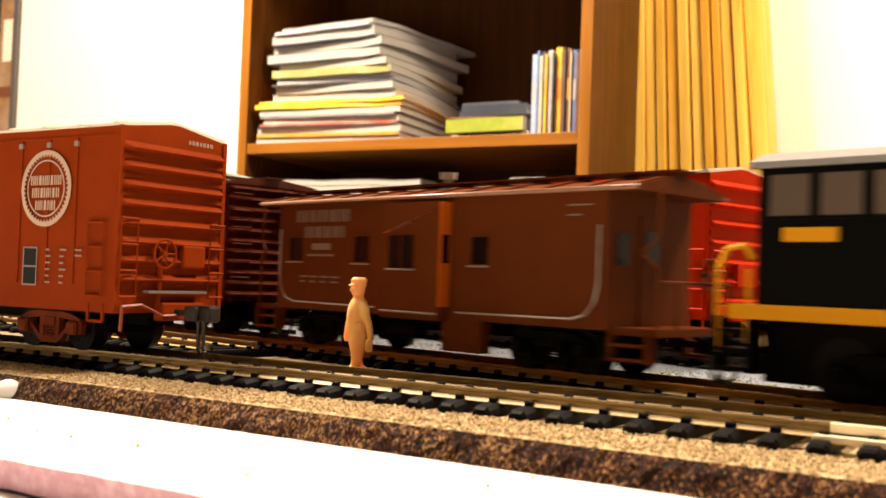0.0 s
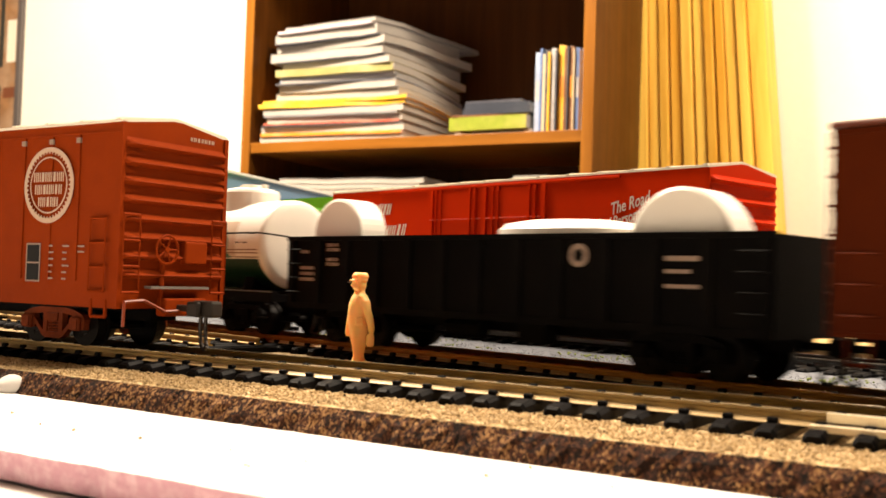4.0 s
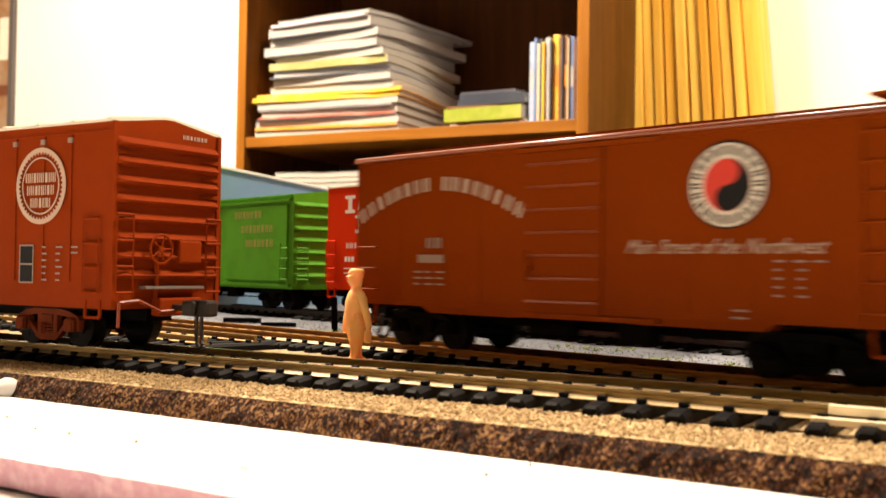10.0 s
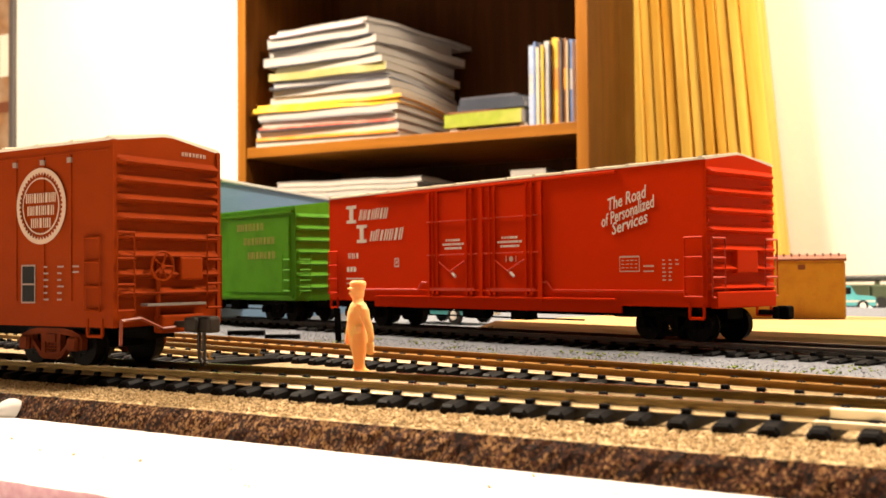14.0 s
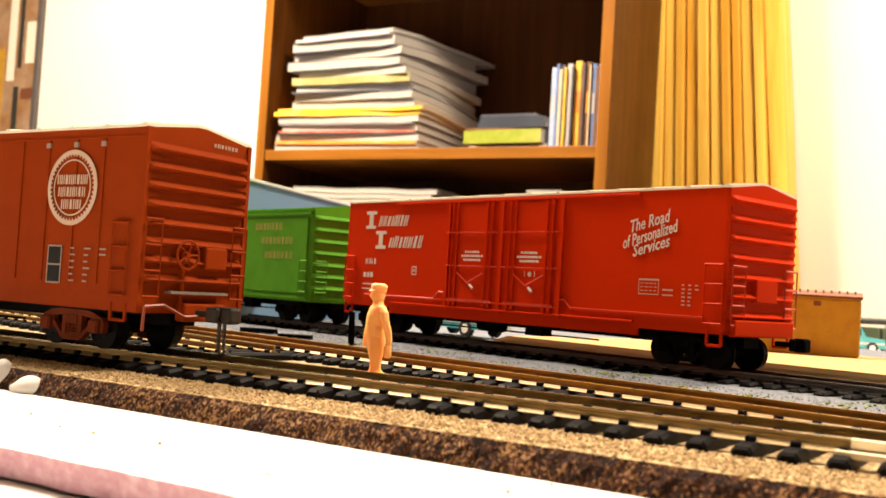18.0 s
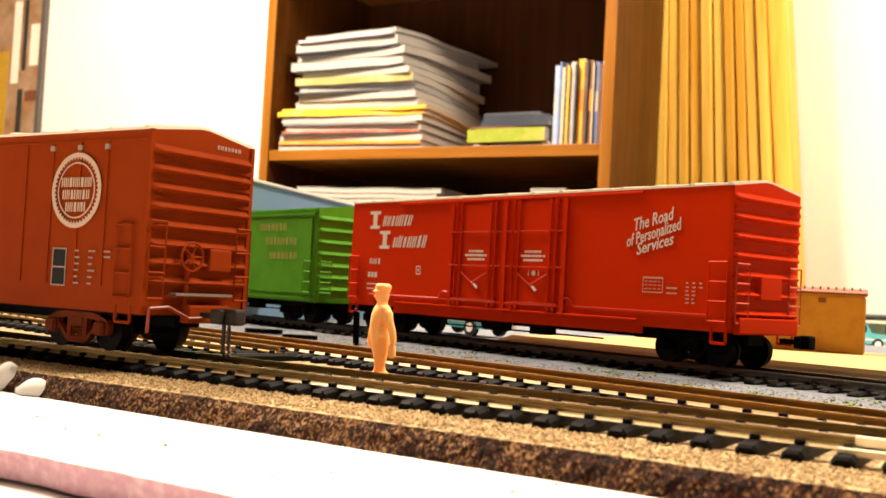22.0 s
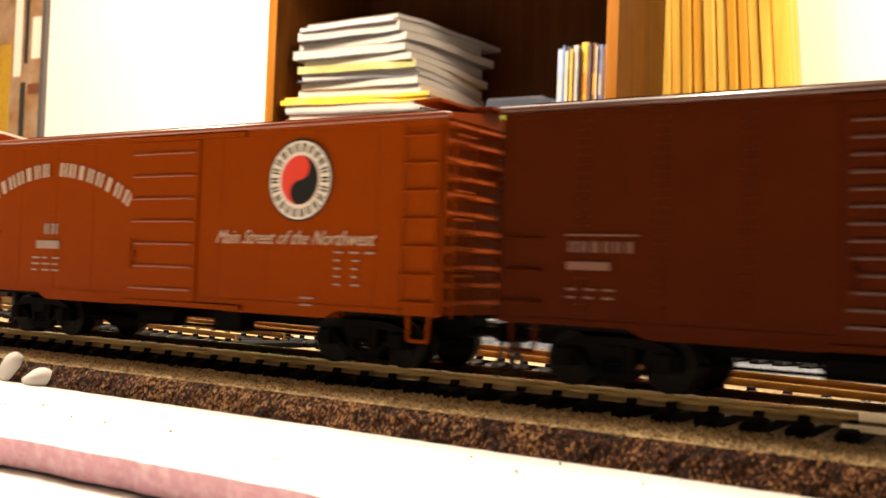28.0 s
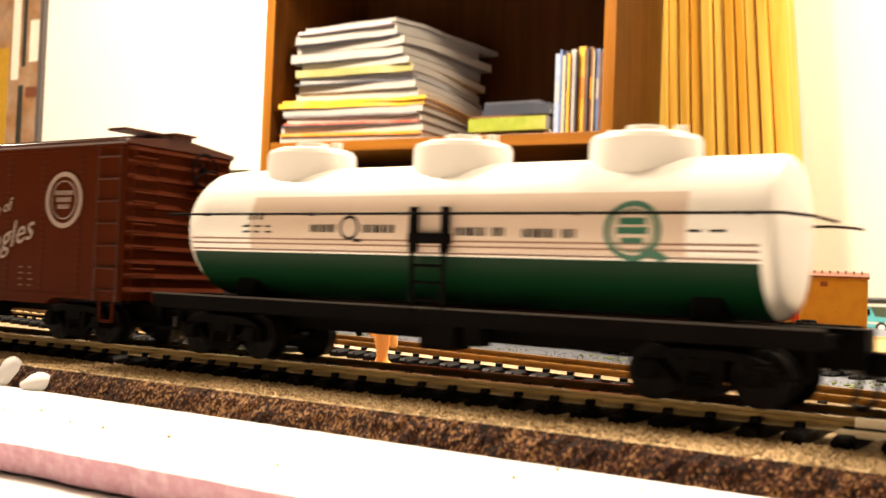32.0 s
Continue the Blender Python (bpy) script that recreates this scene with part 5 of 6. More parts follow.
def sawtooth_car():
    """The red boxcar that waits on the front track and is pushed off later."""
    L, W, S, E = 180.0, 33.4, 9.7, 52.6
    h = L / 2
    rung = glossy(M_BOXRED)
    posts = [75.7, 65.8, 55.3, 44.8, -30, -40, -50, -60, -70, -80, 0 - 22]
    car = boxcar_50(on_track("front", -276), M_BOXRED, "red oxide boxcar with a white sawtooth ring emblem", L, W, S, E, [E - 4.8 - 4.33 * i for i in range(8)], M_CREAMROOF, posts, "loose cars")
    y = -W / 2 - 0.05
    bm = bmesh.new()
    ring(bm, 65.4, y - 0.35, 38.4, 8.05, 9.15, 72)
    for i in range(44):
        k = 2 * math.pi * i / 44
        bm.faces.new([bm.verts.new((65.4 + r * math.cos(k + q), y - 0.47, 38.4 + r * math.sin(k + q))) for r, q in ((8.07, -0.045), (8.07, 0.045), (7.35, 0.0))])
    ring(bm, 65.4, y - 0.35, 38.4, 6.5, 6.85, 60)
    lettering(car, bm, M_PALE, "emblem_ring")
    bm = bmesh.new()
    for i, (n, zz, wd) in enumerate(((8, 39.8, 1.42), (7, 36.8, 1.45), (5, 33.8, 1.5))):
        name_row(car, M_PALE, 65.4 - (n - 1) * wd / 2, y - 0.35, zz - 0.6, 2.3, n, wd, 1.35)
    bm.free()
    lettering(car, boxes((57.9, 62.9, y - 0.1, y, 15.3, 24.2)), M_INK, "data_panel")
    bm = bmesh.new()
    for a, b, c, d in ((-32.3, -26.9, 24.0, 24.4), (-32.3, -26.9, 19.5, 19.9), (-32.3, -26.9, 15.1, 15.5), (-32.3, -31.9, 15.1, 24.4), (-27.3, -26.9, 15.1, 24.4)):
        bars(bm, y - 0.08, (h + a, h + b, c, d))
    dashes(bm, y - 0.38, 66.6, 23.6, 1, 6, 2.0, 0.42, 3.0, 1.55, 21)
    dashes(bm, y - 0.38, 71.6, 23.6, 1, 6, 2.4, 0.42, 3.0, 1.55, 22)
    dashes(bm, y - 0.38, 77.0, 23.6, 1, 2, 2.4, 0.42, 3.0, 1.3, 23)
    lettering(car, bm, M_FADED)
    for x in (55.3, 65.8, 75.7):
        part("eave_tab", boxes((x - 0.7, x + 0.7, y - 0.5, y, 48.2, 49.4)), M_FADED, car)
    part("eave_strip", boxes((-h, h, y - 0.25, y, 50.2, 50.6)), M_BOXRED, car)
    bm = bmesh.new()
    blocks(bm, 0, 0, 0, 1.0, 7, 1.2, 0.9)
    for v in bm.verts:
        v.co = Vector((h + 0.5, 4.5 + v.co.x, E - 1.9 + v.co.z))
    lettering(car, bm, M_MUTED)
    # ladders, steps and gear of the near end
    for way in (-1, 1):
        for s in (-1, 1):
            bm = bmesh.new()
            ladder(bm, way * h - (8.3 if way > 0 else -3.1), s * (W / 2 + 0.9), 13.6, 30.4, 5.2, 4, "x", 0.34, True)
            part("side_ladder", bm, M_BOXRED, car)
            bm = bmesh.new()
            x = way * h - (8.2 if way > 0 else -3.2)
            wire(bm, [(x, s * W / 2, S + 2), (x, s * W / 2, 7.7), (x + 5, s * W / 2, 7.7), (x + 5, s * W / 2, S + 2)], 0.42, 5)
            part("stirrup_step", bm, M_BOXRED, car)
            bm = bmesh.new()
            ladder(bm, way * (h + 2.0), -W / 2 - 0.1 if s < 0 else W / 2 - 5.6, 13.5, 31.4, 4.9, 4, "y", 0.34, True)
            part("end_ladder", bm, M_BOXRED, car)
            bm = bmesh.new()
            prism(bm, [(-0.6, S), (0.6, S), (0.6, E), (-0.6, E)], 0, 1.2)
            for v in bm.verts:
                v.co = Vector((way * (h + 0.2) + v.co.x, s * (W / 2 - 0.3) - 0.6 + v.co.y, v.co.z))
            part("corner_post", bm, M_BOXRED, car)
        part("end_sill", boxes((*sorted((way * h, way * (h + 3.2))), -4.6, 9.0, 7.9, 12.2, 0.5)), M_BOXRED, car)
        bm = bmesh.new()
        wire(bm, [(way * (h + 2.2), -W / 2 + 0.6, S - 4), (way * (h + 2.2), -W / 2 + 0.8, S + 1.6), (way * (h + 2.8), -W / 2 + 6, S + 2.0), (way * (h + 3.4), -W / 2 + 12, S - 0.6), (way * (h + 4), -1, S - 0.4)], 0.38, 6)
        part("uncoupling_lever", bm, rung, car)
        part("crossover_step", boxes((*sorted((way * (h + 1), way * (h + 3.4))), -9.2, 9.3, 14.4, 15.0)), M_GALV, car, "dull galvanised crossover step")
    brake_wheel(car, h + 3.0, 1, -4.4, 23.7, 3.4, M_BOXRED)
    part("brake_housing", boxes((h + 0.4, h + 2.6, 1.8, 9.2, 20.4, 26.0, 0.5)), M_BOXRED, car)
    bm = bmesh.new()
    rod(bm, (h + 1.4, -4.4, 10), (h + 1.4, -4.4, 24), 0.6, 6)
    part("brake_rod", bm, M_BOXRED, car)
    return car


def plug_door_car():
    """The bright red double plug-door boxcar on the back track."""
    L, W, S, E = 184.9, 34.7, 10.4, 52.4
    h = L / 2
    rung = glossy(M_ITRED)
    car = boxcar_50(on_track("back", -260.75, 0, -20.0), M_ITRED, "bright red double plug-door boxcar with white script lettering", L, W, S, E, [E - 3.6 - 5.5 * i for i in range(7)], M_CREAMROOF, [], "cars on the back track")
    for s in (-1, 1):
        y0, y1 = sorted((s * W / 2, s * (W / 2 + 0.45)))
        for x0, x1 in ((-25.8, -3.6), (4.4, 25.8)):
            d = part("plug_door", boxes((x0, x1, y0, y1, S + 4.2, E - 2, 0.25)), M_ITRED, car)
            for x in (x0 + 0.6, x0 + 3.2, x1 - 3.2, x1 - 0.6):
                part("locking_rod", rod(bmesh.new(), (x, s * (W / 2 + 0.7), S + 2.6), (x, s * (W / 2 + 0.7), E - 1.2), 0.36, 6), M_ITRED, d)
                for z in (S + 3.4, S + 17.2, S + 29.4, E - 2.6):
                    part("rod_bracket", boxes((x - 0.75, x + 0.75, *sorted((s * (W / 2 + 0.4), s * (W / 2 + 1.15))), z - 0.5, z + 0.5)), M_ITRED, d)
            for z in (S + 17.2, S + 29.4):
                part("door_bar", rod(bmesh.new(), (x0 - 2.6, s * (W / 2 + 0.95), z), (x1 + 2.6, s * (W / 2 + 0.95), z), 0.24, 5), rung, d)
            part("door_bar", boxes((x0 - 1, x1 + 1, *sorted((s * (W / 2 + 0.4), s * (W / 2 + 1.0))), S + 4.2, S + 5.2)), rung, d)
        for a, b, out, z0, z1 in ((-60.2, 60.6, 1.0, S + 1.5, S + 2.3), (-34, 29, 0.9, S + 4.0, S + 4.7), (-60.2, 60.8, 0.8, E - 1.6, E - 0.6)):
            part("door_track", boxes((a, b, *sorted((s * W / 2, s * (W / 2 + out))), z0, z1, 0.25)), M_ITRED, car)
        for x in (-28, 0.6, 29):
            part("door_post", boxes((x - 0.9, x + 0.9, *sorted((s * W / 2, s * (W / 2 + 0.9))), S + 1, E - 1.6)), M_ITRED, car)
        for way, far in ((1, 86), (-1, 78)):
            part("guide_rail", wire(bmesh.new(), [(way * 28.5, s * (W / 2 + 0.5), S + 7.1), (way * 31.8, s * (W / 2 + 0.5), S + 7.3), (way * 34.3, s * (W / 2 + 0.5), S + 4.6), (way * far, s * (W / 2 + 0.5), S + 4.5)], 0.36), rung, car)
        bm = bmesh.new()
        box(bm, -62, 62, *sorted((s * (W / 2 - 0.6), s * (W / 2 - 0.1))), S - 2.2, S)
        part("side_sill", bm, M_ITRED, car)
    for way in (-1, 1):
        for s in (-1, 1):
            bm = bmesh.new()
            ladder(bm, way * h - (6.6 if way > 0 else -0.4), s * (W / 2 + 0.9), 13.4, 30.3, 6.2, 4, "x", 0.34, True)
            part("side_ladder", bm, M_ITRED, car)
            bm = bmesh.new()
            ladder(bm, way * (h + 1.9), -W / 2 + 0.4 if s < 0 else W / 2 - 7, 13.2, 30.0, 6.4, 4, "y", 0.34, True)
            part("end_ladder", bm, rung, car)
            bm = bmesh.new()
            x = way * h - (5.6 if way > 0 else -0.8)
            wire(bm, [(x, s * W / 2, S + 1), (x, s * W / 2, 7.2), (x + 4.8, s * W / 2, 7.2), (x + 4.8, s * W / 2, S + 1)], 0.5, 5)
            part("stirrup_step", bm, M_ITRED, car)
        part("end_sill", boxes((*sorted((way * h, way * (h + 2.4))), -W / 2 + 2, W / 2 - 2, S - 0.4, S + 4.4, 0.4)), M_ITRED, car)
        part("brake_housing", boxes((*sorted((way * h, way * (h + 2.2))), -5, 6, 20, 27, 0.4)), M_ITRED, car)
    part("air_reservoir", rod(bmesh.new(), (56.6, -13, 8.6), (67.4, -13, 8.6), 1.8, 14), M_BLACK, car)
    y = -W / 2 - 0.05
    # two large initials, each followed by a row of leaning script strokes
    for x, z in ((-77.0, 41.6), (-69.9, 33.5)):
        part("letter_shape", boxes((x - 1.3, x + 1.3, y - 0.12, y, z + 1.3, z + 5.9), (x - 3.2, x + 3.2, y - 0.12, y, z, z + 1.3), (x - 3.4, x + 3.4, y - 0.12, y, z + 5.9, z + 7.2)), M_LETTER, car)
    name_row(car, M_LETTER, -71.0, y, 42.6, 4.4, 7, 2.7, 2.3, lean=0.3)
    name_row(car, M_LETTER, -63.4, y, 34.0, 4.2, 7, 3.0, 2.6, lean=0.3)
    bm = bmesh.new()
    blocks(bm, -78.3, y, 27.3, 2.2, 3, 2.7, 2.2)
    bars(bm, y, (-80.1, -78.4, 21.9, 23.9), (-77.8, -76.2, 21.9, 23.9), (-75.6, -73.8, 21.9, 23.9), (-80.5, -68.8, 18.9, 19.4), (-80.5, -73, 17, 17.5))
    for a, b, c, d in ((-48.8, -46.0, 26.5, 26.9), (-48.8, -46.0, 23.6, 24.0), (-48.8, -48.4, 23.6, 26.9), (-46.4, -46.0, 23.6, 26.9), (-47.8, -47.0, 24.8, 25.8)):
        bars(bm, y, (a, b, c, d))
    for x0 in (-19.9, 9.0):
        for j, w in enumerate((8.4, 12.2, 9.6)):
            dashes(bm, y - 0.5, x0 + (12.2 - w) / 2, 32.4 - 1.45 * j, int(w / 1.3), 1, 1.3, 0.75, 1.3, 1.6, 32 + j)
    ring(bm, 15.4, y - 0.5, 25.5, 0.0, 0.9, 12)
    bars(bm, y - 0.5, (12.9, 13.2, 24.6, 26.5), (17.6, 17.9, 24.6, 26.5))
    lettering(car, bm)
    for x in (-14.6, 15.0):
        for q, drop in ((-1, 5.4), (1, 3.7)):
            part("door_brace", rod(bmesh.new(), (x + q * 7.1, y - 1.0, 25.2), (x - q * (1.7 if q < 0 else 0.9), y - 1.0, 25.2 - drop), 0.27, 5), rung, car)
        part("brace_tip", rod(bmesh.new(), (x + 0.6, y - 1.05, 20.9), (x + 2.2, y - 1.05, 19.6), 0.5, 6), M_LETTER, car, "pale painted tip of the brace")
    bm = bmesh.new()
    for a, b, c, d in ((61.7, 69.3, 25.0, 25.5), (61.7, 69.3, 20.7, 21.0), (61.7, 61.9, 20.8, 25.2), (69.1, 69.3, 20.8, 25.2), (70.7, 74.5, 22.1, 22.6), (70.7, 74.5, 20.6, 21.0)):
        bars(bm, y, (a, b, c, d))
    dashes(bm, y, 62.4, 24.0, 4, 3, 1.3, 0.25, 1.7, 1.1, 34)
    dashes(bm, y, 77.6, 23.8, 3, 1, 1.4, 0.4, 2.3, 1.15, 31)
    dashes(bm, y, 77.6, 22.6, 3, 1, 1.4, 0.4, 2.3, 1.15, 33)
    dashes(bm, y, 77.6, 21.45, 2, 4, 1.3, 0.4, 2.2, 1.15, 36)
    lettering(car, bm, M_PALE)
    words("slogan", "The Road", 57.2, y - 0.1, 39.4, 3.8, M_LETTER, car, lean=0.4, turn=13, width=15.2, bold=0.05)
    words("slogan", "of Personalized", 54.8, y - 0.1, 34.4, 3.7, M_LETTER, car, lean=0.4, turn=15, width=21.4, bold=0.05)
    words("slogan", "Services", 58.8, y - 0.1, 32.0, 3.6, M_LETTER, car, lean=0.4, turn=14, width=14.4, bold=0.05)
    return car


def green_car():
    L, W, S, E = 150.0, 34.0, 9.6, 50.6
    h = L / 2
    car = boxcar_50(on_track("back", -380.6 - h, 0, -20.0), M_GREEN, "bright green boxcar with gold lettering, partly hidden", L, W, S, E, [E - 4 - 5.2 * i for i in range(7)], M_GREEN, [], "cars on the back track")
    y = -W / 2
    part("plug_door", boxes((h - 57, h - 3.5, y - 0.9, y, S + 3.5, E - 3.5, 0.3)), M_GREEN, car)
    for z in (S + 1, E - 2.2):
        part("door_rail", boxes((h - 70, h - 1, y - 1.3, y, z, z + 1.2)), M_GREEN, car)
    for x, z, count in ((h - 47, 41.6, 7), (h - 41, 35.0, 8), (h - 37, 28.4, 7)):
        name_row(car, M_GOLD, x, y - 1.0, z, 3.3, count, 3.5, 2.7)
    bm = bmesh.new()
    ladder(bm, h - 7.6, y - 1.5, S + 2, 30, 6, 4, "x", 0.36)
    part("side_ladder", bm, M_GREEN, car)
    bm = bmesh.new()
    ladder(bm, h + 1.9, -W / 2 + 1, S + 2, 30, 6, 4, "y", 0.36)
    part("end_ladder", bm, M_GREEN, car)
    return car


M_CREAMPANEL = mat("cream_panel_paint", (0.58, 0.45, 0.35), 0.35, var=0.03, fine=600, bump=0.03)
M_STEELDARK = mat("dark_cast_coupler", (0.035, 0.028, 0.024), 0.5, metal=0.3, var=0.2, spec=0.2)
M_BOXTRUCK = mat("rusty_red_sideframe", (0.15, 0.028, 0.008), 0.7, var=0.25, fine=1500, second=(0.05, 0.014, 0.006), amount=0.6, spec=0.06)
MONAD, SLOGAN, TWO_LINE = car_monad(), car_slogan(), car_two_line()
TANK, GONDOLA, CABOOSE, SWITCHER = tank_car(), gondola(), caboose(), switcher()
SAWTOOTH = sawtooth_car()
plug_door_car()
green_car()


# ---- figure and small things on the layout ----
def railway_figure():
    """An unpainted plastic model railwayman with a cap and a bag; one mesh."""
    bm = bmesh.new()

    def body(*rows, n=16):
        loft(bm, [((x, y, z), (rx, 0, 0), (0, ry, 0)) for x, y, z, rx, ry in rows], n)

    for s, lean, toe in ((-1, 0.5, 0.9), (1, -0.1, -0.9)):
        body((s * 0.9, lean + toe, 0.7, 0.95, 1.6), (s * 0.9, lean + toe, 1.3, 0.95, 1.5), (s * 0.85, lean + toe * 0.4, 1.9, 0.8, 1.15), (s * 0.9, lean, 3.0, 0.95, 1.25), (s * 1.0, lean, 4.8, 1.2, 1.5), (s * 1.1, lean * 0.5, 7.0, 1.5, 1.85), (s * 1.0, 0.1, 9.6, 1.5, 2.05))
    body((0, 0.1, 8.2, 2.2, 1.95), (0, 0.1, 9.2, 2.45, 2.25), (0, 0.0, 10.4, 2.5, 2.35), (0, -0.1, 11.8, 2.4, 2.35), (0, -0.2, 13.4, 2.5, 2.35), (0, -0.1, 15.2, 2.6, 2.25), (0, 0.1, 16.6, 2.5, 2.0), (0, 0.1, 17.3, 2.0, 1.7), (0, 0, 17.7, 1.3, 1.3), (0, 0, 18.2, 1.25, 1.3), (0, 0, 18.4, 0.9, 1.0))
    body((0, 0, 17.5, 1.0, 1.05), (0, 0, 18.3, 1.0, 1.1), (0, -0.15, 18.9, 1.3, 1.5), (0, -0.2, 19.8, 1.45, 1.75), (0, -0.15, 20.7, 1.4, 1.65), (0, -0.1, 21.2, 1.3, 1.5))
    body((-0.0, -1.75, 19.5, 0.3, 0.4), (-0.0, -1.9, 19.9, 0.25, 0.3))
    body((0, 0, 20.7, 1.55, 1.75), (0, 0, 21.3, 1.6, 1.8), (0, 0.05, 21.8, 1.75, 1.95), (0, 0.05, 22.3, 1.7, 1.85), (0, 0.05, 22.8, 1.2, 1.3))
    body((0, -1.5, 20.75, 1.2, 0.95), (0, -1.5, 21.05, 1.2, 0.95))
    # far arm hangs before the body, near arm bends back and holds a bag
    body((-2.2, 0.0, 17.0, 0.8, 0.9), (-2.7, -0.4, 15.6, 0.9, 1.1), (-2.6, -0.9, 13.2, 0.75, 0.9), (-2.4, -1.4, 11.0, 0.7, 0.8), (-2.3, -1.7, 9.2, 0.65, 0.7), (-2.3, -1.8, 8.2, 0.7, 0.65), (-2.3, -1.8, 7.4, 0.4, 0.4))
    body((2.2, 0.1, 17.2, 0.8, 0.9), (2.9, 0.5, 16.0, 1.0, 1.2), (3.2, 0.8, 14.0, 0.9, 1.05), (3.3, 1.5, 12.0, 0.85, 0.95), (3.3, 1.9, 10.2, 0.75, 0.8), (3.3, 2.0, 9.2, 0.8, 0.75), (3.3, 2.0, 8.4, 0.5, 0.5))
    box(bm, 2.6, 3.8, 0.9, 2.8, 5.2, 8.4, 0.6)
    box(bm, 2.4, 3.05, -1.7, 0.2, 10.4, 12.2, 0.3)
    body((0, 0.4, 0.0, 2.4, 3.0), (0, 0.4, 0.8, 2.2, 2.8), n=20)
    bmesh.ops.scale(bm, vec=(1.08, 1.12, 1.06), verts=bm.verts)
    ob = part("railway_figure", bm, M_FIGURE, smooth=True)
    cast = ob.modifiers.new("one_casting", "REMESH")
    cast.mode, cast.voxel_size, cast.use_smooth_shade = "VOXEL", 0.2 * MM, True
    ease = ob.modifiers.new("soft_edges", "SMOOTH")
    ease.factor, ease.iterations = 0.5, 3
    return placed(ob, at(-21.4, 258, -25.2, -68), "unpainted flesh-coloured plastic railwayman figure with a bag", "figurine")


railway_figure()


def bar_thing(name, x0, y0, x1, y1, z0, z1, w, material, label, category, group=""):
    d = Vector((x1 - x0, y1 - y0, 0))
    ob = part(name, boxes((0, d.length, -w / 2, w / 2, z0, z1, 0.15)), material)
    return placed(ob, at(x0, y0, 0, math.degrees(math.atan2(d.y, d.x))), label, category, group)


bar_thing("switch_machine", -90, 428, -75, 427.6, -24.2, -22.2, 5, M_BLACK, "flat black switch machine beside the track", "switch machine", "switch machines")
bar_thing("switch_machine", -70, 404, -57, 402.6, -24.4, -22.6, 5, M_BLACK, "flat black switch machine beside the track", "switch machine", "switch machines")
post = bmesh.new()
prism(post, [(-1.1, 0), (1.1, 0), (0.7, 13.5), (-1.5, 13.8)], -0.8, 0.8)
placed(part("black_post", post, M_BLACK), at(-38.8, 378, -25.2), "short black trackside post", "post")


def blue_building():
    top = empty("blue_building", at(-113.4, 520, -24.6, -106.5), "light blue sheet-metal building with a pale roof edge", "building")
    part("wall", boxes((-200, 0, -95, 0, 0, 73.5)), M_BLUE, top)
    part("roof_edge", boxes((-203, 2, -98, 2.0, 73.5, 75.2, 0.4)), M_SILVER, top, "pale roof edge")



blue_building()


def ochre_car():
    top = empty("ochre_freight_car", at(158, 402, -18.4, -21), "weathered ochre freight car body with a brown roof", "freight car")
    part("body", boxes((-55, 0, 0, 27, 0, 23.2, 0.3)), M_OCHRE, top)
    bm = bmesh.new()
    prism(bm, [(-0.7, 23.1), (27.7, 23.1), (27.7, 23.9), (13.5, 25.8), (-0.7, 23.9)], -55.8, 0.8, "x")
    part("roof", bm, M_BROWN, top)
    for i in range(18):
        part("roof_pin", rod(bmesh.new(), (-53 + 3 * i, 8, 24.6), (-53 + 3 * i, 8, 26.2), 0.4, 5), M_BROWN, top)
    for x, w in ((-52, 0.5), (-37, 0.4), (-16.5, 0.5), (-1.6, 0.5)):
        part("side_seam", boxes((x, x + w, -0.25, 0, 0.4, 22)), M_OCHRE, top)
    part("door_latch", boxes((-17.4, -14.6, -0.7, 0, 19.6, 21.6, 0.3)), M_BROWN, top)
    part("top_rail", boxes((-55, 0, -0.4, 0, 20.9, 22.1)), M_OCHRE, top)
    for i in range(4):
        part("end_seam", boxes((0, 0.3, 3.5 + 6.4 * i, 4 + 6.4 * i, 0.5, 21.9)), M_OCHRE, top)


ochre_car()


def dock():
    """A low wooden loading dock with a ramp, on short posts."""
    top = empty("loading_dock", on_track("back", 0, 0, -24.4), "low cream basswood loading dock with a ramp", "dock")
    bm = bmesh.new()
    prism(bm, [(-317, 0.2), (-300, 4.4), (260, 4.4), (260, 5.9), (-300, 5.9), (-317, 1.0)], 27, 150)
    part("deck", bm, M_DOCK, top)
    part("front_board", boxes((-302, -118, 27.4, 30, 0.1, 4.4)), M_DOCK, top)
    for i in range(8):
        part("support", boxes((-92 + 40 * i, -80 + 40 * i, 29, 36, 0.1, 4.4)), M_DOCK, top)



dock()


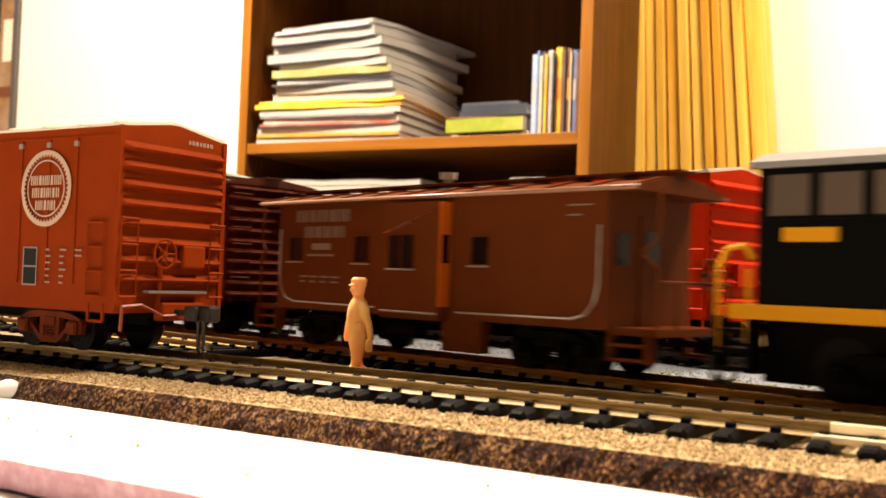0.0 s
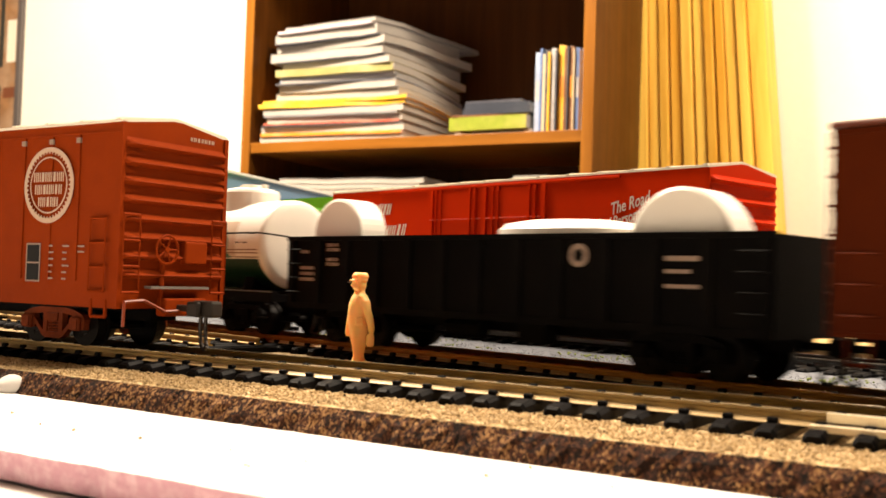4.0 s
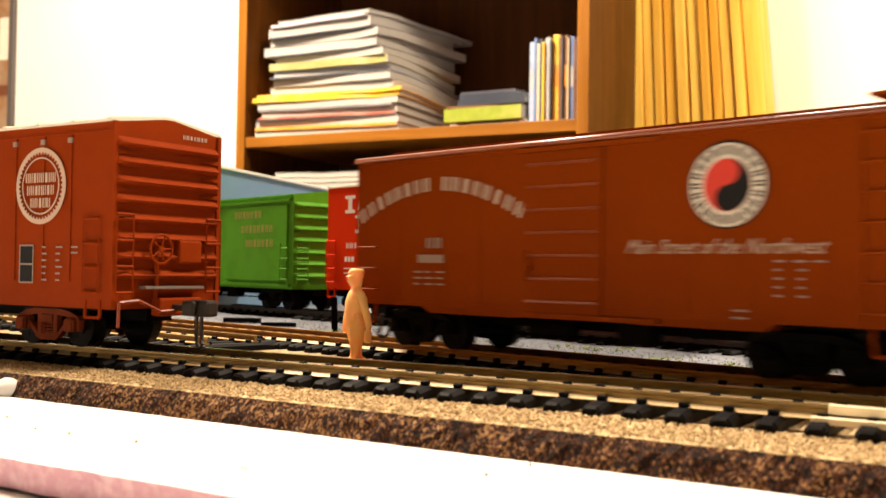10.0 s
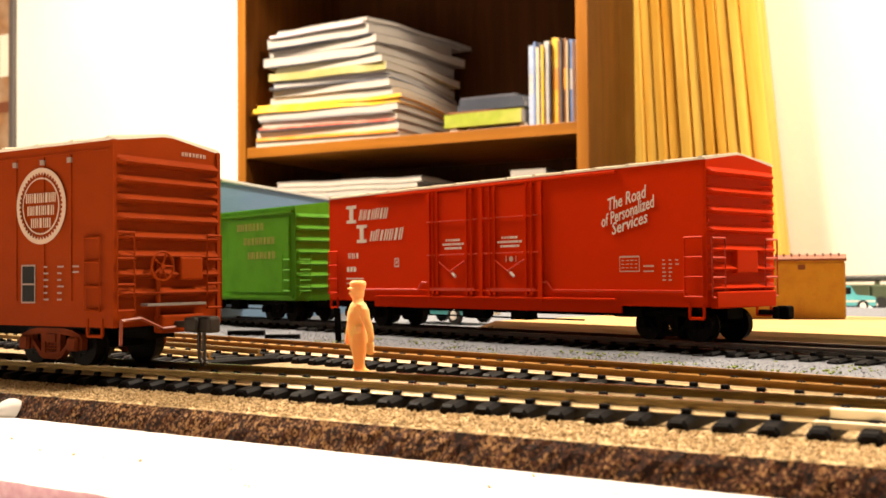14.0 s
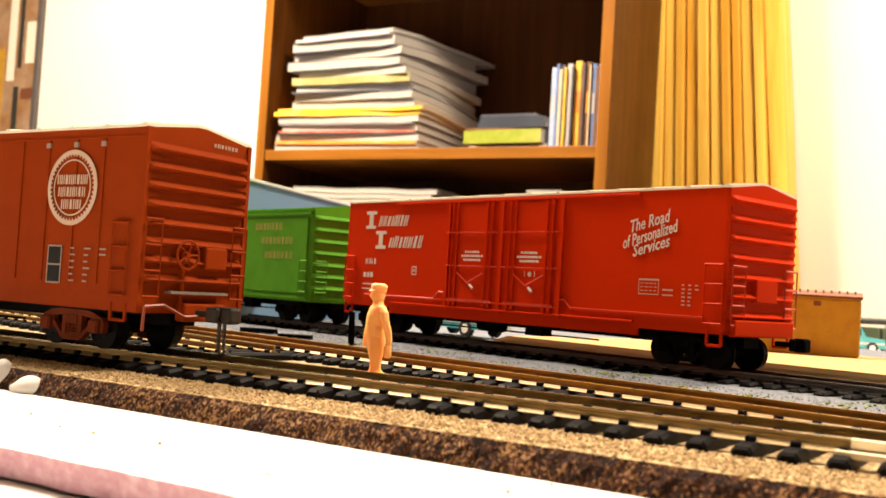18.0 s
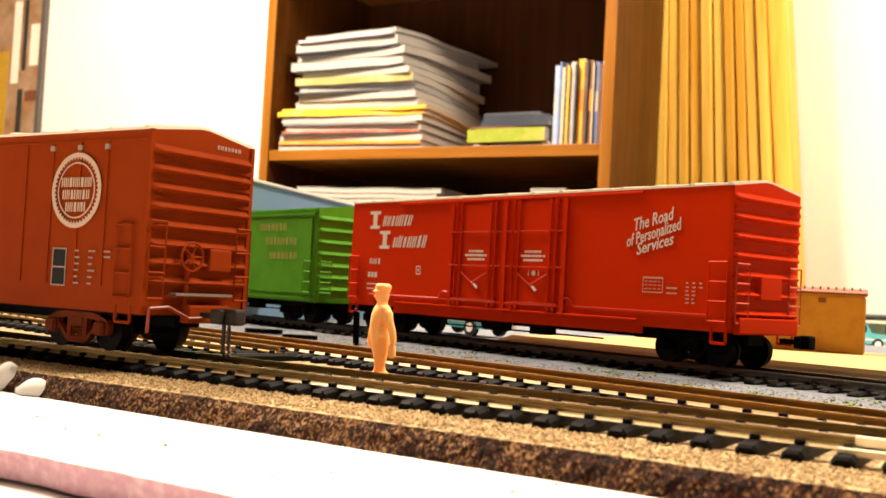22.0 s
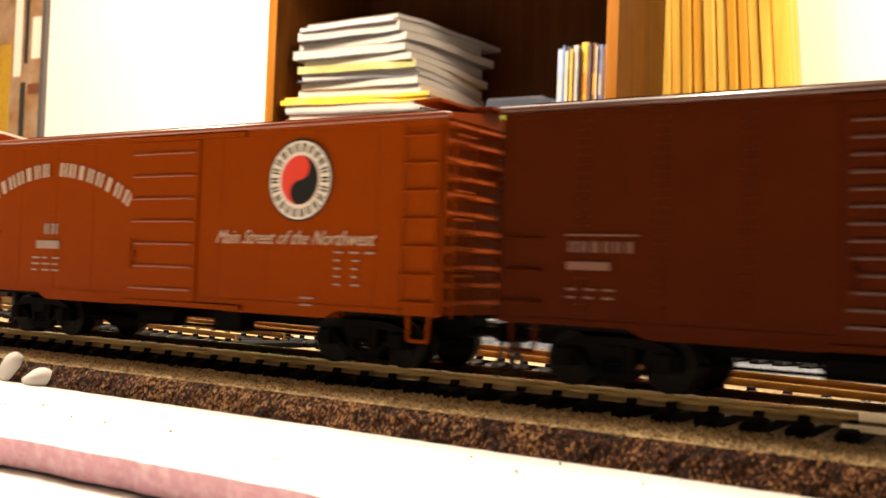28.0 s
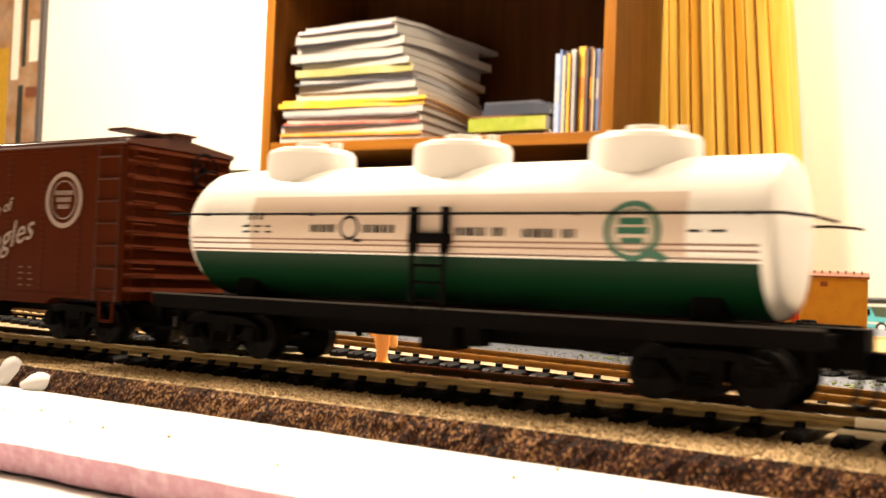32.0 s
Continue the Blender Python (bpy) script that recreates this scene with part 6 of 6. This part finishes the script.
def toy_pickup(m, label):
    top = empty("toy_pickup", m, label, "toy truck", "toy vehicles")
    bm = bmesh.new()
    prism(bm, [(-27, 4.5), (-27, 11), (-25.5, 12), (-6, 12), (-4.5, 18.6), (-3, 19.6), (5.5, 19.6), (7, 18.8), (10.5, 12.6), (22, 11.6), (24.5, 10.4), (25, 5), (24, 4)], -10.5, 10.5)
    part("body", bm, M_TEAL, top)
    for s in (-1, 1):
        part("side_window", boxes((-2.6, 6.4, *sorted((s * 10.5, s * 10.7)), 13.2, 18.4)), M_GLASS, top)
        part("trim_stripe", boxes((-26.5, 24, *sorted((s * 10.5, s * 10.8)), 7.0, 8.4)), M_LETTER, top)
        for x in (-16, 15):
            bm = bmesh.new()
            rod(bm, (x, s * 8.4, 4.4), (x, s * 11.0, 4.4), 4.3, 18)
            w = part("wheel", bm, M_RUBBER, top)
            bm = bmesh.new()
            rod(bm, (x, s * 11.0, 4.4), (x, s * 11.3, 4.4), 2.3, 14)
            part("hubcap", bm, M_WHITECAR, w)
    bm = bmesh.new()
    box(bm, 24.6, 26.4, -10.5, 10.5, 4.2, 6.2, 0.3)
    part("bumper", bm, M_CHROME, top)
    part("windscreen", prism(bmesh.new(), [(7.3, 18.4), (7.6, 18.4), (10.9, 13), (10.5, 12.8)], -9, 9), M_GLASS, top)
    part("grille", boxes((24.9, 25.3, -8, 8, 6.6, 9.4)), M_CHROME, top)
    return top


toy_pickup(at(309, 800, -30.0, -8), "light teal toy pickup truck with dark windows")
toy_pickup(at(3, 522, -24.0, -48), "light teal toy pickup truck seen under the red boxcar")
olive = empty("olive_toy_truck", at(338, 838, -30.0, -10), "dark olive toy truck parked behind the teal pickup", "toy truck", "toy vehicles")
part("cargo_body", boxes((-28, 8, -11, 11, 7, 20, 0.8)), M_OLIVE, olive)
part("cab", boxes((9, 24, -10, 10, 6, 20, 1.6)), M_OLIVE, olive)
for wx in (-18, -8, 17):
    for s in (-1, 1):
        part("wheel", rod(bmesh.new(), (wx, s * 8, 5), (wx, s * 11, 5), 5, 16), M_RUBBER, olive)
part("boom", rod(bmesh.new(), (-30, -4, 24.4), (26, -4, 25.2), 2.6, 12), M_SLATEBOOM, olive, "dark boom lying along the top")
for bx in (-22, 14):
    part("boom_rest", boxes((bx, bx + 3, -7, -1, 19.5, 22.6)), M_OLIVE, olive)

# ---- bookcase and what stands in it ----
SHELF = 211.8


def bookcase():
    top = empty("bookcase", in_room(0, 0), "open brown wood-veneer bookcase", "bookcase")
    # front edges and shelves painted as lit, sides and back as shaded
    for a, b in ((-1075, -1058), (-485.5, -468.5)):
        side = part("side_panel", boxes((a, b, 0, 290, FLOOR_Z, 760)), M_CASE_SHADED, top)
        part("edge_band", boxes((a, b, -0.8, 0, FLOOR_Z, 760, 0.3)), M_EDGE_LIT, side, "front edge painted lighter, as lit")
    part("back_panel", boxes((-1057.8, -485.7, 281, 289, FLOOR_Z, 759)), M_BACK_SHADED, top)
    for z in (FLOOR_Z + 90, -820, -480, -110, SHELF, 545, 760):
        part("shelf", boxes((-1057.8, -485.7, 2, 280.5, z - 17, z, 0.8)), M_SHELF_LIT, top)


bookcase()


def magazine(s, d, z, w, l, t, turn, cover, label, droop=0.0, front=False, wave=0.0, seed=0.0):
    """A magazine: two covers and a block of pages, wavy, its far free corner drooping."""
    top = empty("magazine", in_room(s, d, z, turn), label, "magazine", "stacked magazines")

    def lie(x, y):
        return wave * noise.noise(Vector((x * 0.014, y * 0.014, seed))) - droop * max(0.0, x / w + 0.35) * max(0.0, y / l) ** 2

    def sheet(z0, z1, x0, x1, y0, y1, nx=6, ny=4):
        bm = bmesh.new()
        low, high = [], []
        for i in range(nx + 1):
            x = x0 + (x1 - x0) * i / nx
            ys = [y0 + (y1 - y0) * k / ny for k in range(ny + 1)]
            low.append([bm.verts.new((x, y, z0 + lie(x, y))) for y in ys])
            high.append([bm.verts.new((x, y, z1 + lie(x, y))) for y in ys])
        for i in range(nx):
            for k in range(ny):
                bm.faces.new((low[i][k], low[i][k + 1], low[i + 1][k + 1], low[i + 1][k]))
                bm.faces.new((high[i][k], high[i + 1][k], high[i + 1][k + 1], high[i][k + 1]))
            for k in (0, ny):
                bm.faces.new((low[i][k], low[i + 1][k], high[i + 1][k], high[i][k]))
        for i in (0, nx):
            for k in range(ny):
                bm.faces.new((low[i][k], low[i][k + 1], high[i][k + 1], high[i][k]))
        bmesh.ops.recalc_face_normals(bm, faces=bm.faces)
        return bm

    a, b = -w / 2, w / 2
    part("page_block", sheet(0.3, t - 0.3, a + 0.6, b - 0.8, 0.8, l - 0.8), M_PAPER, top)
    part("cover", sheet(0, 0.3, a, b, 0, l), cover, top)
    part("cover", sheet(t - 0.3, t, a, b, 0, l), cover, top)
    if front:
        part("spine", sheet(0.1, t - 0.1, a, b * 0.98, -0.5, 0.6, 6, 1), cover, top)
    else:
        part("spine", sheet(0.1, t - 0.1, a - 0.4, a + 0.5, 0, l, 1, 4), cover, top)


COVERS = {k: mat("cover_" + k, c, 0.35, var=0.25, fine=90, bump=0.02, second=s, amount=0.6, coarse=25) for k, c, s in (
    ("white", (0.46, 0.44, 0.43), (0.3, 0.3, 0.32)), ("grey", (0.22, 0.21, 0.215), (0.12, 0.12, 0.13)), ("yellow", (0.75, 0.42, 0.03), (0.7, 0.5, 0.2)), ("cream", (0.55, 0.45, 0.3), (0.36, 0.28, 0.16)),
    ("red", (0.45, 0.08, 0.04), (0.6, 0.4, 0.3)), ("blue", (0.1, 0.16, 0.35), (0.3, 0.35, 0.45)), ("green", (0.22, 0.27, 0.03), (0.4, 0.36, 0.1)), ("dark", (0.06, 0.06, 0.075), (0.14, 0.14, 0.16)), ("orange", (0.7, 0.25, 0.03), (0.6, 0.4, 0.2)),
    ("paleblue", (0.36, 0.42, 0.55), (0.2, 0.26, 0.4)), ("brown", (0.16, 0.07, 0.03), (0.3, 0.16, 0.08)), ("mauve", (0.42, 0.35, 0.38), (0.55, 0.5, 0.5)), ("olive", (0.3, 0.27, 0.1), (0.42, 0.38, 0.22)), ("slate", (0.03, 0.035, 0.05), (0.06, 0.065, 0.08)))}


def magazine_stack():
    rng = random.Random(21)
    z = SHELF + 0.3
    # cover, thickness, left and right end along the shelf, depth, sag of the free corner, waviness, spine to the front; the upper ones turn to the right
    pile = [("white", 9, -1041, -781, 222, 0, 0, 0), ("orange", 5, -1040, -782, 218, 0, 1, 1), ("white", 10, -1043, -780, 220, 0, 1, 0), ("dark", 2, -1038, -784, 214, 0, 1, 1), ("red", 3, -1034, -786, 216, 0, 1, 1), ("cream", 9, -1031, -784, 218, 1, 2, 0),
            ("grey", 4, -1036, -790, 222, 1, 2, 1), ("white", 10, -1038, -781, 226, 3, 2, 0), ("yellow", 7, -1046, -776, 210, 9, 4, 1), ("yellow", 5, -1040, -772, 206, 12, 4, 1), ("white", 13, -1023, -787, 226, 17, 3, 0), ("white", 11, -1016, -790, 232, 21, 3, 0),
            ("dark", 3, -1018, -796, 226, 22, 3, 1), ("paleblue", 6, -1013, -792, 230, 24, 4, 0), ("mauve", 4, -1016, -796, 222, 24, 4, 0), ("olive", 12, -1022, -794, 218, 20, 5, 1), ("cream", 11, -1018, -800, 222, 15, 4, 0), ("dark", 2.5, -1024, -806, 206, 11, 4, 1),
            ("grey", 15, -1043, -811, 224, 10, 7, 0), ("grey", 13, -1038, -806, 236, 8, 8, 0), ("dark", 2.5, -1030, -815, 196, 5, 7, 1), ("white", 15, -1037, -821, 226, 1, 6, 0), ("mauve", 5, -1030, -827, 262, 2, 7, 1), ("white", 6, -1018, -824, 282, 4, 8, 0)]
    kinds = {"white": "pale glossy magazine in a tall stack", "cream": "cream magazine in a tall stack", "grey": "grey glossy magazine in a tall stack", "yellow": "yellow-covered magazine in a tall stack", "mauve": "mauve-grey magazine in a tall stack", "paleblue": "pale blue magazine in a tall stack",
             "orange": "orange-covered magazine in a tall stack", "olive": "olive-covered magazine in a tall stack", "dark": "dark magazine in a tall stack", "red": "red-edged magazine in a tall stack"}
    for cover, t, s0, s1, length, sag, wave, front in pile:
        magazine((s0 + s1) / 2, (12 if front else 16 + rng.uniform(-3, 3)), z, s1 - s0, length, t, (3 if z < 275 else -1 if z < 325 else -5 if z < 360 else -8) + rng.uniform(-1.5, 1.5), COVERS[cover], kinds[cover], droop=sag, front=bool(front), wave=wave * 0.7, seed=z * 0.0015)
        z += t + 0.35


magazine_stack()


def lower_pile():
    rng = random.Random(5)
    z = -109.5
    while z < 122:
        t = rng.uniform(6, 14)
        k = rng.choice(["white", "cream", "grey", "white", "dark"])
        magazine(-862 + rng.uniform(-8, 8), 24 + rng.uniform(-6, 8), z, 238, 230, t, rng.uniform(2, 12), COVERS[k], "pale magazine in a pile on the lower shelf")
        z += t + 0.3
    # the dark one stands in for the shaded gap under the top magazines
    for cover, t, w, sag in (("dark", 9, 210, 2), ("cream", 8, 250, 9), ("white", 8, 258, 10)):
        magazine(-872 + rng.uniform(-4, 4), 14, z, w, 226, t, 3, COVERS[cover], "pale curled magazine on top of the lower pile" if cover != "dark" else "dark filler for the shaded gap in the lower pile", droop=sag, wave=3.0, seed=0.3)
        z += t + 0.3


lower_pile()


def book(s, d, z, t, l, h, cover, label, lean=0.0):
    top = empty("book", in_room(s, d, z) @ pose(0, 0, 0, 0, lean, 0), label, "book", "books on the shelf")
    part("page_block", boxes((0.7, t - 0.7, 1.2, l - 2.5, 1.5, h - 1.5)), M_PAPER, top)
    part("spine", boxes((0, t, 0, 1.1, 0, h, 0.3)), cover, top)
    part("cover", boxes((0, 0.6, 1.15, l, 0, h)), cover, top)
    part("cover", boxes((t - 0.6, t, 1.15, l, 0, h)), cover, top)
    return top


xs = -575.0
for cov, th, hh, lab in (("paleblue", 9, 122, "pale blue"), ("blue", 3.5, 126, "blue"), ("cream", 4.5, 118, "cream"), ("dark", 3.5, 124, "dark"), ("yellow", 3, 120, "yellow"), ("white", 7.5, 126, "white"), ("dark", 3, 122, "dark"), ("yellow", 10, 130, "yellow"), ("brown", 4.5, 124, "brown"), ("dark", 2.5, 126, "dark"),
                         ("brown", 6, 127, "brown"), ("cream", 2.5, 122, "cream"), ("blue", 6, 124, "blue"), ("brown", 4, 120, "brown"), ("paleblue", 5, 124, "pale blue"), ("blue", 5, 122, "blue")):
    bk = book(xs, 36 + th, SHELF + 0.3, th, 150, hh, COVERS[cov], lab + " slim book standing on the shelf")
    if th > 5.5:
        part("spine_label", boxes((0.8, th - 0.8, -0.15, 0.0, hh * 0.42, hh * 0.66)), COVERS["orange" if cov in ("brown", "yellow") else "white"], bk)
    xs += th + 0.3
z = SHELF + 0.4
for cov, t, w, s0, d0, turn, lab in (("slate", 11, 92, -632, 52, 1, "dark"), ("green", 20, 130, -648, 40, -2, "lime green"), ("brown", 3, 124, -646, 44, 3, "brown"), ("slate", 9, 112, -636, 44, -1, "slate grey"), ("slate", 9, 104, -638, 50, 2, "slate grey"), ("dark", 4, 92, -646, 54, -2, "dark")):
    magazine(s0, d0, z, w, 190, t, turn, COVERS[cov], lab + " booklet lying in a low pile", front=True)
    z += t + 0.3
for s0 in (-698, -584):
    placed(part("block", boxes((-6, 6, 0, 150, 0, 10.8, 0.6)), M_PAPER), in_room(s0, 44, SHELF + 0.4), "small white block under the low pile", "block", "blocks under the booklets")


def carton(s0, s1, d0, d1, h, material, label):
    top = empty("carton", in_room(s0, d0, -109.6), label, "carton", "cartons on the lower shelf")
    part("box", boxes((0, s1 - s0, 0, d1 - d0, 0, h - 18, 0.8)), material, top)
    part("lid", boxes((-1.5, s1 - s0 + 1.5, -1.5, d1 - d0 + 1.5, h - 19.5, h, 0.8)), material, top)


carton(-597, -545, 30, 190, 262, M_PAPER, "white carton with a lid on the lower shelf")
carton(-538, -492, 30, 190, 254, COVERS["dark"], "dark carton with a lid on the lower shelf")


def boards():
    """Pine boards standing on end in the corner beside the bookcase, leaning a little."""
    edges = (-477, -459, -442, -426, -408, -389, -372, -356, -342, -324, -309, -283)
    for i in range(11):
        t = edges[i + 1] - edges[i] - (3.2 if i in (2, 4, 6, 8) else 1.6)
        lean = 1.9 + 2.7 * i / 10
        ob = part("pine_board", boxes((0, t, 0, 80 + 5 * (i % 3), 0, 1830 - 30 * (i % 4), 1.2)), M_PINE)
        placed(ob, in_room(edges[i] + 1571 * math.tan(radians(lean)), 216 + (0, 6, 2, 9, 3, 8, 2, 6, 10, 4, 22)[i], FLOOR_Z) @ pose(0, 0, 0, 0, -lean, 0), "long yellow pine board standing on end by the wall", "board", "boards beside the bookcase")


boards()


def poster():
    top = empty("framed_picture", in_room(-2009, 324, 0), "framed brown, cream and slate picture on the wall", "picture")
    sheet = part("print", boxes((-330, 0, -2, 0, 40, 800)), M_PICTURE, top)
    for x0, x1, z0, z1, m in ((-72, -54, 250, 425, M_SLATEBOOM), (-100, -74, 440, 640, M_CREAMROOF), (-38, -8, 480, 580, M_CREAMROOF), (-64, -50, 470, 700, M_SLATEBOOM), (-46, -6, 395, 420, M_BROWN), (-150, -110, 200, 520, M_OCHRE)):
        part("print_patch", boxes((x0, x1, -2.6, -2, z0, z1)), m, sheet)
    for a, b, c, d in ((-344, -330, 26, 814), (0, 14, 26, 814), (-330, 0, 26, 40), (-330, 0, 800, 814)):
        part("frame_bar", boxes((a, b, -8, 3, c, d, 1.0)), M_DARKFRAME, top)


M_PICTURE = mat("mottled_print", (0.26, 0.13, 0.055), 0.6, var=0.7, fine=30, bump=0, second=(0.42, 0.3, 0.2), amount=0.9, coarse=11)
M_DARKFRAME = mat("dark_picture_frame", (0.09, 0.075, 0.07), 0.5, var=0.1, fine=60)
poster()

# ---- tracks ----
def tie_mesh(length, nubs):
    h = length / 2
    bm = bmesh.new()
    # rounded tie that slopes down to its ends, with clips at the rails
    rings = []
    for y, top, w in ((-h, -3.0, 1.5), (-h + 0.5, -2.5, 1.8), (-h + 3.5, -2.1, 1.85), (h - 3.5, -2.1, 1.85), (h - 0.5, -2.5, 1.8), (h, -3.0, 1.5)):
        rings.append([bm.verts.new((x * w, y, top if z else -4.6)) for x, z in ((-1, 0), (1, 0), (0.98, 0.0001), (0.62, 1), (-0.62, 1), (-0.98, 0.0001))])
        for v, dz in zip(rings[-1][2::3], (-0.7, -0.7)):
            v.co.z = top + dz
    for a, b in zip(rings, rings[1:]):
        for i in range(6):
            bm.faces.new((a[i], a[(i + 1) % 6], b[(i + 1) % 6], b[i]))
    bm.faces.new(rings[0][::-1])
    bm.faces.new(rings[-1])
    bmesh.ops.recalc_face_normals(bm, faces=bm.faces)
    for y in (-8.25, 8.25):
        for k in (-1.7, 1.7):
            box(bm, -0.85, 0.85, y + k - 0.6, y + k + 0.6, -2.3, -1.2, 0.3)
    me = bpy.data.meshes.new("tie")
    bmesh.ops.scale(bm, vec=(MM, MM, MM), verts=bm.verts)
    bm.to_mesh(me)
    bm.free()
    me.materials.append(nubs)
    return me


def rail_bm(y, s0, s1):
    """A flat-footed rail, its head's top at z 0."""
    bm = bmesh.new()
    prism(bm, [(y - 1.25, -2.05), (y + 1.25, -2.05), (y + 1.2, -1.75), (y + 0.3, -1.45), (y + 0.3, -0.75), (y + 0.55, -0.55), (y + 0.5, 0), (y - 0.5, 0), (y - 0.55, -0.55), (y - 0.3, -0.75), (y - 0.3, -1.45), (y - 1.2, -1.75)], s0, s1, "x")
    return bm


def track(name, key, s0, s1, pitch, z, rail_mat, label, tie_len=30.0, phase=0.0, d=0.0, gap=(0, 0)):
    top = empty(name, on_track(key, 0, d, z), label, "track", kind="structure")
    for y in (-8.25, 8.25):
        part("rail", rail_bm(y, s0, s1), rail_mat, top)
    me = tie_mesh(tie_len, M_TIE)
    rng = random.Random(s0)
    s = s0 + phase
    while s < s1:
        if not gap[0] < s < gap[1]:
            ob = new("tie", me)
            ob.parent = top
            ob.matrix_basis = pose((s + rng.uniform(-0.2, 0.2)) * MM, rng.uniform(-0.2, 0.2) * MM, 0, 0, 0, rng.uniform(-0.6, 0.6))
        s += pitch
    return top


front = track("track_front", "front", -520, 105, 7.2, RAIL, M_RAIL, "front track of nickel rails on black plastic ties", phase=4.3)
middle = track("track_middle", "middle", -700, 62, 7.6, RAIL, M_RUST, "middle track of brown oxidised rails on dark ties", phase=2.0)
track("track_back", "back", -900, 300, 7.6, -20.0, M_DARKRAIL, "back track of dark rails on black ties on grey ballast")
lead = track("track_lead", "middle", 62.5, 1250, 14.0, RAIL, M_RAIL, "lead track beyond the turnout")
# sloping feet painted bright, as if light from above fell on them
for y in (-8.25, 8.25):
    for line, s0, s1 in ((front, -518, -35), (middle, -262, 60)):
        if line is front or y < 0:
            part("rail_foot", prism(bmesh.new(), [(y - 1.8, -2.2), (y - 0.5, -2.2), (y - 0.35, -1.45), (y - 0.6, -1.5), (y - 1.8, -2.05)], s0, s1, "x"), M_FOOT_LIT, line, "sloping rail foot, painted cream as lit from above")
for y in (-8.25, 8.25):
    part("rail_head", boxes((-518, 104, y - 0.42, y + 0.42, -0.02, 0.03)), M_POLISH, front, "polished top of the rail")
part("bright_rail", boxes((-32.6, 60, -9.3, -7.4, -1.3, 0.06)), M_BRASS, front, "bright filed switch rail")
part("bright_rail", boxes((-34.6, 60, -12.2, -10.3, -2.6, -1.6)), M_BRASS, front, "bright filed switch rail")
siding = track("track_siding", "middle", -620, -250, 9.0, RAIL, M_RAIL, "pale siding rails behind the red boxcar", d=-30.0)


# ---- what moves ----
LEAD_M, LEAD_F = 62.6, 105.6      # where the middle and the front track reach the lead


def on_route(route, s):
    """A point of a route, and past the turnout of the lead, in mm."""
    lead_s = s - (LEAD_M if route == "middle" else LEAD_F)
    key, v = (route, s) if lead_s <= 0 else ("middle", LEAD_M + lead_s)
    return on_track(key, v).translation


def car_pose(route, s, half=45.0):
    a, b = on_route(route, s - half), on_route(route, s + half)
    turn = math.atan2(b.y - a.y, b.x - a.x)
    c = (a + b) / 2
    return Matrix.Translation(c) @ Matrix.Rotation(turn, 4, "Z")


# tail of the train (the left end of the last car) along the middle track, and later along the front track
OUT_T = [0.0, 12.5, 13.0, 13.5, 14.0, 14.5, 15.0, 15.5]
OUT_S = [-1061.0, 1.5, 44.0, 83.0, 113.0, 135.0, 147.0, 150.0]
BACK_T = [20.6, 21.0, 21.4, 24.5, 26.3, 26.5, 27.0, 28.0, 29.0, 30.0, 31.0, 31.6, 32.0]
BACK_S = [193.0, 188.0, 168.0, -33.3, -159.5, -171.6, -196.2, -249.8, -311.0, -372.8, -435.0, -472.2, -495.6]
# each car: its centre ahead of the tail when pulled, and when pushed
CARS = [(MONAD, 73.0, 72.6), (SLOGAN, 231.0, 229.8), (TANK, 395.6, 387.4), (GONDOLA, 554.0, 546.0), (TWO_LINE, 713.0, 705.0), (CABOOSE, 872.0, 862.0), (SWITCHER, 1034.0, 1022.0)]


def glide(t, ts, ss):
    return float(np.interp(t, ts, ss))


def roll_wheels():
    """The wheelsets roll as their cars go: less than a quarter turn from row to row."""
    step = 2.0 / FPS
    fine = [step * i for i in range(int(32.0 / step) + 1)]
    gone, way = [], 0.0
    before = None
    for t in fine:
        place = glide(t, OUT_T, OUT_S) if t < 18 else 150.0 + glide(t, BACK_T, BACK_S) - BACK_S[0]
        way += 0.0 if before is None else place - before
        before = place
        gone.append((t, way))
    pushed = [(t, min(0.0, glide(t, BACK_T, BACK_S) + 166.0)) for t in fine]
    for car, run in [(c[0], gone) for c in CARS] + [(SAWTOOTH, pushed)]:
        for w in [o for o in car.children_recursive if o.name.startswith("wheelset")]:
            r = w.location.z / MM
            rows, last = [], None
            for i, (t, d) in enumerate(run):
                if i in (0, len(run) - 1) or d != run[i - 1][1] or d != run[i + 1][1]:
                    rows.append((t, Matrix.Translation(w.location) @ Matrix.Rotation(d / r, 4, "Y")))
            walk(w, rows)


def motions():
    times = [0.25 * i for i in range(129)]
    for car, pulled, pushed in CARS:
        rows = []
        for t in times:
            if t <= 16.0:
                rows.append((t, car_pose("middle", glide(t, OUT_T, OUT_S) + pulled)))
            elif t < 20.0:
                k = (t - 16.0) / 4.0
                rows.append((t, car_pose("middle", 150.0 + pulled * (1 - k) + pushed * k)))
            else:
                rows.append((t, car_pose("front", glide(t, BACK_T, BACK_S) + pushed)))
        walk(car, rows)
    rows = []
    for t in times:
        tail = glide(t, BACK_T, BACK_S)
        s = min(-186.0, tail - 20.0) if t >= 26 else -186.0
        rows.append((t, car_pose("front", s - 90.0)))
    walk(SAWTOOTH, rows)
    roll_wheels()


motions()
